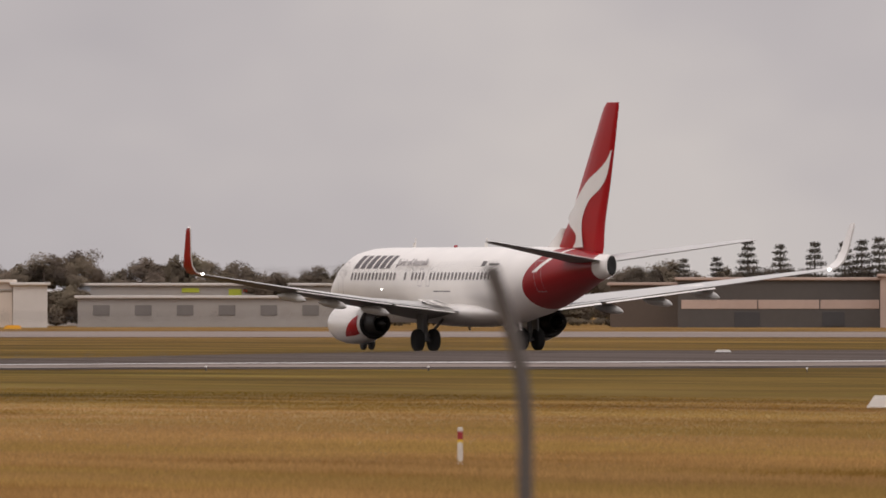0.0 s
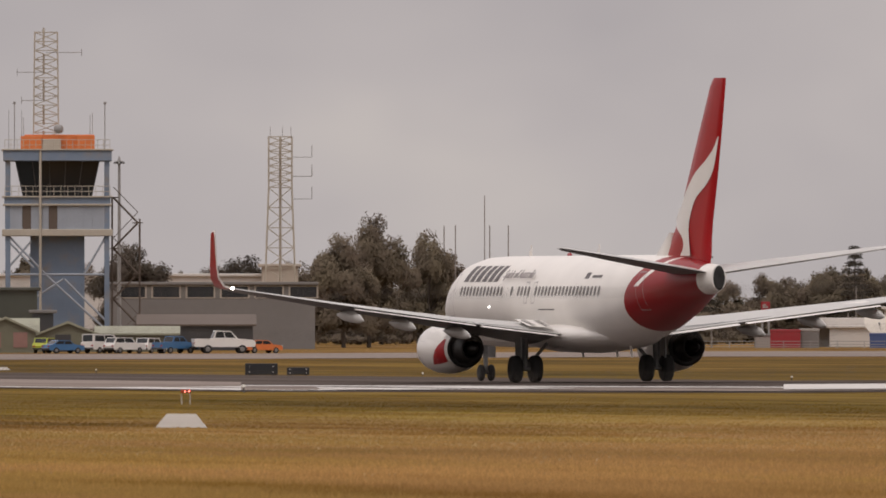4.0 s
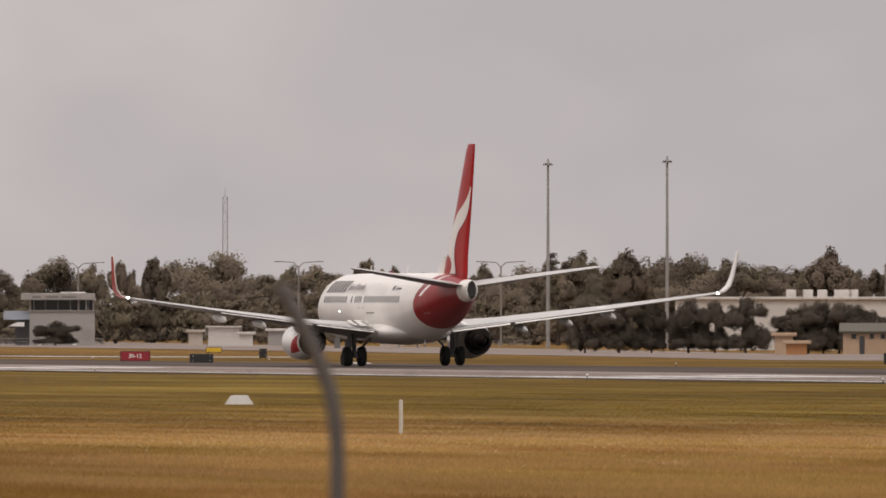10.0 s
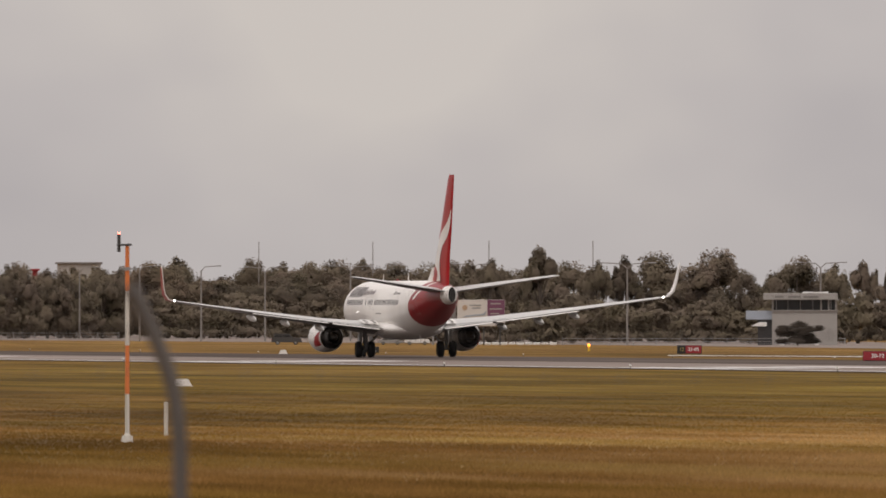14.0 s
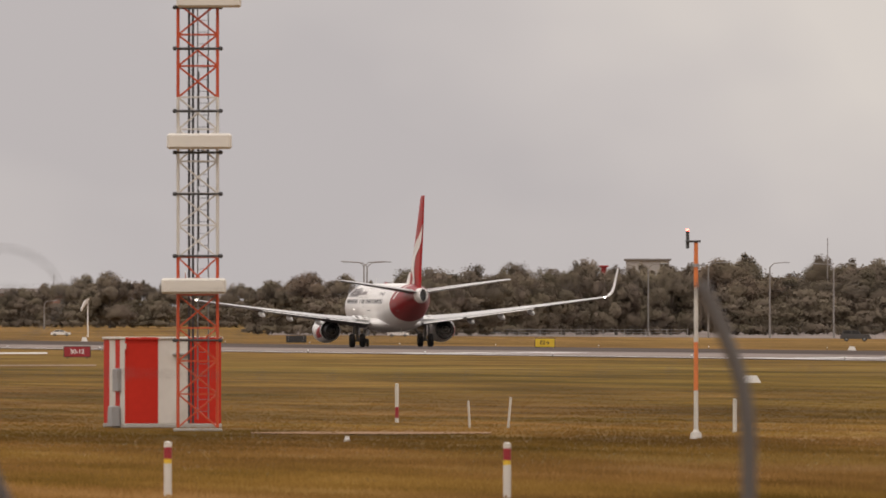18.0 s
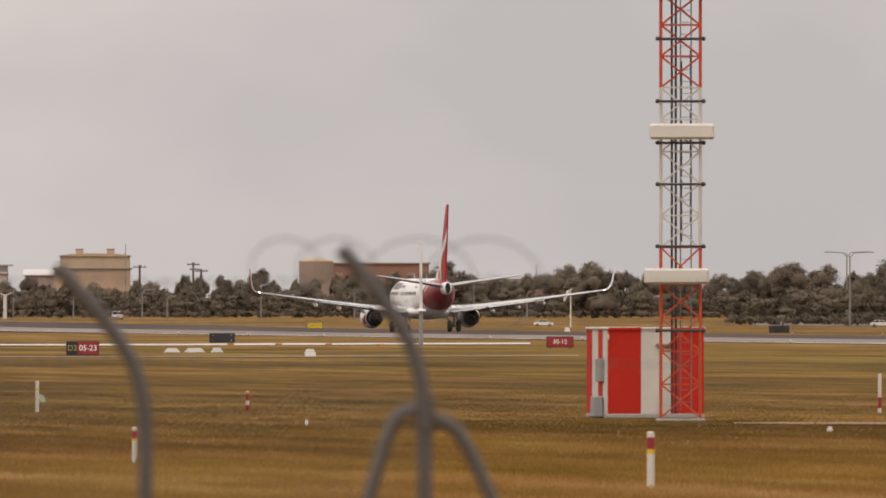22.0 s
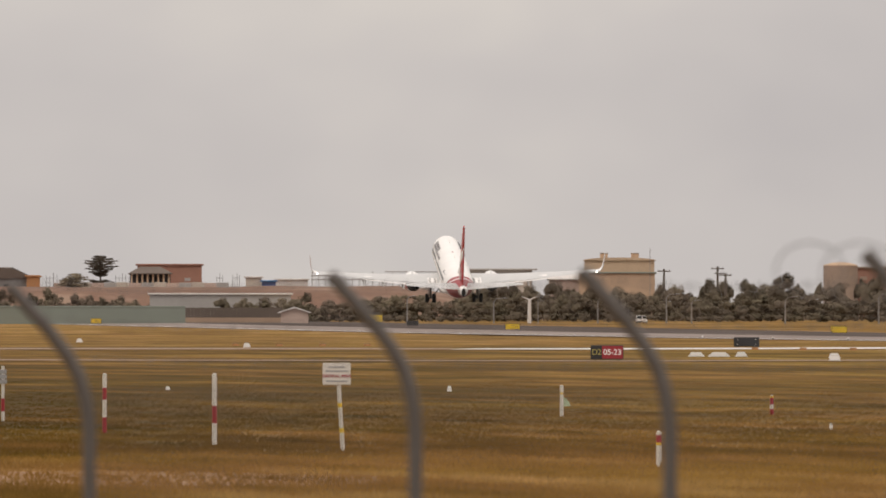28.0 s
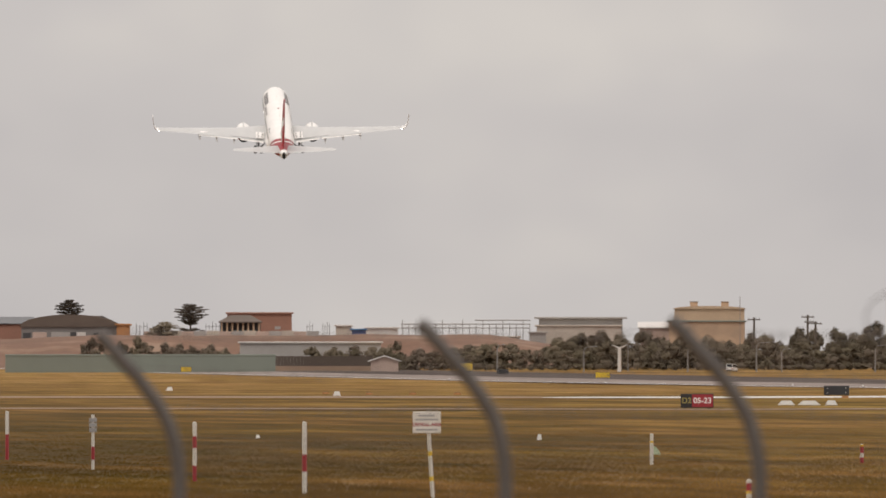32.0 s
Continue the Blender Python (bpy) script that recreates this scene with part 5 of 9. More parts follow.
def tree_kind(seed, count, spread, low, leaf, clumps=15, per=290, size=0.0105):
    """A broad crown: heads set with many small leaf clumps, gaps between them, limbs that reach into them."""
    g = np.random.default_rng(seed)
    heads = heads_of(g, count, spread, low)
    s = Shape()
    pts, nrm = [], []
    for hc, hr in heads:
        hc, hr = np.array(hc), np.array(hr)
        for j in range(clumps):
            d = g.normal(size=3)
            d[2] = abs(d[2]) * 0.9 - 0.45
            d /= np.linalg.norm(d)
            c = hc + d * hr * (0.45 + 0.42 * g.random())
            r = hr * (0.30 + 0.24 * g.random()) * np.array((1.1, 1.1, 0.95))
            q = g.normal(size=(per, 3))
            q /= np.linalg.norm(q, axis=1)[:, None]
            p = c + q * r * (0.55 + 0.62 * g.random((per, 1)) ** 1.5)
            keep = np.ones(per, bool)
            for oc, orr in heads:
                keep &= np.linalg.norm((p - np.array(oc)) / np.array(orr), axis=1) > 0.36
            pts.append(p[keep])
            nrm.append((q * 0.45 + d * 0.55)[keep])
    q, nv = np.concatenate(pts), np.concatenate(nrm)
    spray(s, q, nv + g.normal(size=q.shape) * 0.4, size)
    crown = s.mesh("crown", leaf)
    # leaves shade softly with the forms of clump and head
    soft = np.repeat(nv + g.normal(size=q.shape) * 0.12, 4, axis=0) + np.array((0, 0, 0.42))
    crown.polygons.foreach_set("use_smooth", [True] * len(crown.polygons))
    crown.normals_split_custom_set_from_vertices((soft / np.linalg.norm(soft, axis=1)[:, None]).tolist())
    t = Shape()
    t.tube((0, 0, 0), (0.01, 0, 0.35), 0.028, 0.02, 7)
    t.tube((0.01, 0, 0.35), (0.0, 0.01, 0.75), 0.02, 0.008, 6)
    for c, r in heads[1:]:
        t.tube((0.005, 0, 0.12 + 0.35 * c[2]), c, 0.011, 0.004, 5, None, False)
    return t.mesh("trunk", BARK), crown


def conifer_kind(seed):
    """A tiered pine: whorls of level limbs with gaps between."""
    g = np.random.default_rng(seed)
    cs, rs = [], []
    t = Shape()
    t.tube((0, 0, 0), (0, 0, 1.0), 0.022, 0.004, 7)
    for k in range(11):
        z = 0.2 + 0.075 * k
        w = 0.22 * (1 - (z - 0.15) / 0.95) + 0.02
        for j in range(6):
            a = 2 * pi * j / 6 + g.random()
            t.tube((0, 0, z), (w * cos(a), w * sin(a), z + 0.02), 0.006, 0.002, 4, None, False)
            cs.append((w * 0.7 * cos(a), w * 0.7 * sin(a), z + 0.015))
            rs.append((w * 0.5 + 0.014, w * 0.5 + 0.014, 0.034))
    s = Shape()
    leaves(s, cs, rs, 6500, 0.010)
    return t.mesh("trunk", BARK), s.mesh("crown", LEAF_PINE)


def layered_kind(seed):
    """An old flat-topped pine with separate layers."""
    g = np.random.default_rng(seed)
    cs, rs = [], []
    t = Shape()
    t.tube((0, 0, 0), (0, 0, 0.95), 0.035, 0.012, 7)
    for z, w in ((0.10, 0.42), (0.18, 0.34), (0.38, 0.22), (0.47, 0.30), (0.56, 0.38), (0.65, 0.46), (0.74, 0.50), (0.83, 0.46), (0.90, 0.34), (0.96, 0.16)):
        for j in range(11):
            a = 2 * pi * j / 11 + g.random() * 0.6
            ww = w * (0.55 + 0.6 * g.random())
            e = (ww * cos(a), ww * sin(a), z + 0.01 + 0.05 * g.random())
            t.tube((0, 0, z - 0.05), e, 0.012, 0.004, 4, None, False)
            for q in (0.55, 0.8, 1.0):
                cs.append((e[0] * q, e[1] * q, z - 0.03 + (e[2] - z + 0.03) * q))
                rs.append((0.075, 0.075, 0.018 + 0.016 * g.random()))
    s = Shape()
    leaves(s, cs, rs, 9000, 0.013)
    return t.mesh("trunk", BARK), s.mesh("crown", LEAF_DARK)


ROUND = [tree_kind(11, 8, 0.40, 0.06, LEAF), tree_kind(12, 9, 0.46, 0.05, LEAF), tree_kind(13, 6, 0.30, 0.06, LEAF), tree_kind(14, 9, 0.50, 0.08, LEAF), tree_kind(16, 8, 0.42, 0.04, LEAF), tree_kind(17, 6, 0.27, 0.08, LEAF)]
TALL = [tree_kind(18, 5, 0.20, 0.10, LEAF), tree_kind(19, 6, 0.23, 0.06, LEAF)]
RUST = [tree_kind(21, 8, 0.5, 0.06, LEAF_RUST), tree_kind(22, 8, 0.55, 0.05, LEAF_RUST)]
BUSH = [tree_kind(31, 5, 0.75, 0.0, LEAF, 9, 48, 0.034), tree_kind(32, 6, 0.95, 0.0, LEAF, 9, 48, 0.034)]
DARK = [tree_kind(41, 9, 0.5, 0.0, LEAF_DARK), tree_kind(42, 10, 0.56, 0.02, LEAF_DARK)]
PINE = [conifer_kind(51), conifer_kind(52)]
LAYER = [layered_kind(61)]


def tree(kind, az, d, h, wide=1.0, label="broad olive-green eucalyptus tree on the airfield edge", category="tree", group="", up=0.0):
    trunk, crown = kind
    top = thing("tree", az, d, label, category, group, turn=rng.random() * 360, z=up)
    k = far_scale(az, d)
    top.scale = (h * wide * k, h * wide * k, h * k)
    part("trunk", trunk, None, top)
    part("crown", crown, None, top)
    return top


def tree_line(a0, a1, d, h0, h1, step, kinds, wide=1.2, label="olive-brown eucalyptus in a long tree belt", deep=120.0):
    az = a0
    while az < a1:
        u = (az - a0) / (a1 - a0)
        h = (h0 + (h1 - h0) * u) * (0.82 + 0.32 * rng.random() ** 1.3)
        tree(kinds[int(rng.random() * len(kinds))], az, d + deep * (rng.random() - 0.3), h, wide * (0.85 + 0.4 * rng.random()), label, "tree", "tree belt")
        az += step * (0.7 + 0.6 * rng.random())


def undergrowth(name, label, rows):
    """Shrubs too many to count, along the feet of the belts, as one mesh."""
    vs, ns, fs, k = [], [], [], 0
    for a0, a1, d, h0, h1, step, wide in rows:
        az = a0
        while az < a1:
            me = BUSH[int(rng.random() * 2)][1]
            n = len(me.vertices)
            co = np.empty(n * 3)
            me.vertices.foreach_get("co", co)
            co = co.reshape(-1, 3)
            cn = np.empty(len(me.loops) * 3)
            me.corner_normals.foreach_get("vector", cn)
            li = np.empty(len(me.loops), dtype=np.int32)
            me.loops.foreach_get("vertex_index", li)
            vn = np.zeros((n, 3))
            vn[li] = cn.reshape(-1, 3)
            h = (h0 + (h1 - h0) * (az - a0) / (a1 - a0)) * (0.8 + 0.4 * rng.random())
            w = wide * (0.85 + 0.4 * rng.random())
            t = rng.random() * 2 * pi
            dd = d + 60 * (rng.random() - 0.3)
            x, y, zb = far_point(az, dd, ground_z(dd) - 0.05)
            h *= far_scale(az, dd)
            p = np.column_stack([(co[:, 0] * cos(t) - co[:, 1] * sin(t)) * h * w + x, (co[:, 0] * sin(t) + co[:, 1] * cos(t)) * h * w + y, co[:, 2] * h + zb])
            vs.append(p)
            ns.append(np.column_stack([vn[:, 0] * cos(t) - vn[:, 1] * sin(t), vn[:, 0] * sin(t) + vn[:, 1] * cos(t), vn[:, 2]]))
            fs += [[i + k for i in q.vertices] for q in me.polygons]
            k += n
            az += step * (0.7 + 0.6 * rng.random())
    me = bpy.data.meshes.new(name)
    me.from_pydata(np.concatenate(vs).tolist(), [], fs)
    me.materials.append(LEAF_SCRUB)
    me.polygons.foreach_set("use_smooth", [True] * len(fs))
    me.normals_split_custom_set_from_vertices(np.concatenate(ns).tolist())
    tagged(new(name, me), label, "shrubs", kind="stuff")


# belts, by bearing: tall trees, with lower growth in front that closes the gaps
tree_line(17.3, 22.6, 1980, 7.6, 5.2, 0.09, ROUND, 1.25)
tree_line(16.2, 17.4, 2000, 8.6, 7.8, 0.10, ROUND, 1.25)
tree_line(15.2, 16.4, 2020, 6.6, 7.4, 0.08, ROUND, 1.25)
tree_line(12.4, 15.2, 2080, 9.2, 9.2, 0.08, ROUND + TALL, 1.2)
tree_line(10.0, 13.4, 2200, 9.4, 9.6, 0.08, ROUND + TALL, 1.25)
tree_line(7.9, 10.1, 2450, 7.0, 9.6, 0.09, ROUND + RUST[:1], 1.3)
tree_line(6.25, 8.0, 2950, 6.9, 7.5, 0.055, ROUND, 1.0)
tree_line(5.55, 6.3, 3000, 6.0, 5.8, 0.065, ROUND, 1.05)
tree_line(12.9, 15.6, 2260, 8.6, 8.2, 0.085, ROUND, 1.3)
tree_line(8.4, 10.4, 2620, 8.4, 10.6, 0.085, ROUND, 1.3)
undergrowth("undergrowth", "olive scrub along the feet of the tree belts", [
    (17.3, 22.6, 1940, 3.2, 3.0, 0.11, 0.9), (12.4, 15.2, 2040, 4.6, 4.6, 0.10, 0.9), (10.0, 13.4, 2150, 5.2, 5.6, 0.085, 0.95),
    (7.9, 10.1, 2380, 4.8, 5.8, 0.075, 0.95), (6.2, 8.0, 2880, 3.6, 4.4, 0.075, 0.9), (4.9, 5.3, 2900, 2.9, 3.6, 0.045, 0.75), (5.3, 6.3, 2900, 3.9, 4.5, 0.05, 0.75), (15.3, 17.4, 1960, 4.3, 4.2, 0.085, 0.9)])


# ------------------------------------------------------------------ buildings beyond the runway
TAN = mat("tan_plaster_wall", (0.47, 0.33, 0.22), 0.85, vary=0.15, scale=0.25, fine=0.2)
ORANGE_BRICK = mat("orange_brick_wall", (0.42, 0.20, 0.082), 0.85, vary=0.16, scale=0.4, fine=0.3)
BRICK = mat("red_brick_wall", (0.30, 0.155, 0.11), 0.85, vary=0.16, scale=0.4, fine=0.3)
OLIVE_WALL = mat("olive_green_cladding", (0.17, 0.165, 0.115), 0.7, vary=0.12, scale=0.3)
GREEN_DARK = mat("dark_green_cladding", (0.075, 0.078, 0.062), 0.7, vary=0.12, scale=0.3)
OLIVE_ROOF = mat("olive_roof_sheet", (0.072, 0.061, 0.036), 0.6, vary=0.15, scale=0.4, stretch=(4, 1, 1))
GREEN_ROOF = mat("pale_green_roof_sheet", (0.30, 0.30, 0.22), 0.6, vary=0.12, scale=0.4, stretch=(4, 1, 1))
WHITE_WALL = mat("white_factory_wall", (0.62, 0.58, 0.54), 0.8, vary=0.1, scale=0.15, dirt=(0.48, 0.43, 0.38))
BEIGE_WALL = mat("beige_wall", (0.50, 0.43, 0.36), 0.8, vary=0.12, scale=0.2, dirt=(0.38, 0.32, 0.27))
DULL_TAN = mat("dull_tan_plaster", (0.33, 0.245, 0.185), 0.85, vary=0.15, scale=0.2, fine=0.2)
TERMINAL_GREY = mat("dark_terminal_cladding", (0.085, 0.075, 0.068), 0.6, vary=0.15, scale=0.2)
CREAM_WALL = mat("cream_sheet_wall", (0.66, 0.58, 0.50), 0.7, vary=0.1, scale=0.2, fine=0.15)
GREY_WALL = mat("grey_wall", (0.20, 0.185, 0.175), 0.8, vary=0.12, scale=0.2)
PALE_GREY_WALL = mat("pale_grey_wall", (0.36, 0.335, 0.31), 0.8, vary=0.12, scale=0.2)
DARK_WALL = mat("dark_glazed_wall", (0.055, 0.053, 0.055), 0.35, vary=0.15, scale=0.2)
BROWN_ROOF = mat("brown_roof_sheet", (0.115, 0.085, 0.066), 0.7, vary=0.12, scale=0.3)
BLUE_STEEL = mat("weathered_blue_steel", (0.19, 0.245, 0.33), 0.55, vary=0.14, scale=0.6, dirt=(0.24, 0.235, 0.235))
BLUE_PALE = mat("pale_blue_panel", (0.34, 0.37, 0.42), 0.6, vary=0.12, scale=0.6)
TOWER_CREAM = mat("cream_steel", (0.46, 0.41, 0.34), 0.6, vary=0.14, scale=0.6)
PALE_GREEN = mat("pale_green_wall", (0.205, 0.222, 0.185), 0.8, vary=0.1, scale=0.05)
PINK_WALL = mat("pinkish_plaster", (0.48, 0.36, 0.30), 0.85, vary=0.1, scale=0.3)
EARTH = mat("red_brown_earth", (0.165, 0.085, 0.050), 0.95, vary=0.45, scale=0.09, fine=0.4, dirt=(0.25, 0.165, 0.11))
SAND = mat("sandy_bank", (0.36, 0.25, 0.175), 0.95, vary=0.25, scale=0.05, fine=0.3)
BLIND = mat("dusty_pink_blind", (0.30, 0.17, 0.145), 0.8, vary=0.1, scale=2)
PURPLE = mat("purple_print", (0.17, 0.06, 0.11), 0.6, vary=0.1, scale=2)


def building(az, d, w, h, depth, wall, label, roof="flat", roof_mat=None, rise=1.2, windows=(), doors=(), pane=GLASS_DARK, turn=0.0, over=0.3, name="building", category="building", columns=0, thick=0.28):
    """A building with its viewer-side wall at the given place; windows and doors: x, z of the middle, width, height on that wall."""
    top = thing(name, az, d, label, category, "", turn)
    rm = roof_mat or GREY_WALL
    t = 0.25
    if columns:
        for k in range(columns):
            x = -w / 2 + 0.3 + (w - 0.6) * k / (columns - 1)
            for y in (0.3, depth - 0.3):
                s = Shape()
                s.box((x, y, h / 2), (0.3, 0.3, h), bevel=0.03)
                part("column", s, wall, top)
        s = Shape()
        s.box((0, depth - 0.1, h / 2), (w, 0.2, h))
        part("rear_wall", s, PALE_GREY_WALL if wall is WHITE_WALL else DARK_WALL, top)
    else:
        for c, size in (((0, t / 2, h / 2), (w, t, h)), ((0, depth - t / 2, h / 2), (w, t, h)), ((-w / 2 + t / 2, depth / 2, h / 2), (t, depth - 2 * t, h)), ((w / 2 - t / 2, depth / 2, h / 2), (t, depth - 2 * t, h))):
            s = Shape()
            s.box(c, size)
            part("wall", s, wall, top)
    s = Shape()
    a, b = w / 2 + over, depth + over
    if roof == "flat":
        s.box((0, depth / 2, h - 0.02 + thick / 2), (2 * a, depth + 2 * over, thick), bevel=0.05)
    elif roof == "ridge":  # ridge along the front
        s.add([(-a, -over, h), (a, -over, h), (a, b, h), (-a, b, h), (-a, depth / 2, h + rise), (a, depth / 2, h + rise), (-a, -over, h - 0.15), (a, -over, h - 0.15)],
              [(0, 1, 5, 4), (1, 2, 5), (2, 3, 4, 5), (3, 0, 4), (6, 7, 1, 0), (3, 2, 1, 0)])
    elif roof == "gable":  # gable towards the viewer
        s.add([(-a, -over, h), (a, -over, h), (0, -over, h + rise), (-a, b, h), (a, b, h), (0, b, h + rise), (-a, -over, h - 0.15), (a, -over, h - 0.15), (0, -over, h + rise - 0.2)],
              [(0, 2, 5, 3), (1, 4, 5, 2), (0, 6, 8, 2), (2, 8, 7, 1)])
        g = Shape()
        g.prism([(-w / 2, h), (w / 2, h), (0, h + rise - 0.08)], 0.0, 0.2)
        part("gable_wall", g, wall, top)
    elif roof == "hip":
        s.add([(-a, -over, h), (a, -over, h), (a, b, h), (-a, b, h), (-a + depth / 2, depth / 2, h + rise), (a - depth / 2, depth / 2, h + rise), (-a, -over, h - 0.18), (a, -over, h - 0.18)],
              [(0, 1, 5, 4), (1, 2, 5), (2, 3, 4, 5), (3, 0, 4), (6, 7, 1, 0), (3, 2, 1, 0)])
    elif roof == "slope":
        s.add([(-a, -over, h), (a, -over, h), (a, b, h + rise), (-a, b, h + rise), (-a, -over, h - 0.15), (a, -over, h - 0.15), (-a, b, h), (a, b, h)], [(0, 1, 2, 3), (4, 5, 1, 0), (4, 0, 3, 6), (5, 7, 2, 1), (6, 7, 5, 4)])
    elif roof == "arch":
        n = 10
        arc = [(-a * cos(pi * i / n), h + rise * sin(pi * i / n)) for i in range(n + 1)]
        s.prism(arc, -over, b)
    part("roof", s, rm, top)
    for x, z, ww, hh in windows:
        s = Shape()
        s.box((x, -0.01, z), (ww, 0.06, hh))
        fr = part("window", s, TOWER_CREAM if pane is GLASS_DARK else pane, top)
        s = Shape()
        s.box((x, -0.045, z), (ww * 0.88, 0.02, hh * 0.84))
        part("pane", s, pane, fr)
    for x, z, ww, hh, m in doors:
        s = Shape()
        s.box((x, -0.02, z), (ww, 0.08, hh), bevel=0.02)
        part("door", s, m, top)
    return top


# fire station and works yard
def yard():
    d = 1560
    building(14.422, 1560, 14.56, 3.34, 7, OLIVE_WALL, "open olive carport of the fire station with trucks inside", "flat", OLIVE_ROOF, columns=7, name="carport")
    for x in (-2.6, 1.2):
        v = thing("roof_vent", 14.422 + degrees(x / 1560), 1563, "white round-topped vent on the carport roof", "vent", "roof vents", z=3.6)
        s = Shape()
        s.box((0, 0, 0.22), (0.9, 0.8, 0.44), bevel=0.1)
        part("housing", s, WHITE_WALL, v)
    building(14.852, 1560, 9.32, 1.66, 8, OLIVE_WALL, "olive clad site building with pink blinds", "ridge", GREEN_ROOF, 1.08,
             [(1.21, 1.01, 1.34, 1.21), (3.43, 1.01, 1.12, 1.21)], [(*(-3.65, 0.62, 0.36, 1.24), SIGNRED), (*(-2.49, 0.62, 0.36, 1.24), SIGNRED), (*(-0.83, 0.52, 0.40, 1.48), DARK_WALL)], BLIND)
    building(14.934, 1556, 4.83, 1.62, 3, OLIVE_WALL, "olive gabled wing of the site building", "gable", GREEN_ROOF, 1.25, [(-1.03, 1.01, 1.34, 1.21), (1.18, 1.01, 1.12, 1.21)], pane=BLIND)
    building(14.700, 1640, 7.54, 3.85, 10, GREEN_DARK, "low green works shed", "flat", GREEN_ROOF)
    building(14.917, 1650, 6.30, 5.04, 14, GREEN_DARK, "dark green windowless works hall", "flat", GREEN_DARK)
    building(15.043, 1600, 1.70, 3.14, 6, DARK_WALL, "small dark plant room in the yard", "flat", GREY_WALL)
    building(15.115, 1590, 4.93, 1.40, 8, OLIVE_WALL, "olive gabled hut with a dark doorway", "gable", GREEN_ROOF, 1.10, doors=[(*(-0.37, 0.61, 1.28, 1.60), DARK_WALL)])
    building(15.318, 1600, 6.39, 1.49, 8, OLIVE_WALL, "low olive shed with a pale green roof", "ridge", GREEN_ROOF, 0.60)
    building(15.535, 1720, 18.03, 5.62, 14, GREY_WALL, "long dark grey office building", "flat", GREY_WALL, windows=[(x, 5.0, 2.6, 1.1) for x in range(-7, 9, 3)])
    building(15.490, 1660, 9.54, 2.19, 6, DARK_WALL, "low terminal front under a brown awning roof", "slope", BROWN_ROOF, 0.86)
    building(15.297, 1800, 30.76, 6.52, 20, WHITE_WALL, "long white flat-roofed factory", "flat", WHITE_WALL)
    building(15.733, 1790, 3.34, 7.38, 10, BEIGE_WALL, "beige roof plant room", "flat", BEIGE_WALL)
    # orange brick station
    building(13.514, 1560, 6.63, 1.84, 8, TAN, "small tan brick wing with an olive roof", "ridge", OLIVE_ROOF, 0.67, [(-2.46, 1.44, 0.45, 0.45), (-1.03, 1.44, 0.36, 0.45), (-0.16, 1.44, 0.40, 0.45)], [(*(-1.81, 0.66, 0.40, 1.57), DARK_WALL)])
    station()
    building(14.062, 1579, 4.59, 3.80, 4, ORANGE_BRICK, "raised orange brick block", "flat", OLIVE_ROOF)
    watch_room()
    building(13.813, 1600, 8.96, 3.79, 6, GREY_WALL, "grey plant deck with rails", "flat", GREY_WALL)
    building(13.385, 1760, 29.57, 4.53, 25, WHITE_WALL, "long white warehouse with roof vents", "flat", WHITE_WALL)
    building(14.232, 1800, 23.01, 4.25, 25, WHITE_WALL, "low white warehouse behind the station", "flat", WHITE_WALL)
    for x in (5, 35, 60, 90, 105, 115, 195, 210, 232):
        v = thing("roof_vent", AZ6(x), 1765, "white box vent on the warehouse roof", "vent", "roof vents", z=4.53 + 0.2)
        s = Shape()
        s.box((0, 1, 0.35), (0.9, 1.2, 0.7), bevel=0.05)
        part("housing", s, WHITE_WALL, v)
    building(13.220, 1540, 1.42, 1.49, 2, TAN, "small tan switch hut", "flat", TAN)
    building(13.257, 1535, 1.63, 0.88, 2, ORANGE_BRICK, "low orange brick bin store", "flat", TAN)
    # sheds by the far trees
    building(11.589, 2000, 3.16, 2.07, 6, WHITE_WALL, "white shed with a curved roof", "slope", WHITE_WALL, -0.9)
    building(11.507, 2000, 1.44, 1.43, 3, BEIGE_WALL, "small beige hut by the trees", "flat", BEIGE_WALL)
    building(11.654, 1990, 1.37, 1.21, 3, WHITE_WALL, "low white tank shed", "flat", WHITE_WALL)
    building(11.751, 2010, 2.31, 1.54, 4, PALE_GREY_WALL, "grey and white site cabin", "flat", WHITE_WALL)
    building(12.079, 2000, 2.36, 1.72, 3, BEIGE_WALL, "beige equipment cabin with a small louvre", "flat", BEIGE_WALL, windows=[(0.43, 1.21, 0.40, 0.34)])
    lookout()
    # beyond the belt
    building(9.005, 2900, 6.41, 9.91, 12, PALE_GREY_WALL, "white concrete block rising over the trees", "flat", GREY_WALL, windows=[(-2.2, 6.5, 1.4, 1.2), (0.0, 6.5, 1.4, 1.2), (2.2, 6.5, 1.4, 1.2)])
    building(8.383, 2900, 6.00, 7.41, 12, DULL_TAN, "tan flat building behind the trees", "flat", DULL_TAN)
    building(8.877, 2850, 0.82, 8.85, 2, SIGNRED, "dull red advertising pylon over the trees", "flat", SIGNRED)


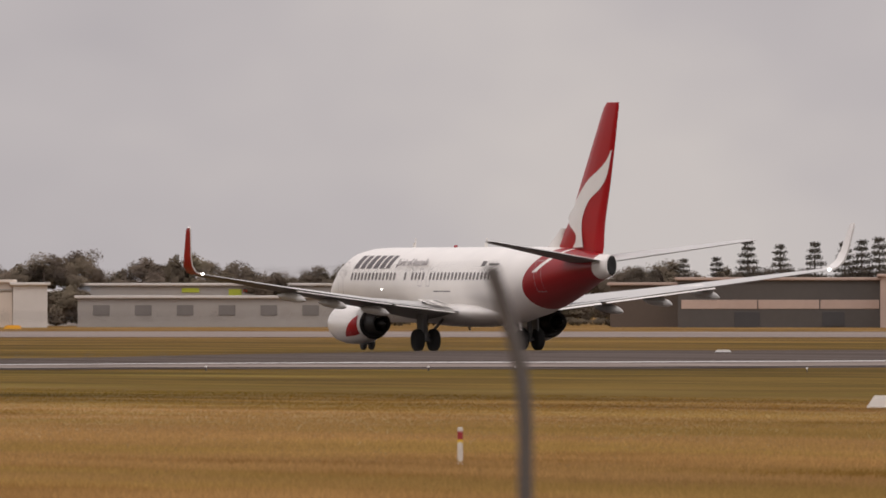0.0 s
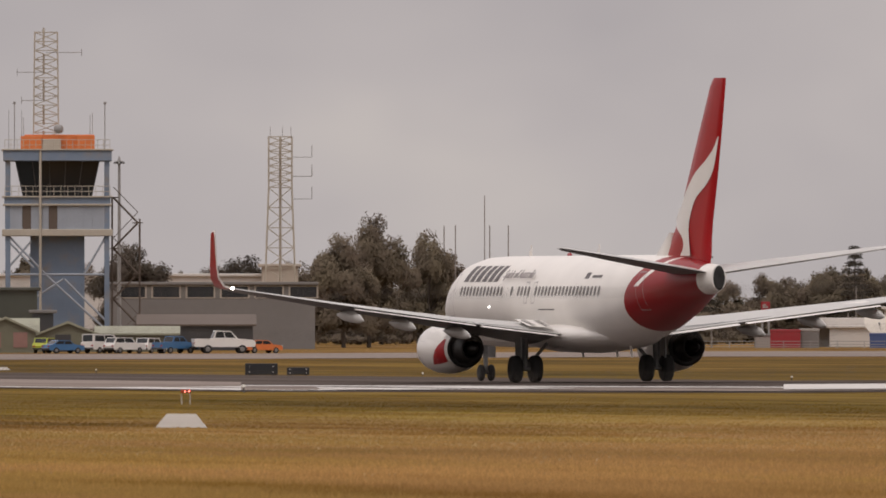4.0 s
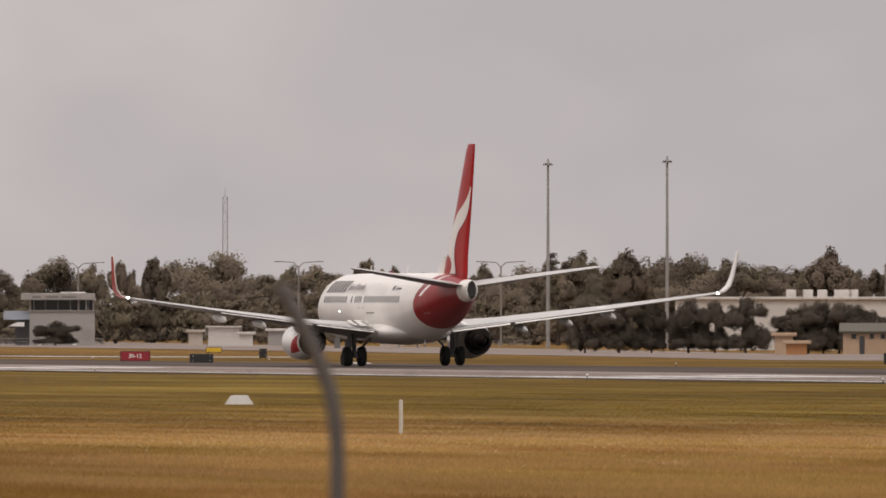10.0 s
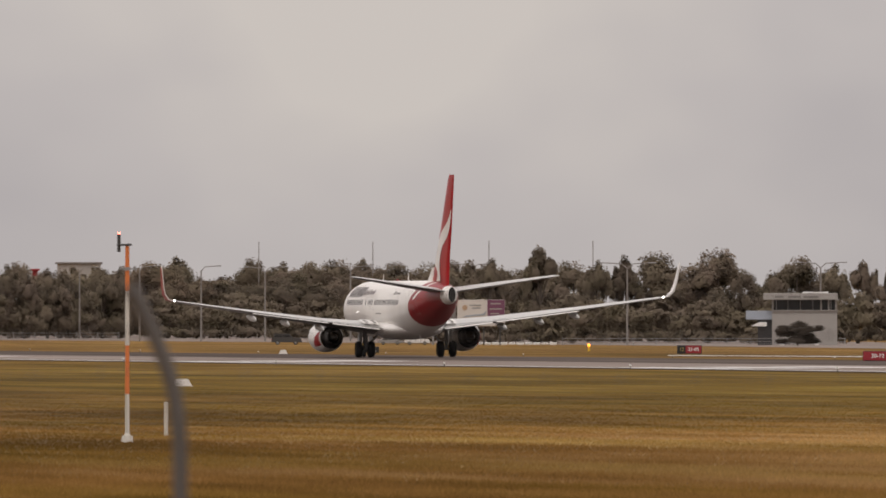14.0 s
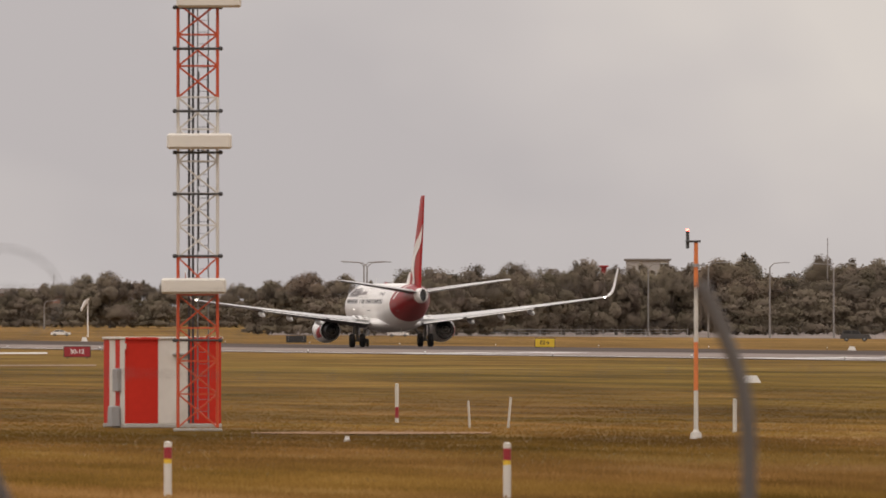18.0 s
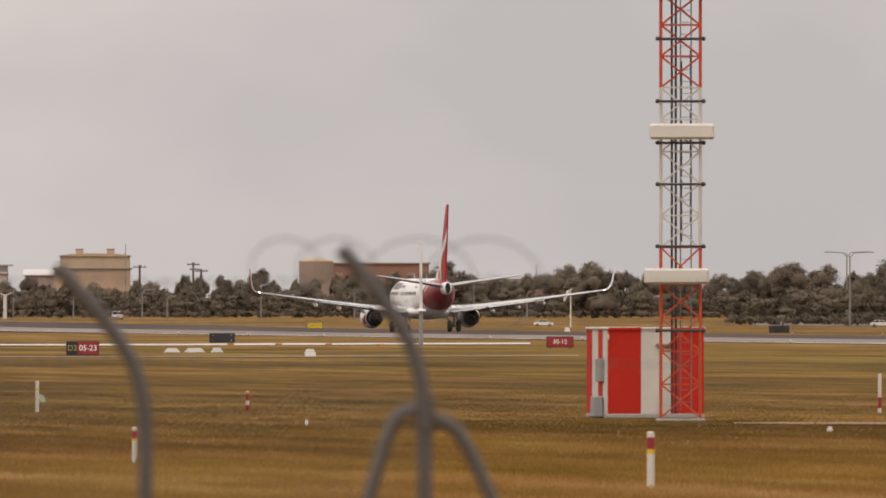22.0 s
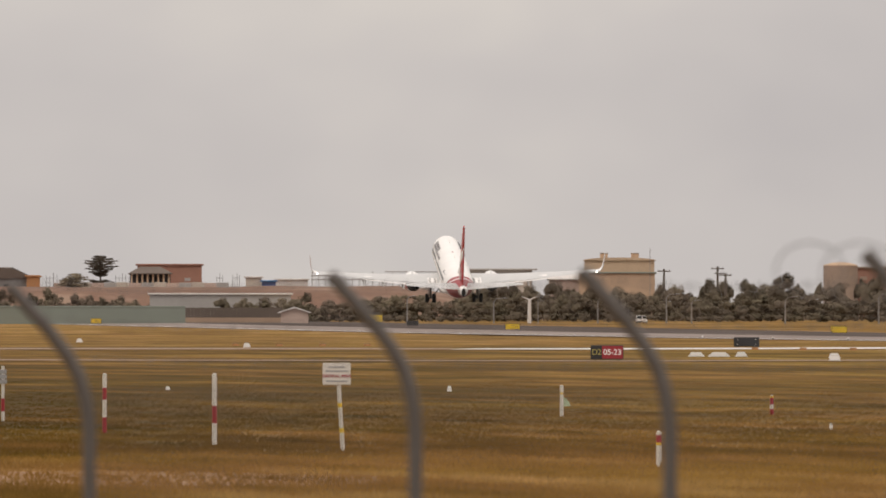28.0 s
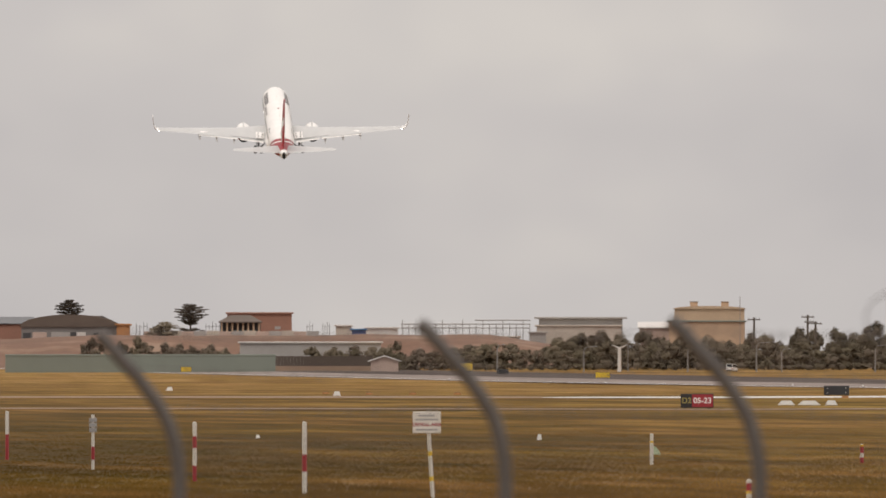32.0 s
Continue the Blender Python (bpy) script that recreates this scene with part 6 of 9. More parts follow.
def station():
    """Orange brick station seen on a corner: gabled end wall and long side under a shallow olive roof."""
    top = thing("station_building", 13.668, 1565, "orange brick station building with a shallow olive gable roof", "building", turn=-40)
    w, depth, h, rise = 13.4, 17.9, 1.9, 1.16
    for y in (0.0, depth - 0.25):
        s = Shape()
        s.prism([(-w / 2, 0), (w / 2, 0), (w / 2, h), (0, h + rise), (-w / 2, h)], y, y + 0.25)
        part("gable_wall", s, ORANGE_BRICK, top, "orange brick gable wall")
    for x in (-w / 2 + 0.125, w / 2 - 0.125):
        s = Shape()
        s.box((x, depth / 2, h / 2), (0.25, depth - 0.5, h))
        part("side_wall", s, ORANGE_BRICK, top)
    for sg in (-1, 1):
        s = Shape()
        e, q = w / 2 + 0.4, 0.4 * rise / (w / 2)
        s.prism([(0, h + rise + 0.02), (sg * e, h - q + 0.02), (sg * e, h - q + 0.14), (0, h + rise + 0.16)][::sg], -0.4, depth + 0.4)
        part("roof_slope", s, OLIVE_ROOF, top, "olive sheet roof slope")
    s = Shape()
    s.prism([(-w / 2 - 0.4, h - 0.12), (0, h + rise), (w / 2 + 0.4, h - 0.12), (w / 2 + 0.4, h + 0.05), (0, h + rise + 0.17), (-w / 2 - 0.4, h + 0.05)], -0.46, -0.41)
    part("bargeboard", s, TOWER_CREAM, top, "pale bargeboard")
    for x, z, ww, hh, m in ((0.95, 1.80, 1.55, 0.56, GLASS_DARK), (3.2, 1.82, 0.9, 0.5, GLASS_DARK), (0.95, 1.14, 1.55, 0.62, WHITE)):
        s = Shape()
        s.box((x, -0.02, z), (ww + 0.12, 0.06, hh + 0.1))
        fr = part("window", s, TOWER_CREAM, top)
        s = Shape()
        s.box((x, -0.06, z), (ww, 0.03, hh))
        part("pane", s, m, fr)
    for x in (1.0, 2.0, 2.6):
        s = Shape()
        s.box((x, -0.35, 0.42), (0.55, 0.4, 0.84), bevel=0.03)
        ac = part("cooling_unit", s, PALE_GREY_WALL, top, "grey outdoor cooling unit")
        s = Shape()
        s.tube((x, -0.555, 0.45), (x, -0.575, 0.45), 0.2, 0.2, 12)
        part("fan_grille", s, DARKGREY, ac)
    for y, ww, z, hh, m in ((6.0, 1.5, 0.82, 1.62, PALE_GREY_WALL), (9.0, 0.8, 0.95, 1.4, WHITE), (9.9, 0.8, 0.82, 1.62, PALE_GREY_WALL), (12.6, 0.8, 0.95, 1.4, WHITE), (13.5, 0.8, 0.82, 1.62, PALE_GREY_WALL)):
        s = Shape()
        s.box((w / 2 + 0.03, y, z), (0.08, ww, hh), bevel=0.015)
        part("door", s, m, top, "white louvred door" if m is WHITE else "grey door")
    for y in (11.2, 15.4):
        s = Shape()
        s.box((w / 2 + 0.25, y, 0.5), (0.4, 0.7, 0.5), bevel=0.03)
        part("cooling_unit", s, PALE_GREY_WALL, top)


def watch_room():
    """A glazed watch room with outward-raked windows under a thin brown roof, on a grey base."""
    top = thing("watch_room", 14.074, 1700, "fire station watch room with raked dark glazing", "building")
    s = Shape()
    s.box((0, 3.0, 2.05), (6.4, 6.0, 4.1), bevel=0.04)
    part("base", s, GREY_WALL, top, "grey base storey")
    s = Shape()
    s.box((0, 3.0, 4.2), (7.2, 6.6, 0.2), bevel=0.03)
    part("gallery", s, PALE_GREY_WALL, top)
    x0, x1, z0, z1 = 2.35, 2.95, 4.3, 5.85
    s = Shape()
    s.add([(-x0, 0.9, z0), (x0, 0.9, z0), (x0, 5.2, z0), (-x0, 5.2, z0), (-x1, 0.3, z1), (x1, 0.3, z1), (x1, 5.8, z1), (-x1, 5.8, z1)], [(0, 1, 5, 4), (1, 2, 6, 5), (2, 3, 7, 6), (3, 0, 4, 7), (3, 2, 1, 0)])
    cab = part("raked_glazing", s, GLASS_DARK, top, "dark outward-raked windows")
    for i in range(5):
        u = -1 + i / 2
        s = Shape()
        s.tube((x0 * u, 0.87, z0), (x1 * u, 0.26, z1), 0.055, 0.055, 5)
        part("mullion", s, PALE_GREY_WALL, cab)
    s = Shape()
    s.tube((-2.6, 0.5, 5.3), (2.6, 0.5, 5.3), 0.05, 0.05, 5)
    part("transom", s, PALE_GREY_WALL, cab)
    s = Shape()
    s.box((0, 3.0, 5.95), (6.9, 7.2, 0.16), bevel=0.04)
    s.box((0, 3.0, 6.1), (5.4, 5.6, 0.18), bevel=0.06, top=0.86)
    part("roof", s, BROWN_ROOF, top, "thin brown overhanging roof")


def lookout():
    """A white two-storey operations building: solid ground floor, glazed upper floor under a deep flat roof."""
    top = thing("operations_building", 11.106, 2050, "white two-storey operations building with glazed upper floor", "building")
    for x0, x1, y0, y1 in ((-2.95, 3.83, 0.0, 0.25), (-2.95, 3.83, 6.0, 6.25), (-2.95, -2.7, 0.25, 6.0), (3.58, 3.83, 0.25, 6.0)):
        s = Shape()
        s.box(((x0 + x1) / 2, (y0 + y1) / 2, 1.8), (x1 - x0, y1 - y0, 3.6))
        part("wall", s, PALE_GREY_WALL, top, "pale rendered wall")
    s = Shape()
    s.box((0.44, 3.1, 3.64), (6.9, 6.6, 0.1))
    part("upper_floor", s, PALE_GREY_WALL, top)
    s = Shape()
    s.box((0.44, 3.6, 4.2), (6.4, 5.2, 1.06))
    glass = part("upper_glazing", s, GLASS_DARK, top, "dark upper window band")
    for x in (-2.5, -1.3, 0.0, 1.3, 3.2):
        s = Shape()
        s.box((x, 0.97, 4.2), (0.09, 0.06, 1.06))
        part("mullion", s, GREYPAINT, glass)
    for x in (-2.9, 2.15, 2.95, 3.7):
        s = Shape()
        s.box((x, 0.25, 4.22), (0.17, 0.17, 1.1))
        part("column", s, PALE_GREY_WALL, top, "slim pale column")
    s = Shape()
    s.box((0.0, 3.0, 5.10), (7.74, 7.6, 0.70), bevel=0.05)
    roof = part("roof_slab", s, PALE_GREY_WALL, top, "deep flat roof slab")
    for x, w in ((-2.2, 0.9), (-0.6, 1.3), (1.1, 1.6)):
        s = Shape()
        s.box((x, -0.81, 5.06), (w, 0.02, 0.20))
        part("fascia_bar", s, GREY_WALL, roof, "worn grey lettering bar")
    s = Shape()
    s.box((1.55, 1.2, 5.52), (2.7, 1.6, 0.14), bevel=0.03)
    part("roof_light", s, WHITE, roof, "white roof light")
    s = Shape()
    s.box((-4.3, 1.6, 3.15), (2.75, 2.6, 0.92), bevel=0.04)
    part("balcony", s, BLUE_PALE, top, "blue-grey boxed balcony")
    s = Shape()
    s.box((-3.7, 1.8, 1.35), (1.5, 2.0, 2.66))
    part("annex", s, DARK_WALL, top, "dark recessed annex below the balcony")
    s = Shape()
    s.prism([(-5.2, 2.02), (-3.5, 1.98), (-3.5, 2.42), (-4.2, 2.44)], -0.6, 0.4)
    part("awning", s, WHITE, top, "white sloping awning")
    for x, z in ((1.7, 0.35), (-1.9, 0.5)):
        s = Shape()
        s.box((x, -0.5, z / 2), (0.5, 0.4, z), bevel=0.06)
        part("planter", s, WHITE, top)


def AZ6(x):
    """Bearing of a vent on the warehouse, spaced along its front."""
    return 13.233 + x * 0.0016456


yard()


# ------------------------------------------------------------------ the old control tower
def control_tower():
    d = 1680.0
    k = d / 34818.0
    top = thing("control_tower", 15.085, d, "old blue steel control tower with an orange roof deck", "control tower")
    z = [-0.47, 9.76, 10.24, 12.32, 13.04, 13.86, 16.13, 17.05, 18.30]
    w = 8.97
    h = w / 2
    s = Shape()
    s.box((0, 4, z[1] / 2), (4.63, 4.6, z[1]))
    part("shaft", s, BLUE_STEEL, top, "blue clad shaft")
    for x in (-h + 0.25, h - 0.25):
        for y in (0.2, 8.2):
            s = Shape()
            s.box((x, y, z[7] / 2), (0.42, 0.42, z[7]), bevel=0.03)
            part("leg", s, BLUE_STEEL, top, "blue steel corner leg")
    s = Shape()
    s.tube((-1.45, -0.3, 0), (-1.45, -0.3, z[7]), 0.11, 0.11)
    part("drain_pipe", s, TOWER_CREAM, top, "cream downpipe")
    for a, b in (((-h + 0.3, 0.1, z[1]), (-0.6, 0.1, z[1] * 0.62)), ((-0.6, 0.1, z[1] * 0.62), (h - 0.4, 0.1, z[1] * 0.18)), ((h - 0.3, 0.1, z[1]), (h * 0.5, 0.1, z[1] * 0.66)), ((-h + 0.3, 0.1, z[1] * 0.66), (h - 0.3, 0.1, z[1] * 0.66)), ((0.6, 0.1, z[1] * 0.62), (h - 0.3, 0.1, z[1] * 0.25)), ((-h + 0.3, 0.1, z[1] * 0.3), (0.5, 0.1, z[1] * 0.62)), ((-h + 0.3, 0.1, z[1] * 0.95), (-h * 0.45, 0.1, z[1] * 0.72)), ((-h + 0.3, 0.1, z[1] * 0.72), (-h * 0.5, 0.1, z[1] * 0.95))):
        s = Shape()
        s.tube(a, b, 0.10, 0.10, 6)
        part("brace", s, BLUE_PALE, top, "pale blue diagonal brace")
    s = Shape()
    s.box((0, 4.2, (z[1] + z[2]) / 2 + 0.02), (w + 0.5, 9.0, z[2] - z[1] + 0.1), bevel=0.04)
    part("deck_edge", s, TOWER_CREAM, top, "cream deck edge")
    n = 12
    for i in range(n):
        x0 = -h + w * i / n
        s = Shape()
        s.box((x0 + w / n / 2, 0.1, (z[2] + z[3]) / 2), (w / n - 0.02, 0.14, z[3] - z[2]))
        part("cladding_panel", s, BROWN_ROOF if i in (2, 5) else BLUE_PALE, top, "brown shutter panel" if i in (2, 5) else "pale blue panel")
    s = Shape()
    s.box((0, 4.4, (z[2] + z[3]) / 2), (w - 0.1, 8.3, z[3] - z[2]))
    part("lower_room", s, BLUE_PALE, top)
    s = Shape()
    s.box((0, 4.2, z[3] + 0.08), (w + 0.3, 8.8, 0.18), bevel=0.03)
    part("ledge", s, TOWER_CREAM, top)
    s = Shape()
    s.box((0, 4.2, (z[3] + z[4]) / 2 + 0.1), (w + 0.1, 8.6, z[4] - z[3] - 0.1))
    part("parapet", s, BLUE_STEEL, top, "blue parapet band")
    s = Shape()
    s.box((0, 4.2, z[4] + 0.05), (w + 0.5, 9.0, 0.12))
    part("gallery_floor", s, TOWER_CREAM, top)
    for i in range(16):
        s = Shape()
        x = -h + w * i / 15
        s.tube((x, -0.2, z[4]), (x, -0.2, z[4] + 0.95), 0.025, 0.025, 5, None, False)
        part("rail_post", s, TOWER_CREAM, top)
    for q in (0.5, 0.95):
        s = Shape()
        s.tube((-h, -0.2, z[4] + q), (h, -0.2, z[4] + q), 0.03, 0.03, 5)
        part("rail", s, TOWER_CREAM, top)
    # raked glazing of the cab
    x0, x1 = 2.90, 3.57
    s = Shape()
    s.add([(-x0, 1.4, z[4]), (x0, 1.4, z[4]), (x0, 7.2, z[4]), (-x0, 7.2, z[4]), (-x1, 0.7, z[6]), (x1, 0.7, z[6]), (x1, 7.8, z[6]), (-x1, 7.8, z[6])], [(0, 1, 5, 4), (1, 2, 6, 5), (2, 3, 7, 6), (3, 0, 4, 7)])
    cab = part("cab_glazing", s, GLASS_DARK, top, "dark raked cab glazing")
    for i in range(6):
        u = -1 + 2 * i / 5
        s = Shape()
        s.tube((x0 * u, 1.37, z[4]), (x1 * u, 0.66, z[6]), 0.05, 0.05, 5)
        part("mullion", s, DARKGREY, cab)
    s = Shape()
    s.box((0, 4.2, (z[6] + z[7]) / 2), (w + 0.3, 9.0, z[7] - z[6]), bevel=0.05)
    part("roof_slab", s, BLUE_STEEL, top, "blue roof fascia")
    s = Shape()
    s.box((0, 4.2, z[7] + 0.05), (w + 0.6, 9.3, 0.12), bevel=0.02)
    part("roof_edge", s, TOWER_CREAM, top)
    hb = z[8] - z[7]
    for a, b, q in ((-65, -28, 0.9), (-26, 6, 0.7), (-58, 65, 1.0), (34, 66, 0.95)):
        s = Shape()
        s.box(((a + b) / 2 * k, 3.0 if q == 1.0 else 1.4, z[7] + hb * q / 2 + 0.1), ((b - a) * k, 2.4 if q == 1.0 else 0.9, hb * q), bevel=0.03)
        part("roof_cabinet", s, ORANGE if q != 0.7 else TOWER_CREAM, top, "orange roof cabinet")
    for i in range(18):
        s = Shape()
        x = -h + w * i / 17
        s.tube((x, -0.2, z[7]), (x, -0.2, z[7] + 0.9), 0.022, 0.022, 5, None, False)
        part("rail_post", s, TOWER_CREAM, top)
    for q in (0.45, 0.9):
        s = Shape()
        s.tube((-h, -0.2, z[7] + q), (h, -0.2, z[7] + q), 0.028, 0.028, 5)
        part("rail", s, TOWER_CREAM, top)
    for x, yt in ((-86, 192), (-63, 192), (-60, 205), (58, 200), (62, 196)):
        s = Shape()
        s.tube((x * k, 2, z[7]), (x * k, 2, EYE + (555.5 - yt) * k), 0.035, 0.02, 5)
        part("whip_aerial", s, GREYPAINT, top)
    for x in (-76, 84):
        s = Shape()
        s.tube((x * k, 0.5, z[7]), (x * k, 0.5, 21.00), 0.045, 0.04, 6)
        s.ball((x * k, 0.5, 21.10), 0.14)
        part("lamp_mast", s, GREYPAINT, top)
    s = Shape()
    s.ball((0.1, 1.0, 18.88), 0.43, sz=1.0)
    part("radome", s, GREYPAINT, top, "grey ball-shaped aerial")
    s = Shape()
    lattice(s, 2.17, 1.93, z[7], 27.18, 13, 0.065, TOWER_CREAM)
    for i in range(5):
        zz = z[7] + (27.18 - z[7]) * i / 4.6
        s.tube((-0.2, 0, zz), (-0.2, 0, zz + 1.7), 0.10, 0.10, 5, TOWER_CREAM)
    lt = part("lattice_mast", s, TOWER_CREAM, top, "cream lattice mast")
    lt.location = (-0.97, 4, 0)
    for zz, ln in ((23.75, -1.3), (21.34, -1.1), (25.44, 1.6)):
        s = Shape()
        s.tube((-0.97, 3.0, zz), (-0.97 + ln * 1.9, 3.0, zz), 0.03, 0.03, 5)
        s.tube((-0.97 + ln * 1.9, 3.0, zz - 0.3), (-0.97 + ln * 1.9, 3.0, zz + 0.3), 0.03, 0.03, 5)
        part("yagi_arm", s, GREYPAINT, top)
    # outside stair
    sx = 5.89
    zt = z[4]
    for x in (sx - 1.2, sx + 1.15):
        for y in (2.5, 5.5):
            s = Shape()
            s.tube((x, y, 0), (x, y, zt * 0.86 if x > sx else zt), 0.08, 0.08, 6)
            part("stair_post", s, BROWN_ROOF, top, "grey stair post")
    fl = 6
    for i in range(fl):
        za, zb = zt * i / fl, zt * (i + 1) / fl
        xa, xb = (sx - 1.1, sx + 1.0) if i % 2 == 0 else (sx + 1.0, sx - 1.1)
        s = Shape()
        for y in (2.6, 3.4):
            s.tube((xa, y, za), (xb, y, zb), 0.09, 0.09, 5)
            s.tube((xa, y, za + 0.9), (xb, y, zb + 0.9), 0.035, 0.035, 5)
        for j in range(9):
            u = j / 9
            s.box((xa + (xb - xa) * u, 3.0, za + (zb - za) * u), (0.24, 0.8, 0.04))
        part("stair_flight", s, BROWN_ROOF, top, "grey steel stair flight")
        s = Shape()
        s.box((xb, 3.6, zb), (0.9, 2.4, 0.08))
        part("landing", s, BROWN_ROOF, top)
    return top


control_tower()


def lattice_tower():
    d = 1760.0
    top = thing("radio_tower", 15.734, d, "cream steel lattice radio tower with side aerials", "radio tower")
    s = Shape()
    lattice(s, 3.13, 2.07, 0, 14.38, 8, 0.085, TOWER_CREAM)
    part("lower_lattice", s, TOWER_CREAM, top)
    s = Shape()
    lattice(s, 2.07, 2.07, 14.38, 18.93, 7, 0.08, TOWER_CREAM)
    s.tube((0, 0, 4), (0, 0, 18.93), 0.12, 0.12, 6, TOWER_CREAM)
    part("upper_lattice", s, TOWER_CREAM, top)
    for x in (-0.9, 0.2, 0.95):
        s = Shape()
        s.tube((x, 0, 18.93), (x, 0, 19.84), 0.03, 0.02, 5)
        part("whip_aerial", s, GREYPAINT, top)
    for y in (276, 310, 350):
        zz = EYE + (555.5 - y) * d / 34818
        s = Shape()
        s.tube((1.01, 0, zz), (2.83, 0, zz), 0.03, 0.03, 5)
        s.tube((2.83, 0, zz), (2.83, 0, zz + 1.05), 0.035, 0.035, 5)
        part("side_aerial", s, GREYPAINT, top, "thin side aerial")


lattice_tower()


LAMP_GREY = mat("dull_galvanised_lamp_post", (0.25, 0.225, 0.205), 0.7, vary=0.15, scale=1)


def flood_pole(az, d, h):
    """A thin pole with a short row of floodlights on a cross-bar."""
    top = thing("floodlight_pole", az, d, "thin grey pole with a row of floodlights", "floodlight", "floodlight poles")
    s = Shape()
    s.tube((0, 0, 0), (0, 0, h), 0.10, 0.07, 8)
    part("pole", s, LAMP_GREY, top)
    s = Shape()
    s.box((0, 0, h), (1.0, 0.1, 0.1))
    bar = part("cross_bar", s, LAMP_GREY, top)
    for x in (-0.42, -0.14, 0.14, 0.42):
        s = Shape()
        s.box((x, -0.1, h + 0.1), (0.22, 0.26, 0.26), bevel=0.03)
        part("floodlight", s, DARKGREY, bar)


def flood_mast(az, d, h):
    top = thing("floodlight_mast", az, d, "slim grey floodlight mast with a crown", "floodlight", "floodlight masts")
    s = Shape()
    s.tube((0, 0, 0), (0, 0, h), 0.20, 0.11, 10)
    part("pole", s, GREYPAINT, top)
    s = Shape()
    s.tube((0, 0, h - 0.1), (0, 0, h + 0.12), 0.42, 0.36, 10)
    s.tube((0, 0, h + 0.1), (0, 0, h + 0.55), 0.16, 0.05, 8)
    part("crown", s, GREYPAINT, top, "ring crown")
    for k in range(6):
        s = Shape()
        a = pi * k / 3
        s.box((0.36 * cos(a), 0.36 * sin(a), h - 0.02), (0.2, 0.2, 0.18), bevel=0.02)
        part("floodlight", s, DARKGREY, top)


flood_mast(14.676, 1740, 16.05)
flood_mast(12.533, 1900, 17.72)
flood_mast(12.880, 1900, 17.99)
flood_mast(15.265, 1700, 16.16)
flood_pole(17.752, 1950, 8.4)
flood_pole(17.791, 1960, 9.0)


def radio_mast(az, d, h, w, group=""):
    top = thing("radio_mast", az, d, "thin red-grey lattice radio mast above the trees", "radio mast")
    s = Shape()
    lattice(s, w, w * 0.7, 0, h, 14, 0.05, GREYPAINT)
    part("lattice", s, GREYPAINT, top)
    s = Shape()
    s.tube((0, 0, h), (0, 0, h + 1.2), 0.05, 0.02, 5)
    part("spike", s, GREYPAINT, top)


radio_mast(11.593, 2500, 17.77, 0.79)




def street_lamp(az, d, h, arm, double):
    top = thing("street_lamp", az, d, "grey double-arm street lamp" if double else "grey single-arm street lamp", "street lamp", "street lamps")
    s = Shape()
    s.tube((0, 0, 0), (0, 0, h - 0.5), 0.12, 0.08, 8)
    part("pole", s, LAMP_GREY, top)
    for sg in ((-1, 1) if double else (1,)):
        s = Shape()
        s.tube((0, 0, h - 0.6), (sg * arm * 0.25, 0, h - 0.1), 0.06, 0.05, 6)
        s.tube((sg * arm * 0.25, 0, h - 0.1), (sg * arm, 0, h), 0.05, 0.05, 6)
        a = part("arm", s, LAMP_GREY, top)
        s = Shape()
        s.box((sg * arm * 1.1, 0, h), (arm * 0.35, 0.25, 0.12), bevel=0.03)
        part("lantern", s, GREYPAINT, a)


for az, d, h, arm, dbl in ((11.807, 2030, 8.70, 2.0, True), (12.396, 2030, 8.70, 2.0, True), (10.602, 2070, 8.66, 2.4, True), (11.165, 2080, 8.74, 2.2, True),
                          (9.182, 2250, 8.64, 1.8, False), (9.361, 2250, 8.64, 1.8, False), (9.547, 2250, 8.51, 2.0, True), (9.796, 2250, 8.64, 2.0, True), (10.153, 2250, 8.90, 2.0, True),
                          (8.188, 2350, 8.85, 2.3, True), (9.007, 2350, 8.63, 1.8, False), (6.473, 2760, 3.83, 1.4, False), (5.372, 2780, 3.9, 0.9, False), (5.624, 2780, 3.6, 1.5, False), (5.927, 2780, 3.5, 0.8, False), (6.127, 2780, 4.2, 1.5, False), (6.200, 2780, 3.3, 1.0, False), (6.745, 2760, 4.15, 1.4, False), (7.008, 2760, 4.15, 1.4, False), (7.248, 2760, 4.07, 1.4, False),
                          (11.952, 1980, 4.29, 0.8, False), (17.889, 1900, 4.67, 1.0, False), (18.080, 1900, 4.78, 1.0, False), (8.179, 2400, 8.98, 2.2, True)):
    street_lamp(az, d, h, arm, dbl)


def pole(az, d, h, r=0.075, m=LAMP_GREY, label="plain grey pole beyond the airfield"):
    top = thing("pole", az, d, label, "pole", "poles")
    s = Shape()
    s.tube((0, 0, 0), (0, 0, h), r, r * 0.7, 8)
    part("shaft", s, m, top)
    s = Shape()
    s.tube((0, 0, h), (0, 0, h + 0.06), r * 1.1, r * 0.6, 8)
    part("cap", s, m, top)


for args in ((9.529, 2500, 12.03), (9.861, 2500, 12.03), (10.199, 2500, 12.17), (10.502, 2500, 12.17), (7.093, 2800, 6.06), (7.276, 3000, 8.01),
             (13.516, 1900, 7.76), (13.666, 1900, 7.98), (14.315, 1900, 7.98), (16.329, 1900, 14.47, 0.06), (16.244, 1890, 11.53), (16.211, 1895, 11.55), (16.398, 1890, 11.53), (16.344, 1890, 11.53),
             (17.117, 1785, 3.2), (16.99, 1790, 2.6), (5.753, 2790, 4.2), (17.387, 1880, 3.14), (17.411, 1880, 5.57), (12.827, 2150, 9.48), (6.079, 3300, 11.61)):
    pole(*args)


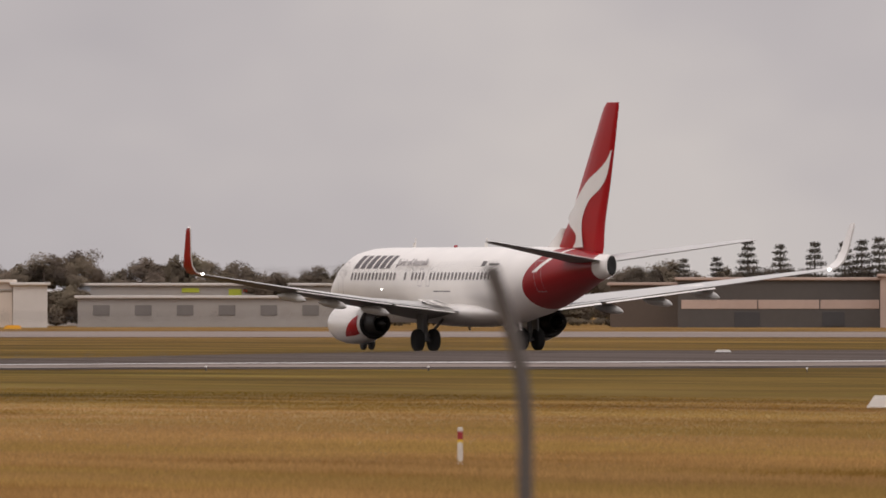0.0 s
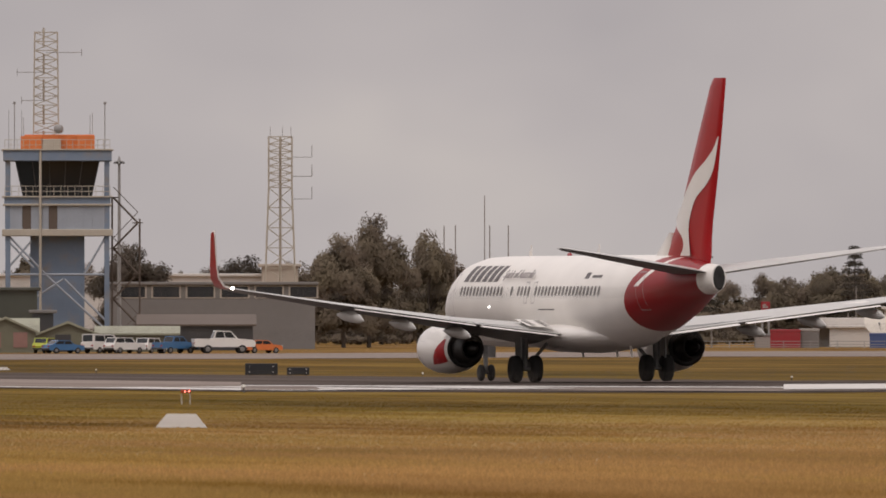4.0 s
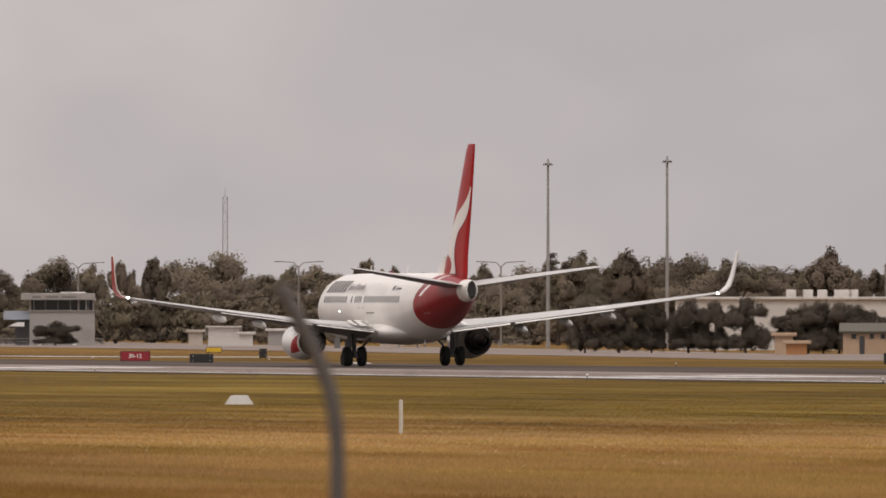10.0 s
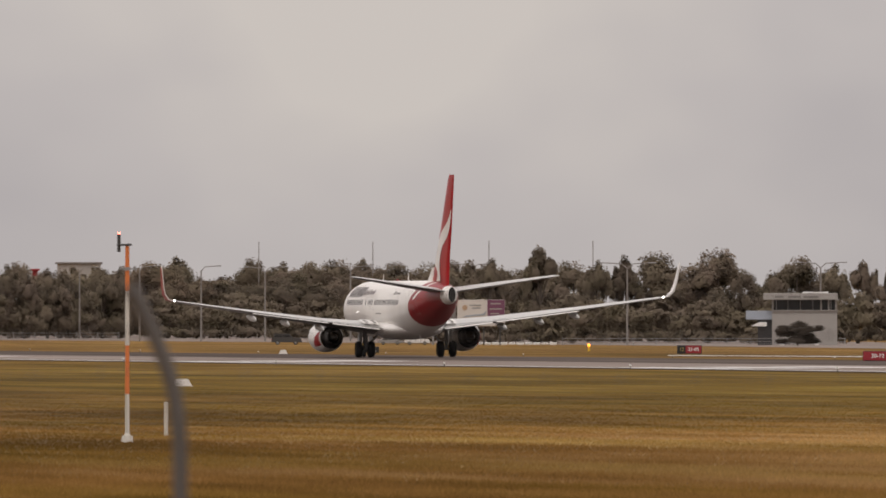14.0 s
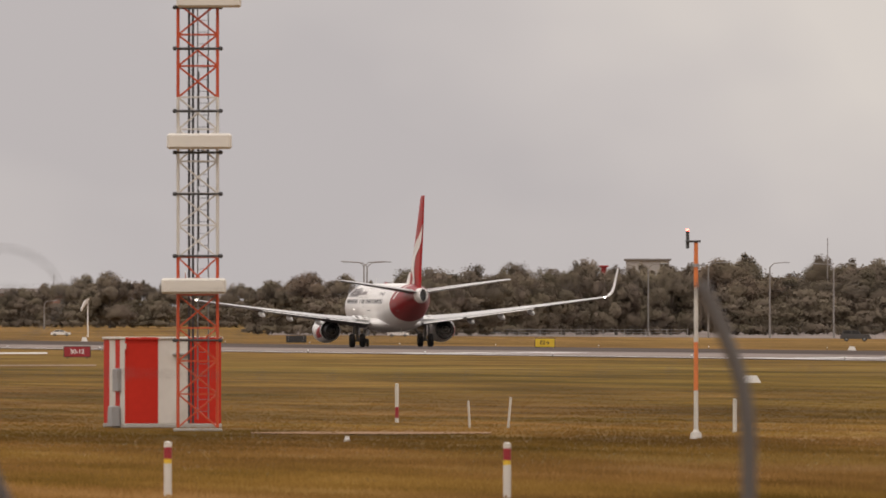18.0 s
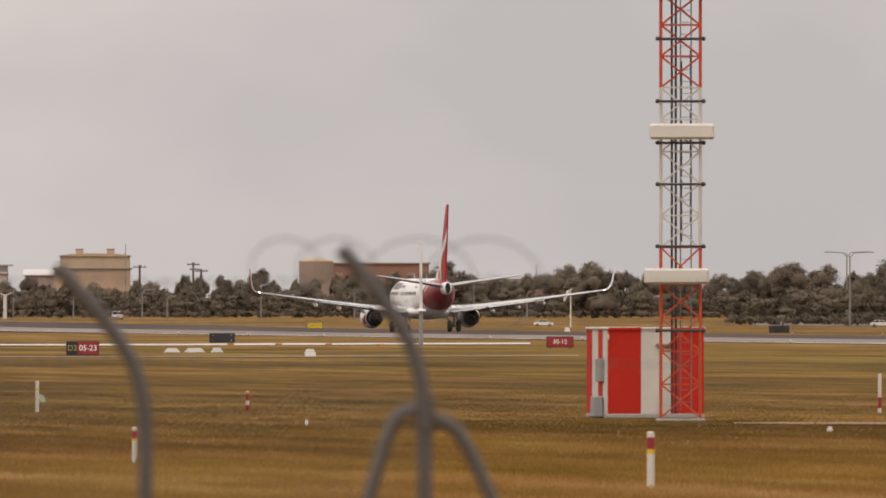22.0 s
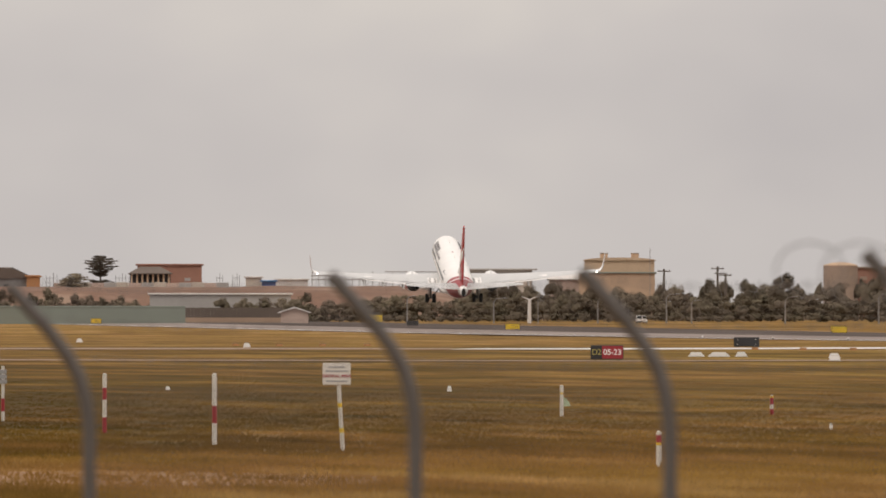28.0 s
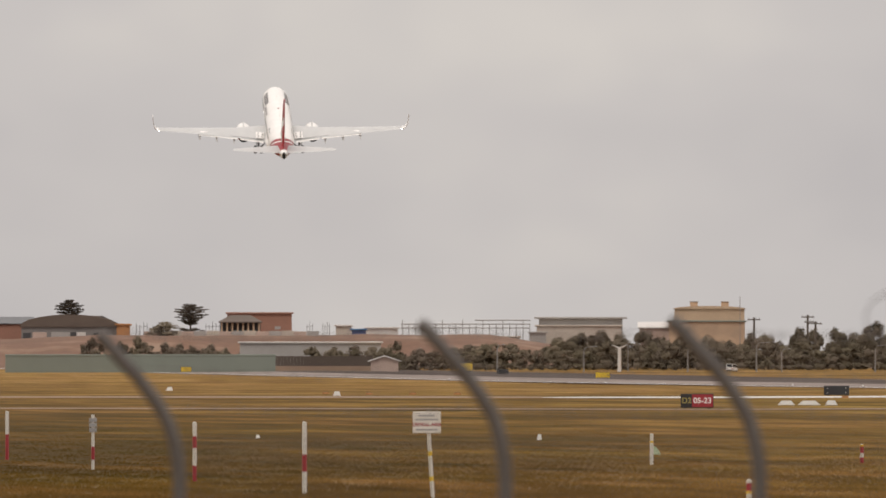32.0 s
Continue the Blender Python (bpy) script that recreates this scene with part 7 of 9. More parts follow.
def power_pole(az, d, h, arms=2):
    """A wooden pole with cross-arms and insulators."""
    top = thing("power_pole", az, d, "dark wooden power pole with cross-arms over the trees", "power pole", "power poles")
    s = Shape()
    s.tube((0, 0, 0), (0, 0, h), 0.20, 0.15, 8)
    part("shaft", s, BARK, top)
    for i in range(arms):
        z = h - 0.35 - 0.75 * i
        s = Shape()
        s.box((0.25 * i, -0.2, z), (2.0 - 0.5 * i, 0.14, 0.16))
        arm = part("cross_arm", s, BARK, top)
        for x in (-0.8, -0.3, 0.3, 0.8):
            s = Shape()
            s.tube((x * (1 - 0.25 * i) + 0.25 * i, -0.2, z + 0.08), (x * (1 - 0.25 * i) + 0.25 * i, -0.2, z + 0.3), 0.07, 0.04, 6)
            part("insulator", s, GREYPAINT, arm)


for place in ((6.120, 3000, 7.9, 1), (6.276, 3000, 8.3, 2), (6.299, 3000, 7.3, 1)):
    power_pole(*place)


def billboard(az, d, w, z0, z1, face, label):
    top = thing("billboard", az, d, label, "billboard", "roadside billboards")
    for x in (-w * 0.35, w * 0.35):
        s = Shape()
        s.box((x, 0.1, z0 / 2), (0.2, 0.2, z0))
        part("post", s, GREYPAINT, top)
    s = Shape()
    s.box((0, 0, (z0 + z1) / 2), (w, 0.25, z1 - z0), bevel=0.03)
    b = part("board", s, face, top)
    s = Shape()
    for k, (q, ww) in enumerate(((0.72, 0.4), (0.55, 0.6), (0.3, 0.3))):
        s.box((w * 0.1 * (k - 1), -0.14, z0 + (z1 - z0) * q), (w * ww, 0.02, 0.14))
    part("line_bar", s, BLIND if face is WHITE_WALL else PALE_GREY_WALL, b)


billboard(17.147, 1790, 0.85, 3.07, 4.2, SIGNRED, "red roadside sign panel with pale print lines")
billboard(10.064, 2080, 2.87, 1.97, 4.78, GREY_WALL, "grey back of a roadside billboard")


def picture_billboard():
    """A white board with a picture, a purple panel set on its upper corner."""
    top = thing("billboard", 10.176, 2070, "white roadside billboard with a picture and a purple corner panel", "billboard", "roadside billboards")
    for x in (-1.5, 0.3, 2.0):
        s = Shape()
        s.box((x, 0.12, 1.0), (0.14, 0.14, 2.0))
        part("post", s, DARKGREY, top)
    s = Shape()
    s.box((0, 0, 3.38), (5.0, 0.2, 2.80), bevel=0.03)
    b = part("board", s, WHITE_WALL, top)
    s = Shape()
    s.box((1.58, -0.13, 3.76), (1.8, 0.05, 2.0))
    part("purple_panel", s, PURPLE, b, "purple panel")
    s = Shape()
    s.prism([(-1.9, 2.95), (0.4, 3.15), (0.6, 3.6), (0.2, 3.3), (-1.6, 3.12)], -0.14, -0.105)
    part("picture_shape", s, BLUE_PALE, b, "pale blue slanted shape")
    s = Shape()
    s.tube((-1.7, -0.14, 3.95), (-1.7, -0.105, 3.95), 0.28, 0.28, 12)
    part("round_mark", s, TAN, b, "tan round mark")
    s = Shape()
    for x, z, w in ((-0.6, 4.2, 1.2), (-0.5, 3.9, 0.9)):
        s.box((x, -0.12, z), (w, 0.02, 0.12))
    part("line_bar", s, GREYPAINT, b)
    s = Shape()
    for x, z, w in ((1.55, 4.35, 1.1), (1.55, 3.8, 1.3), (1.45, 3.3, 0.9)):
        s.box((x, -0.165, z), (w, 0.02, 0.12))
    part("line_bar", s, PALE_GREY_WALL, b)
    s = Shape()
    s.box((1.9, -0.12, 2.32), (0.8, 0.02, 0.36))
    part("badge", s, GREY_WALL, b)


picture_billboard()


def windsock():
    d = 2300.0
    top = thing("windsock", 7.375, d, "drooping white windsock on a short pole", "windsock")
    s = Shape()
    s.tube((0, 0, 0), (0, 0, 4.53), 0.09, 0.06, 8)
    part("pole", s, WHITE, top)
    s = Shape()
    zt = 4.40
    s.rings([[(x + r * cos(2 * pi * i / 10), r * sin(2 * pi * i / 10), zz + r * 0.4 * cos(2 * pi * i / 10)) for i in range(10)] for x, zz, r in ((-0.1, zt, 0.34), (-0.35, zt - 0.5, 0.32), (-0.62, zt - 1.0, 0.22), (-0.75, zt - 1.35, 0.12))], WHITE)
    part("sock", s, WHITE, top, "white cloth sock")


windsock()


# ------------------------------------------------------------------ vehicles
def vehicle(az, d, length, kind, paint, label, turn=0.0):
    """A side-on road vehicle: car, van, pickup or fire truck."""
    top = thing("parked_" + ("car" if kind in ("car", "wagon") else kind), az, d, label, "car" if kind in ("car", "wagon") else kind, "parked vehicles", turn)
    k = length / 4.5
    if kind == "car":
        low = [(-2.2, 0.35), (2.15, 0.35), (2.22, 0.6), (2.1, 0.85), (1.2, 0.95), (-1.5, 0.98), (-2.15, 0.92), (-2.25, 0.6)]
        cab = [(-1.75, 0.95), (1.1, 0.93), (0.45, 1.42), (-1.0, 1.45)]
    elif kind == "wagon":
        low = [(-2.2, 0.4), (2.2, 0.4), (2.25, 0.7), (2.1, 1.0), (1.1, 1.08), (-2.1, 1.1), (-2.25, 0.8)]
        cab = [(-2.1, 1.08), (1.0, 1.06), (0.4, 1.68), (-1.8, 1.7)]
    elif kind == "van":
        low = [(-2.3, 0.4), (2.2, 0.4), (2.3, 0.75), (2.0, 1.1), (-2.3, 1.15)]
        cab = [(-2.28, 1.13), (1.8, 1.08), (1.1, 1.95), (-2.2, 2.0)]
    elif kind == "pickup":
        low = [(-2.4, 0.5), (2.35, 0.5), (2.4, 0.8), (2.25, 1.05), (1.1, 1.15), (-2.4, 1.15)]
        cab = [(-0.95, 1.13), (1.05, 1.13), (0.45, 1.75), (-0.7, 1.78)]
    else:
        low = [(-3.6, 0.7), (3.6, 0.7), (3.7, 1.3), (3.6, 2.0), (-3.6, 2.1)]
        cab = [(1.4, 2.0), (3.55, 1.98), (3.3, 2.9), (1.4, 2.95)]
    wide = 0.88 if kind != "fire_truck" else 1.25
    s = Shape()
    s.prism([(x * k, z * k) for x, z in low], -wide * k, wide * k)
    body = part("body", s, paint, top)
    s = Shape()
    s.prism([(x * k, z * k) for x, z in cab], -wide * 0.86 * k, wide * 0.86 * k)
    # a fire truck's cabin and top are dark: carport shade put into colour
    part("cabin", s, paint if kind != "fire_truck" else DARKGREY, top)
    if kind == "fire_truck":
        s = Shape()
        s.box((-1.1 * k, 0, 2.35 * k), (4.8 * k, 2.2 * k, 0.6 * k), bevel=0.08 * k)
        part("shaded_top", s, DARKGREY, top, "dark block for the truck's shaded upper part")
    cx, cz = sum(p[0] for p in cab) / 4, sum(p[1] for p in cab) / 4
    for sg in (-1, 1):
        for u0, u1 in ((0.0, 0.48), (0.52, 1.0)):
            low_a, low_b, up_b, up_a = cab
            edge = []
            for u, v in ((u0, 0.14), (u1, 0.14), (u1, 0.86), (u0, 0.86)):
                u = 0.07 + 0.86 * u
                bx = low_a[0] + (low_b[0] - low_a[0]) * u, low_a[1] + (low_b[1] - low_a[1]) * u
                tx = up_a[0] + (up_b[0] - up_a[0]) * u, up_a[1] + (up_b[1] - up_a[1]) * u
                edge.append(((bx[0] + (tx[0] - bx[0]) * v) * k, sg * (wide * 0.86 + 0.012) * k, (bx[1] + (tx[1] - bx[1]) * v) * k))
            s = Shape()
            s.add(edge, [(0, 1, 2, 3)])
            part("side_window", s, GLASS_DARK, top, "dark side window")
    for (xa, za), (xb, zb), nm in ((cab[1], cab[2], "windscreen"), (cab[0], cab[3], "rear_window")):
        s = Shape()
        off = 0.015 if nm == "windscreen" else -0.015
        s.add([((xa + (xb - xa) * v + off) * k, y * wide * 0.74 * k, (za + (zb - za) * v + 0.01) * k) for y, v in ((-1, 0.1), (1, 0.1), (1, 0.88), (-1, 0.88))], [(0, 1, 2, 3)])
        part(nm, s, GLASS_DARK, top, "dark glass")
    for x in (max(p[0] for p in low), min(p[0] for p in low)):
        s = Shape()
        s.box((x * k * 0.99, 0, 0.5 * k if kind != "fire_truck" else 0.9 * k), (0.16 * k, wide * 1.9 * k, 0.2 * k), bevel=0.05 * k)
        part("bumper", s, DARKGREY, top, "dark bumper")
    xs = (-1.35, 1.35) if kind != "fire_truck" else (-2.2, 2.3)
    r = 0.33 if kind != "fire_truck" else 0.55
    for x in xs:
        for sg in (-1, 1):
            s = Shape()
            s.tube((x * k, sg * (wide - 0.2) * k, r * k), (x * k, sg * (wide + 0.03) * k, r * k), r * k, r * k, 14)
            wh = part("wheel", s, RUBBER, top)
            s = Shape()
            s.tube((x * k, sg * (wide + 0.03) * k, r * k), (x * k, sg * (wide + 0.045) * k, r * k), r * 0.6 * k, r * 0.5 * k, 10)
            part("rim", s, STEEL, wh)
    for x, m in ((max(p[0] for p in low), OFFWHITE), (min(p[0] for p in low), SIGNRED)):
        for sg in (-1, 1):
            s = Shape()
            s.box((x * k * 0.985, sg * wide * 0.75 * k, 0.8 * k if kind != "fire_truck" else 1.2), (0.14 * k, 0.28 * k, 0.16 * k))
            part("lamp", s, m, top)
    return top


for args in ((15.054, 1535, 3.2, "wagon", LIME, "lime and white airport service wagon on tarmac", 70), (15.102, 1528, 3.2, "car", BLUECAR, "dark blue parked hatchback on tarmac", 30), (15.214, 1535, 3.4, "van", WHITE, "white parked van on tarmac", 50), (15.281, 1530, 3.3, "wagon", WHITE, "white parked off-roader on tarmac", 40),
             (15.358, 1535, 3.2, "wagon", WHITE, "silver parked off-roader on tarmac", 60), (15.428, 1530, 3.4, "pickup", BLUECAR, "blue parked pickup on tarmac", 40), (15.569, 1530, 4.5, "pickup", WHITE, "white parked pickup on tarmac", 8), (15.679, 1535, 3.2, "car", ORANGE, "orange-yellow parked taxi on tarmac", 30),
             (14.273, 1530, 3.4, "pickup", WHITE, "white and lime patrol pickup by the carport", 140),
             (9.610, 2085, 3.2, "wagon", DARKGREY, "dark grey car on the perimeter road", 0), (9.912, 2085, 2.5, "car", GREYPAINT, "grey car on the perimeter road", 0), (9.990, 2080, 2.7, "wagon", WHITE, "white estate car on the perimeter road", 0), (8.279, 2300, 2.6, "car", WHITE, "pale car on the perimeter road", 0), (7.296, 2340, 2.4, "car", WHITE, "pale car on the perimeter road", 0), (6.055, 2770, 2.6, "van", WHITE, "white van on the far perimeter road", 75),
             (14.430, 1565, 3.1, "fire_truck", LIME, "lime yellow fire truck inside the carport", 0), (14.569, 1565, 3.1, "fire_truck", LIME, "lime yellow fire truck inside the carport", 0), (14.290, 1565, 3.1, "fire_truck", LIME, "lime yellow fire truck inside the carport", 0)):
    vehicle(*args)


# ------------------------------------------------------------------ hangars where the run begins
def hangars():
    hd = 1860
    h = building(18.374, 1860, 17.09, 4.26, 18, CREAM_WALL, "pale cream hangar with sliding door leaves", "flat", CREAM_WALL, over=0.4, name="hangar", category="hangar")
    for i in range(5):
        s = Shape()
        w = 17.09 / 5
        s.box((-8.55 + w * (i + 0.5), -0.08, 1.65), (w - 0.06, 0.1, 3.3), bevel=0.02)
        part("door_leaf", s, CREAM_WALL if i else WHITE_WALL, h)
    s = Shape()
    s.box((0, -0.12, 3.55), (17.09, 0.2, 0.12))
    part("door_rail", s, PALE_GREY_WALL, h)
    # emblem of three plain blades
    for ang in (90, 210, 330):
        s = Shape()
        a = radians(ang)
        cx, cz = -5.98 + 0.72 * cos(a), 1.5 + 0.72 * sin(a)
        u, v = (cos(a), sin(a)), (-sin(a), cos(a))
        s.prism([(cx - 0.55 * u[0], cz - 0.55 * u[1]), (cx + 0.1 * u[0] + 0.62 * v[0], cz + 0.1 * u[1] + 0.62 * v[1]), (cx + 0.55 * u[0] + 0.62 * v[0], cz + 0.55 * u[1] + 0.62 * v[1]), (cx + 0.25 * u[0], cz + 0.25 * u[1]), (cx + 0.55 * u[0] - 0.62 * v[0], cz + 0.55 * u[1] - 0.62 * v[1]), (cx + 0.1 * u[0] - 0.62 * v[0], cz + 0.1 * u[1] - 0.62 * v[1])], -0.17, -0.14)
        part("emblem_blade", s, NAVY, h, "navy emblem blade")
    s = Shape()
    s.box((0.4, -0.15, 4.0), (2.2, 0.03, 0.3))
    part("title_bar", s, GREYPAINT, h)
    building(18.688, 1856, 3.25, 3.99, 16, WHITE_WALL, "white annex at the hangar's end", "flat", WHITE_WALL)
    building(19.200, 1880, 24.57, 2.76, 14, PALE_GREY_WALL, "long grey cargo shed", "flat", WHITE_WALL, windows=[(x, 1.6, 1.6, 1.0) for x in range(-10, 12, 4)], pane=GREY_WALL)
    building(18.814, 1960, 7.88, 3.26, 10, WHITE_WALL, "white roof behind the cargo shed", "flat", WHITE_WALL)
    building(17.994, 1900, 4.80, 2.27, 8, PALE_GREY_WALL, "grey low office shed", "flat", GREY_WALL, windows=[(-1.4, 1.9, 1.0, 0.6), (0.2, 1.9, 1.0, 0.6), (1.6, 1.9, 1.0, 0.6)])
    building(17.787, 1890, 4.13, 2.55, 8, PALE_GREY_WALL, "grey shed with a pale roof", "slope", WHITE_WALL, 0.8)
    building(17.884, 1840, 2.43, 1.39, 3, PINK_WALL, "beige steel site container on tarmac", "flat", PINK_WALL)
    building(17.531, 1830, 16.03, 1.95, 8, WHITE_WALL, "white open freight canopy", "flat", WHITE_WALL, thick=0.80, columns=8, name="canopy")
    building(17.401, 1826, 4.30, 1.77, 4, WHITE_WALL, "white cabin under the canopy", "flat", WHITE_WALL)
    building(17.617, 1900, 8.19, 3.55, 8, WHITE_WALL, "white upper storey behind the canopy", "flat", WHITE_WALL)
    building(17.817, 1810, 2.76, 1.21, 3, PINK_WALL, "beige steel site container on tarmac", "flat", PINK_WALL)
    building(16.755, 1800, 4.55, 2.26, 6, WHITE_WALL, "white steel shed with an open bay", "slope", WHITE_WALL, 0.5)
    # closed box whose dark colour gives the shade inside the open bay
    building(16.875, 1805, 3.01, 1.68, 5, DARK_WALL, "dark box for the shaded open bay of the steel shed", "flat", WHITE_WALL)
    building(17.205, 1780, 2.72, 1.42, 3, SIGNRED, "faded red freight container", "flat", SIGNRED, over=0.02)
    building(17.274, 1782, 1.8, 1.5, 3, GREY_WALL, "grey steel store on the freight apron", "flat", PALE_GREY_WALL, over=0.04)
    building(17.140, 1784, 1.35, 1.0, 3, PALE_GREY_WALL, "low grey plant box on the freight apron", "flat", GREY_WALL, over=0.04)
    building(17.480, 1778, 1.85, 1.1, 2.5, NAVY, "dark blue freight container", "flat", NAVY, over=0.02)
    building(17.600, 1790, 3.4, 0.9, 2, GREY_WALL, "low grey screen wall on the freight apron", "flat", GREY_WALL, over=0.02)
    building(20.488, 1870, 7.25, 4.00, 16, BROWN_ROOF, "brown low end of the terminal", "flat", PINK_WALL)
    building(20.872, 1855, 19.29, 4.47, 20, TERMINAL_GREY, "long dark terminal front with a pale band", "flat", PINK_WALL,
             doors=[(*(-5.75, 2.18, 7.14, 0.85), PINK_WALL), (*(0.80, 2.18, 5.75, 0.85), PINK_WALL), (*(6.55, 2.18, 5.54, 0.85), PINK_WALL), (*(5.01, 0.80, 2.13, 1.39), DARK_WALL), (*(-3.12, 0.74, 2.40, 1.49), DARK_WALL)])
    building(21.280, 1850, 7.54, 4.79, 20, PINK_WALL, "pinkish end block of the terminal", "flat", PINK_WALL)
    building(19.200, 1950, 25.48, 3.99, 12, PALE_GREY_WALL, "pale long freight hall behind the shed with coloured sign panels", "flat", WHITE_WALL,
             doors=[(*(-12.15, 3.76, 1.34, 0.67), BLUE_PALE), (*(-1.54, 3.54, 1.74, 0.45), LIME), (*(2.88, 3.32, 1.29, 0.67), LIME), (*(4.76, 3.51, 2.24, 0.28), RED)])
    for az, d in ((17.810, 1700.9), (18.040, 1758.6), (18.180, 1729.3), (18.409, 1758.6), (18.637, 1758.6), (17.724, 1525.8)):
        b = thing("barrier", az, 1780, "low orange-yellow plastic barrier on tarmac", "barrier", "orange barriers")
        s = Shape()
        s.prism([(-0.8, 0), (0.8, 0), (0.7, 0.28), (-0.7, 0.28)], -0.25, 0.25)
        part("body", s, mat("barrier_yellow", (0.80, 0.40, 0.03), 0.5) if "barrier_yellow" not in bpy.data.materials else bpy.data.materials["barrier_yellow"], b)
        s = Shape()
        s.box((0, 0, 0.30), (1.1, 0.2, 0.06), bevel=0.02)
        part("lip", s, bpy.data.materials["barrier_yellow"], b)
    t = thing("tank", 18.004, 1850, "white cylindrical fuel tank on a cradle", "tank")
    s = Shape()
    s.rings([[(x, r * cos(2 * pi * i / 18), 0.98 + r * sin(2 * pi * i / 18)) for i in range(18)] for x, r in ((-1.25, 0.05), (-1.18, 0.45), (-0.95, 0.76), (-0.6, 0.88), (0.6, 0.88), (0.95, 0.76), (1.18, 0.45), (1.25, 0.05))])
    part("vessel", s, WHITE, t)
    s = Shape()
    for x in (-0.5, 0.5):
        s.box((x, 0, 0.15), (0.2, 1.2, 0.35))
    part("cradle", s, GREYPAINT, t)
    s = Shape()
    s.tube((0, 0, 1.7), (0, 0, 2.0), 0.2, 0.2)
    part("manhole", s, WHITE, t)
    for x in (287, 357):
        t = thing("satellite_dish", 17.000 + x * 0.0016456, 1800, "large white satellite dish on a pedestal", "satellite dish", "satellite dishes")
        s = Shape()
        ax = Vector((0.36, -0.76, 0.54) if x < 300 else (0.22, -0.80, 0.56)).normalized()
        u = ax.cross(Vector((0, 0, 1))).normalized()
        v = u.cross(ax)
        mid = Vector((0, -0.5, 2.1))
        s.rings([[tuple(mid + (u * cos(2 * pi * i / 24) + v * sin(2 * pi * i / 24)) * r - ax * q) for i in range(24)] for r, q in ((1.36, -0.12), (1.34, -0.16), (1.0, 0.1), (0.55, 0.28), (0.05, 0.34))], CREAM)
        part("reflector", s, CREAM, t, "cream dish tilted to the sky")
        s = Shape()
        s.tube((0, 0, 0), (0, -0.2, 2.2), 0.18, 0.14)
        part("pedestal", s, GREYPAINT, t)
        s = Shape()
        s.tube((0.3, -0.7, 1.6), (0.2, -1.6, 2.2), 0.03, 0.03, 5)
        s.ball((0.2, -1.6, 2.2), 0.12)
        part("feed_arm", s, GREYPAINT, t)
    t = thing("chimney", 18.139, 1870, "slim grey metal chimney behind the hangar", "chimney")
    s = Shape()
    s.tube((0, 2, 0), (0, 2, 5.93), 0.3, 0.26, 10)
    part("flue", s, PALE_GREY_WALL, t)
    s = Shape()
    s.tube((0, 2, 5.83), (0, 2, 6.04), 0.34, 0.34, 10)
    part("rim", s, GREYPAINT, t)


hangars()


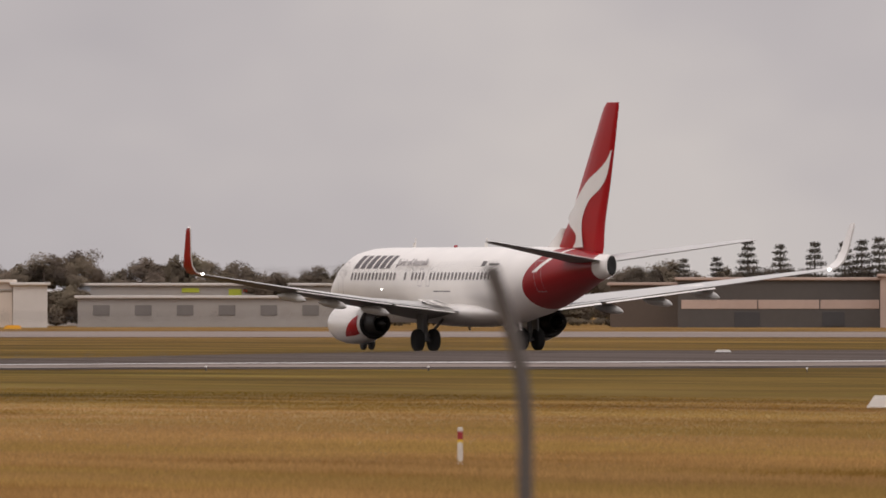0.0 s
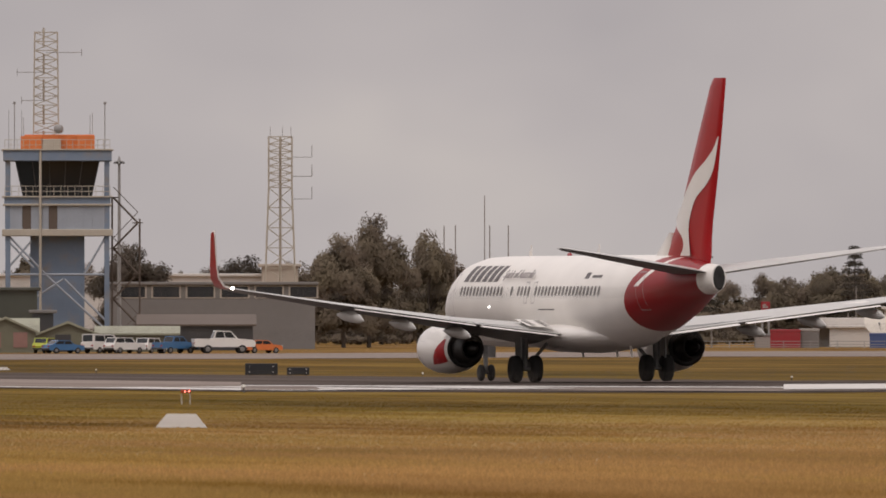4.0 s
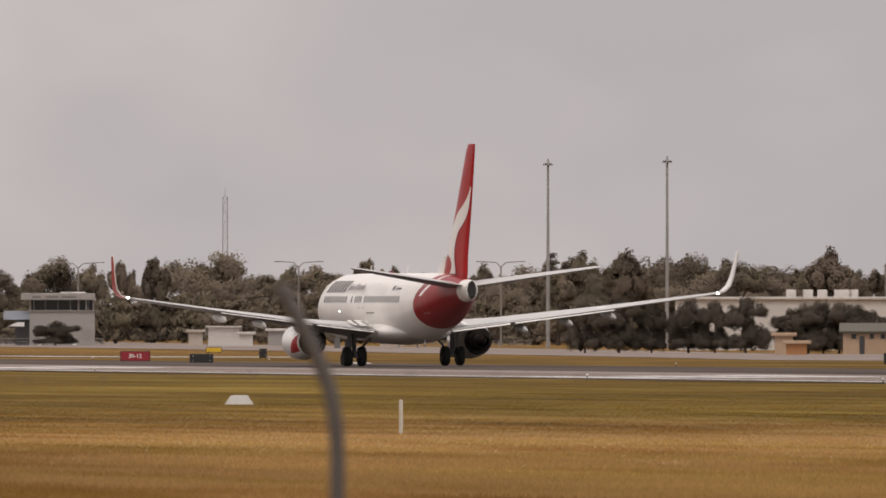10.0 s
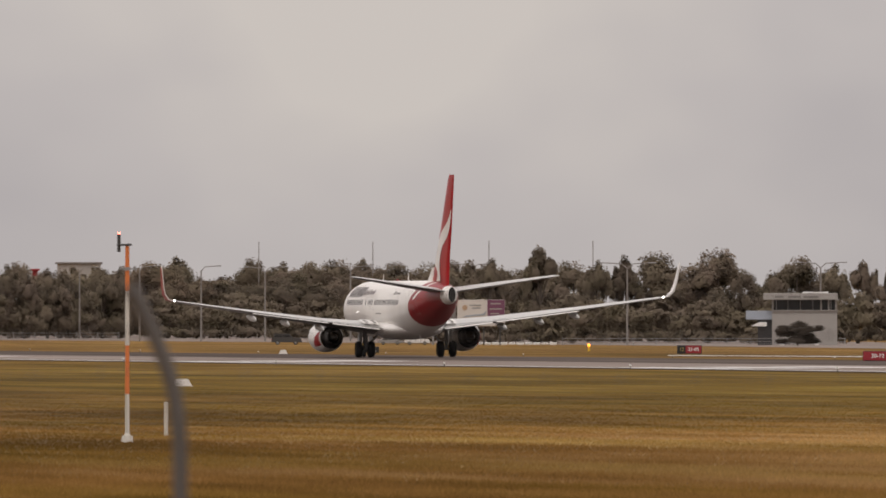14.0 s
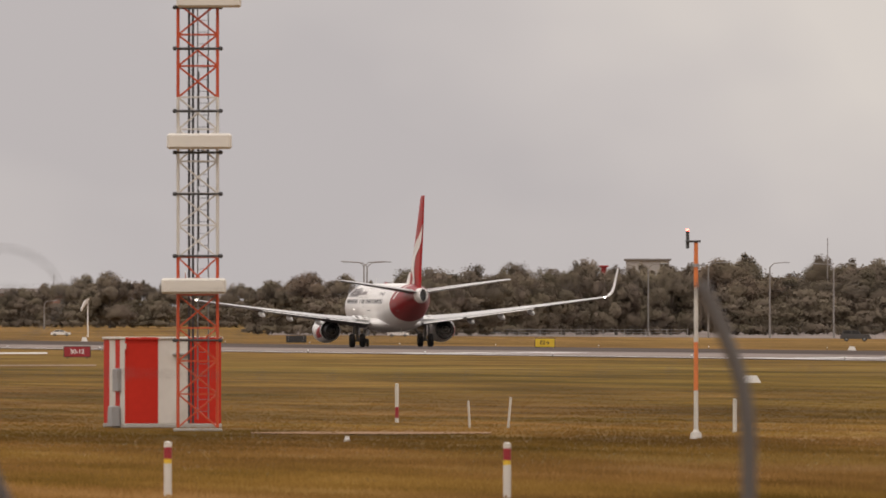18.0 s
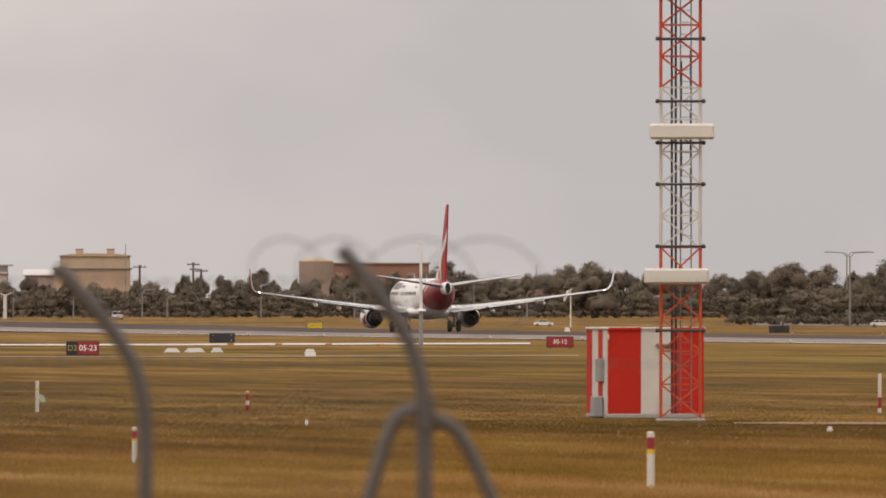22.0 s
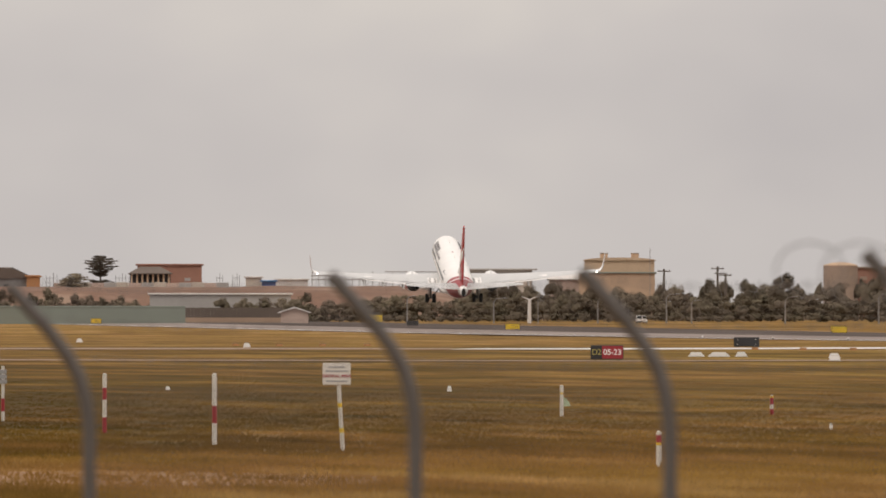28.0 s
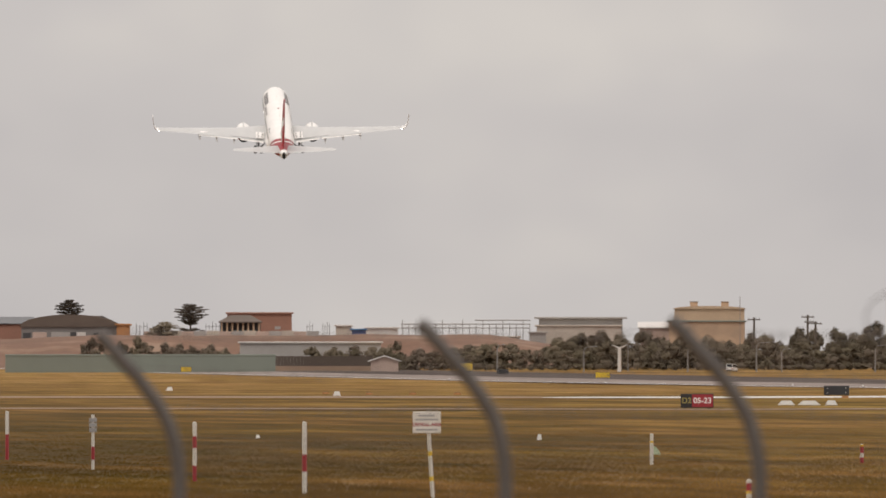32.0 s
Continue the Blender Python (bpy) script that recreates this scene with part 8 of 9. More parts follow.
# ------------------------------------------------------------------ houses and works beyond the runway's end
def far_town():
    D = 3300
    building(5.983, 3300, 12.70, 7.41, 18, TAN, "large tan industrial hall, lower storey", "flat", PALE_GREEN, windows=[(-3, 3.2, 2.2, 1.0), (2.5, 3.2, 2.2, 1.0)])
    building(5.990, 3310, 11.79, 9.61, 14, TAN, "large tan industrial hall, upper storey with vents", "arch", TAN, 0.5)
    for x in (-2.6, 2.6):
        v = thing("roof_vent", 5.990 + x * 0.0174, 3316, "tan boxed vent on the industrial hall roof", "vent", "roof vents", z=9.9)
        s = Shape()
        s.box((0, 0, 0.45), (1.3, 1.4, 0.9), bevel=0.08)
        part("housing", s, TAN, v)
        s = Shape()
        s.box((0, 0, 0.95), (1.5, 1.6, 0.12), bevel=0.04)
        part("cap", s, PALE_GREY_WALL, v)
    building(5.832, 3320, 5.34, 6.5, 12, PINK_WALL, "pinkish works building under a white pitched roof", "ridge", WHITE_WALL, 0.95)
    building(5.610, 3300, 14.22, 6.65, 16, BEIGE_WALL, "beige concrete works building", "flat", BEIGE_WALL, windows=[(x, 3.0, 1.8, 0.8) for x in (-5, -2, 1, 4)], pane=PALE_GREY_WALL)
    building(5.615, 3310, 14.07, 7.99, 10, PALE_GREY_WALL, "grey upper storey with an overhanging roof", "flat", PALE_GREY_WALL, over=0.8)
    building(5.490, 3290, 2.83, 5.52, 8, PALE_GREY_WALL, "grey annex with stairs", "flat", PALE_GREY_WALL)
    tank = thing("storage_tank", 6.634, 3300, "brown round storage tank with a shallow domed top", "tank")
    s = Shape()
    s.tube((0, 3, 0), (0, 3, 8.7), 2.9, 2.9, 28)
    part("shell", s, DULL_TAN, tank, "dull brown shell")
    s = Shape()
    s.rings([[(r * cos(2 * pi * i / 28), 3 + r * sin(2 * pi * i / 28), z) for i in range(28)] for r, z in ((2.95, 8.66), (2.95, 8.8), (1.6, 9.2), (0.1, 9.35))], TAN)
    part("domed_top", s, TAN, tank)
    building(6.805, 3310, 18.2, 8.3, 12, BRICK, "long brown brick works building over the trees", "flat", DULL_TAN, windows=[(x, 6.6, 1.2, 0.6) for x in (-6, -3, 3, 6)], pane=DULL_TAN)
    building(7.176, 3320, 15.26, 5.06, 10, BRICK, "row of red brick houses behind the trees", "ridge", BROWN_ROOF, 0.8)
    building(4.680, 3280, 10.74, 8.75, 14, BRICK, "red brick house block with a veranda", "flat", BRICK, windows=[(3.0, 6.4, 1.0, 0.5)], pane=PALE_GREY_WALL)
    building(4.624, 3265, 6.75, 7.42, 4, TAN, "brown tiled veranda on posts before the brick house", "hip", BROWN_ROOF, 1.1, columns=8, name="veranda")
    building(4.126, 3280, 16.01, 6.57, 16, GREY_WALL, "brown-grey hall with a shallow domed roof", "arch", BROWN_ROOF, 2.07, windows=[(x, 7.20, 0.9, 0.55) for x in range(-7, 8, 2)], pane=PALE_GREY_WALL,
             doors=[(*(-1.46, 5.13, 3.11, 1.13), PALE_GREY_WALL), (*(0.66, 5.13, 0.94, 1.13), DARK_WALL), (*(1.98, 5.22, 1.51, 0.94), WHITE_WALL), (*(-7.07, 5.08, 1.32, 1.04), DARK_WALL), (*(-4.95, 5.13, 2.36, 1.13), PINK_WALL), (*(4.47, 5.08, 0.85, 1.04), DARK_WALL)])
    building(3.953, 3300, 7.58, 7.15, 12, BRICK, "brick house with a dark roof", "ridge", DARK_WALL, 1.14)
    building(4.284, 3290, 2.17, 6.76, 6, ORANGE_BRICK, "small orange brick block", "flat", ORANGE_BRICK)
    building(4.828, 3050, 21.90, 3.95, 20, PALE_GREY_WALL, "long low warehouse with a white roof", "flat", WHITE_WALL)
    building(5.235, 3330, 23.43, 4.78, 14, BEIGE_WALL, "low beige works behind the bank", "flat", BEIGE_WALL)
    building(4.925, 3350, 2.69, 6.70, 8, BEIGE_WALL, "pale cream site hut on the bank", "flat", WHITE_WALL)
    building(4.969, 3350, 2.41, 6.03, 6, NAVY, "blue site container on the bank", "flat", BLUECAR)
    building(5.036, 3360, 5.50, 6.32, 8, WHITE_WALL, "white site huts on the bank", "flat", WHITE_WALL)
    building(4.333, 2740, 37.62, 2.28, 0.8, PALE_GREEN, "long pale green sound wall by the runway's end", "flat", PALE_GREEN, over=0.05, name="sound_wall", category="wall")
    building(5.044, 2760, 3.88, 1.62, 5, PINK_WALL, "pink rendered hut with a pale gable roof", "gable", WHITE_WALL, 0.79, over=0.4)
    building(4.176, 3280, 10.08, 7.15, 16, GREY_WALL, "house with a dark brown hipped roof on the bank", "hip", BROWN_ROOF, 1.3)
    building(4.281, 3275, 1.98, 6.86, 6, ORANGE_BRICK, "small orange brick block beside the house", "flat", ORANGE_BRICK)
    # earth bank under the houses
    s = Shape()
    n = 90
    prof = ((3075, 0.0), (3092, 1.6), (3106, 2.5), (3112, 3.9), (3128, 4.7), (3140, 5.25), (3220, 5.3), (3450, 5.2), (3620, 0.0))
    pts = []
    for i in range(n + 1):
        az = 2.9 + 3.8 * i / n
        fade = 0.87 if az < 3.95 else 0.87 + 0.13 * min(1.0, (az - 3.95) * 4) if az < 5.35 else max(0.35, 1 - (az - 5.35) * 1.6)
        for j, (d, z) in enumerate(prof):
            q = fade * (1 + (0.05 if j > 3 else 0.30) * noise.noise(Vector((az * 7.1, j * 0.7, 0))))
            x, y = spot(az, d)
            pts.append((x, y, ground_z(d) + z * q - 0.05))
    m = len(prof)
    s.add(pts, [(m * i + j, m * i + j + 1, m * (i + 1) + j + 1, m * (i + 1) + j) for i in range(n) for j in range(m - 1)], EARTH, True)
    tagged(new("earth_bank", s.mesh("earth_bank", EARTH)), "low red-brown earth bank under the far houses", "bank", kind="structure")
    # low wall and thin posts along the crest
    f = thing("crest_wall", 4.598, 3146, "low pale rendered wall along the crest of the bank", "wall", z=5.1)
    for i in range(14):
        s = Shape()
        s.box((-14.0 + 2.0 * i + 0.99, 0, 0.32), (1.96, 0.2, 0.75 + 0.12 * (i % 3)), bevel=0.02)
        part("panel", s, (PINK_WALL, PALE_GREY_WALL, BEIGE_WALL)[i * 7 % 3], f)
    for x0, n, gap in ((82, 4, 6.5), (205, 6, 6.0), (384, 3, 5.0), (412, 4, 4.0)):
        f = thing("yard_poles", 4.186 + x0 * 0.0016456, 3170, "row of thin grey yard poles with a rail", "fence", "yard poles", z=5.1)
        for i in range(n):
            s = Shape()
            h = 1.75 + 0.5 * ((i * 5 + x0) % 3) / 2
            s.tube((i * gap * 0.0905, 0, 0), (i * gap * 0.0905, 0, h), 0.05, 0.04, 5)
            part("post", s, GREY_WALL, f)
        s = Shape()
        s.tube((0, 0, 1.5), ((n - 1) * gap * 0.0905, 0, 1.5), 0.03, 0.03, 5)
        part("rail", s, GREY_WALL, f)
    # slatted dark screen in front of the warehouse
    f = thing("screen_fence", 4.866, 2780, "dark brown slatted screen fence", "fence", "")
    for i in range(30):
        s = Shape()
        s.box((-6.75 + 0.465 * i, 0.04 * (i % 2), 0.82 + 1.36 / 2), (0.45, 0.05, 1.44 + 0.05 * (i % 3)))
        part("slat", s, BROWN_ROOF, f)
    s = Shape()
    s.box((0, 0.1, 0.42), (13.9, 0.3, 0.84))
    part("base", s, SAND, f, "sandy plinth")
    # pipe rack on the works' roofline
    t = thing("pipe_rack", 5.281, 3300, "pale steel pipe rack beside the works", "pipe rack")
    for i in range(20):
        s = Shape()
        x = -10.7 + 1.127 * i
        s.tube((x, 0, 0), (x, 0, 7.15 if i % 3 else 7.75), 0.07, 0.07, 5)
        part("post", s, PALE_GREY_WALL, t)
    for z, x0, x1 in ((7.05, -10.9, 10.8), (6.4, -10.9, 10.8), (7.7, 1.5, 10.8)):
        s = Shape()
        s.tube((x0, 0, z), (x1, 0, z), 0.09, 0.09, 6)
        part("pipe", s, PALE_GREY_WALL, t)
    t = thing("light_column", 5.728, 2800, "slender white column with two raised arms at the field edge", "light column")
    s = Shape()
    s.tube((0, 0, 0), (0, 0, 3.4), 0.30, 0.24, 12)
    part("shaft", s, WHITE_WALL, t)
    for sg in (-1, 1):
        s = Shape()
        s.tube((0, 0, 3.35), (sg * 0.95, 0, 3.75), 0.10, 0.07, 8)
        a = part("arm", s, WHITE_WALL, t)
        s = Shape()
        s.box((sg * 1.0, 0, 3.78), (0.3, 0.3, 0.14), bevel=0.03)
        part("lamp_head", s, GREYPAINT, a)
    c = thing("site_container", 5.279, 2790, "orange-yellow open site container at the field edge", "container")
    s = Shape()
    s.box((0, 0.9, 0.09), (2.0, 1.8, 0.18), bevel=0.03)
    part("base", s, BROWN_ROOF, c)
    for x, y, w, q in ((0, 0.05, 2.0, 0.1), (0, 1.75, 2.0, 0.1), (-0.95, 0.9, 0.1, 1.6), (0.95, 0.9, 0.1, 1.6)):
        s = Shape()
        s.box((x, y, 0.68), (w, q, 1.0), bevel=0.02)
        part("side", s, TAN if y == 1.75 else YELLOW, c)

far_town()

# single trees that stand out
tree(LAYER[0], 4.479, 3150, 4.9, 1.05, "old flat-topped layered pine by the houses", up=5.1)
tree(LAYER[0], 4.126, 3380, 11.05 - 5.1, 0.8, "dark layered pine behind the domed hall", up=5.1)
for x, y, w, d in ((129, 482, 54, 3144), (84, 505, 44, 3090), (132, 517, 42, 3088), (182, 524, 34, 3085), (214, 521, 40, 3086), (265, 536, 18, 3080), (20, 520, 40, 3090), (55, 514, 38, 3089), (105, 522, 36, 3087), (158, 520, 40, 3086), (238, 528, 30, 3083), (0, 508, 46, 3091), (300, 532, 26, 3079), (345, 528, 30, 3079), (540, 515, 54, 2900), (580, 528, 60, 2880), (640, 526, 70, 2880), (700, 524, 60, 2890), (395, 524, 46, 2920), (430, 526, 40, 2930), (465, 523, 44, 2920), (497, 525, 40, 2930)):
    base = 5.1 if d > 3140 else 0.0
    h = EYE + (545 - y) * d / 34818 - ground_z(d) - base
    tree((BUSH + ROUND[3:5])[x % 4], 4.186 + x * 0.0016456, d, h, w * d / 34818 / h / (1.5 if x % 4 < 2 else 1.0), "olive shrub on the earth bank", "shrub", "bank shrubs", up=base)
for x, y in ((1210, 458), (1268, 455), (1323, 424), (1381, 432), (1442, 428), (1495, 428), (1525, 424), (1556, 420)):
    tree(PINE[x % 2], 19.890 + (x - 784) * 0.0016456, 1940, EYE + (524 - y) * 1940 / 34818, 1.0, "tall tiered pine behind the terminal", "tree", "pines")
for x, y in ((1308, 478), (1335, 469), (1362, 472), (1390, 470), (1418, 474), (1500, 476), (1530, 472), (1560, 474), (1132, 470), (1160, 474)):
    tree(DARK[x % 2], 19.890 + (x - 784) * 0.0016456, 1925, EYE + (524 - y) * 1925 / 34818, 0.8, "dense dark tree under the terminal pines", "tree", "terminal trees")
tree(PINE[0], 17.407, 1960, 9.90, 0.9, "tall tiered pine over the tree belt")
tree(PINE[1], 16.968, 1960, 9.74, 0.9, "tall tiered pine over the tree belt")
tree(PINE[1], 12.547, 2100, 9.86, 0.8, "tiered pine in the tree belt")
tree(ROUND[3], 15.992, 1800, 12.57, 0.62, "large spreading eucalyptus behind the yard")
tree(ROUND[3], 15.918, 1790, 10.72, 0.75, "large spreading eucalyptus behind the yard")
tree(ROUND[1], 16.165, 1810, 10.96, 0.65, "spreading eucalyptus behind the yard")
tree(DARK[0], 15.293, 1770, 9.61, 0.85, "dense dark tree behind the tower")
tree(DARK[1], 15.622, 1850, 8.80, 1.0, "dense dark tree behind the offices")
tree(ROUND[4], 15.786, 1850, 8.69, 0.9, "olive tree behind the offices")
for x, y, kind in ((5, 512, 1), (32, 494, 4), (62, 492, 1), (90, 503, 4), (125, 500, 3), (150, 482, 1), (175, 466, 3), (205, 480, 4), (240, 472, 0), (275, 470, 4), (305, 478, 1), (340, 479, 0), (365, 460, 5), (392, 466, 2), (433, 468, 0), (455, 470, 2), (482, 482, 0), (530, 470, 1), (560, 468, 5)):
    tree(ROUND[kind], 8.201 + x * 0.0016456, 2380, EYE - 0.31 + (556 - y) * 2380 / 34818, 0.85 + 0.1 * (x % 3), "dark olive eucalyptus at the end of the tree belt", "tree", "tree belt")
tree(DARK[1], 11.098, 2030, 2.65, 1.75, "dark wide-headed shrub before the operations building", "shrub", "bank shrubs")
tree(ROUND[3], 7.439, 2850, 8.53, 1.1, "round-headed olive tree by the field edge")
tree(ROUND[3], 7.003, 2850, 8.61, 1.0, "round-headed olive tree by the field edge")
for x, y in ((8, 540), (35, 530), (62, 527), (90, 529), (118, 533), (142, 543)):
    tree(DARK[x % 2], 13.233 + x * 0.0016456, 1590, EYE + (558 - y) * 1590 / 34818, 0.95, "dense dark shade tree beside the station", "tree", "shade trees")
for x, up in ((32, 0.1), (92, 0.35), (150, 0.0), (215, 0.3), (262, 0.1), (316, 0.4)):
    tree(DARK[x % 2], 12.588 + x * 0.0016456, 1610, EYE + (572 - 542) * 1610 / 34818 + up, 0.72 + 0.5 * up, "dense dark shade tree in a row", "tree", "shade trees")
# low brown fence and scrub along the perimeter road
for (a0, a1, d, h, m, lab) in ((8.201, 9.122, 2330, 0.9, GREY_WALL, "low wire perimeter fence on grey posts"), (12.111, 12.482, 2010, 0.6, GREY_WALL, "low grey perimeter fence"), (16.650, 17.670, 1760, 0.7, GREY_WALL, "low dark grey perimeter fence"), (10.413, 11.236, 2050, 0.8, GREY_WALL, "low grey perimeter fence")):
    f = thing("perimeter_fence", (a0 + a1) / 2, d, lab, "fence", "perimeter fences")
    ln = d * radians(abs(a1 - a0))
    n = max(8, int(ln / 2.4))
    for i in range(n + 1):
        s = Shape()
        s.box((-ln / 2 + ln * i / n, 0, h / 2), (0.07, 0.07, h))
        part("post", s, GREYPAINT, f)
    for i in range(n):
        s = Shape()
        x = -ln / 2 + ln * (i + 0.5) / n
        if m is GREY_WALL:  # open wire between the posts
            for z in (0.2, 0.5, 0.9):
                s.box((x, 0.05, h * z), (ln / n - 0.03, 0.03, 0.05))
            part("wires", s, GREYPAINT, f)
        else:
            s.box((x, 0.05, h * 0.5), (ln / n - 0.03, 0.03, h * 0.86))
            part("panel", s, m, f)


row = thing("block_row", 10.268, 2085, "row of low white concrete blocks by the perimeter road", "barrier")
for i in range(11):
    s = Shape()
    s.box((-4.4 + 0.87 * i, 0.1 * (i % 3), 0.14), (0.74, 0.4, 0.28 - 0.05 * (i % 4 == 1)), bevel=0.04)
    part("block", s, WHITE, row)


def amber_lamp(az, d):
    top = thing("guard_lamp", az, d, "small lit amber guard lamp on grass", "airfield light", "amber guard lamps")
    s = Shape()
    s.box((0, 0, 0.2), (0.2, 0.2, 0.4))
    part("stem", s, YELLOW, top)
    s = Shape()
    s.ball((0, -0.12, 0.52), 0.13)
    part("lamp", s, LAMP_AMBER, top, "lit amber lens")


amber_lamp(10.490, 1703.7)


# ------------------------------------------------------------------ fence in front of the viewer
def fence_post(az, d, tall=3.08, stays=False, lean=0.274):
    top = thing("fence_post", az, d, "galvanised tube fence post with a cranked arm" if not stays else "galvanised corner fence post with two raking stays", "fence post", "fence posts")
    r = 0.026
    s = Shape()
    q = lean / 0.274
    s.pipe([(-x * q, 0, tall - z) for x, z in ((0, tall), (0, 0.56), (0.004, 0.50), (0.014, 0.43), (0.035, 0.345), (0.078, 0.26), (0.137, 0.17), (0.262, 0.01))], r)
    part("tube", s, FENCE_STEEL, top)
    s = Shape()
    s.tube((-0.256 * q, 0, tall - 0.018), (-lean, 0, tall), r * 1.14, r * 0.9, 10)
    part("cap", s, FENCE_STEEL, top)
    if stays:
        z = tall - 0.55
        for e in (((-0.03, 0.005), (-0.07, 0.0), (-0.10, -0.025), (-0.14, -0.12), (-0.185, -0.28), (-0.85, -z)), ((0.03, -0.02), (0.07, -0.035), (0.11, -0.065), (0.155, -0.14), (0.215, -0.27), (1.2, -z))):
            s = Shape()
            s.pipe([(x, abs(x) * 0.1 * (1 if x > 0 else -1), z + q) for x, q in e], r * 0.92)
            part("stay", s, FENCE_STEEL, top, "raking stay")
        s = Shape()
        s.tube((0, 0, z - 0.06), (0, 0, z + 0.04), r * 1.35, r * 1.35, 12)
        part("collar", s, FENCE_STEEL, top, "clamp that holds the stays")
    return top


POSTS = [(20.13, 66.0), (17.655, 66.0), (14.86, 66.0), (11.92, 66.0), (9.30, 66.0), (6.95, 66.5), (6.137, 69.0), (5.396, 71.5), (4.447, 75.5)]
for k, (az, d) in enumerate(POSTS):
    fence_post(az, d, (3.08, 3.08, 3.08, 3.08, 3.08, 3.165, 3.11, 3.10, 3.065)[k], k == 5, (0.12, 0.14, 0.17, 0.195, 0.165, 0.285, 0.315, 0.315, 0.315)[k])


def barbed_wires():
    for k, (z, off) in enumerate(((2.80, -0.06), (2.94, -0.15), (3.08, -0.24))):
        top = new("barbed_wire")
        tagged(top, "strand of barbed wire along the fence arms", "barbed wire", "barbed wires")
        s = Shape()
        ends = [Vector((*spot(az + off * (0.5 if k2 < 5 else 0.85), d), z)) for k2, (az, d) in enumerate(POSTS)]
        for a, b in zip(ends, ends[1:]):
            n = 12
            prev = a
            for i in range(1, n + 1):
                u = i / n
                p = a.lerp(b, u) - Vector((0, 0, 0.03 * 4 * u * (1 - u)))
                s.tube(prev, p, 0.0022, 0.0022, 4, None, False)
                prev = p
                s.tube(p + Vector((-0.012, 0, -0.014)), p + Vector((0.012, 0, 0.014)), 0.0016, 0.0016, 3, None, False)
                s.tube(p + Vector((0.010, 0, -0.014)), p + Vector((-0.010, 0, 0.014)), 0.0016, 0.0016, 3, None, False)
        part("strand", s, FENCE_STEEL, top)


def chain_link():
    top = new("chain_link_mesh")
    tagged(top, "galvanised chain-link mesh hung between fence posts", "fence mesh", kind="stuff")
    s = Shape()
    cell = 0.055
    for (a0, d0), (a1, d1) in zip(POSTS[5:], POSTS[6:]):
        p0, p1 = Vector((*spot(a0, d0), 0)), Vector((*spot(a1, d1), 0))
        n = int((p1 - p0).length / cell)
        rows = 14
        for i in range(n):
            for j in range(rows):
                q0 = p0.lerp(p1, i / n) + Vector((0, 0, 2.68 - j * cell))
                q1 = p0.lerp(p1, (i + 0.5) / n) + Vector((0, 0, 2.68 - (j + 0.5) * cell))
                q2 = p0.lerp(p1, (i + 1) / n) + Vector((0, 0, 2.68 - j * cell))
                q3 = p0.lerp(p1, i / n) + Vector((0, 0, 2.68 - (j + 1) * cell))
                q4 = p0.lerp(p1, (i + 1) / n) + Vector((0, 0, 2.68 - (j + 1) * cell))
                for a, b in ((q0, q1), (q2, q1), (q1, q3), (q1, q4)):
                    w = Vector((0, 0, 0.0015))
                    s.add([a - w, b - w, b + w, a + w], [(0, 1, 2, 3)])
    part("mesh_panel", s, FENCE_STEEL, top)


def wire_coil():
    top = thing("wire_coil", 6.95, 66.3, "loose coil of barbed wire on the corner post", "barbed wire")
    for x, r in ((-0.47, 0.115), (-0.30, 0.13), (-0.02, 0.19), (0.20, 0.20)):
        s = Shape()
        s.pipe([(x + r * cos(2 * pi * i / 28), 0.05 + 0.6 * r * sin(2 * pi * i / 28), 3.20 - 0.8 * r + 0.8 * r * sin(2 * pi * i / 28)) for i in range(29)], 0.0026, 5)
        part("loop", s, FENCE_STEEL, top, "wire loop")


barbed_wires()
chain_link()
wire_coil()


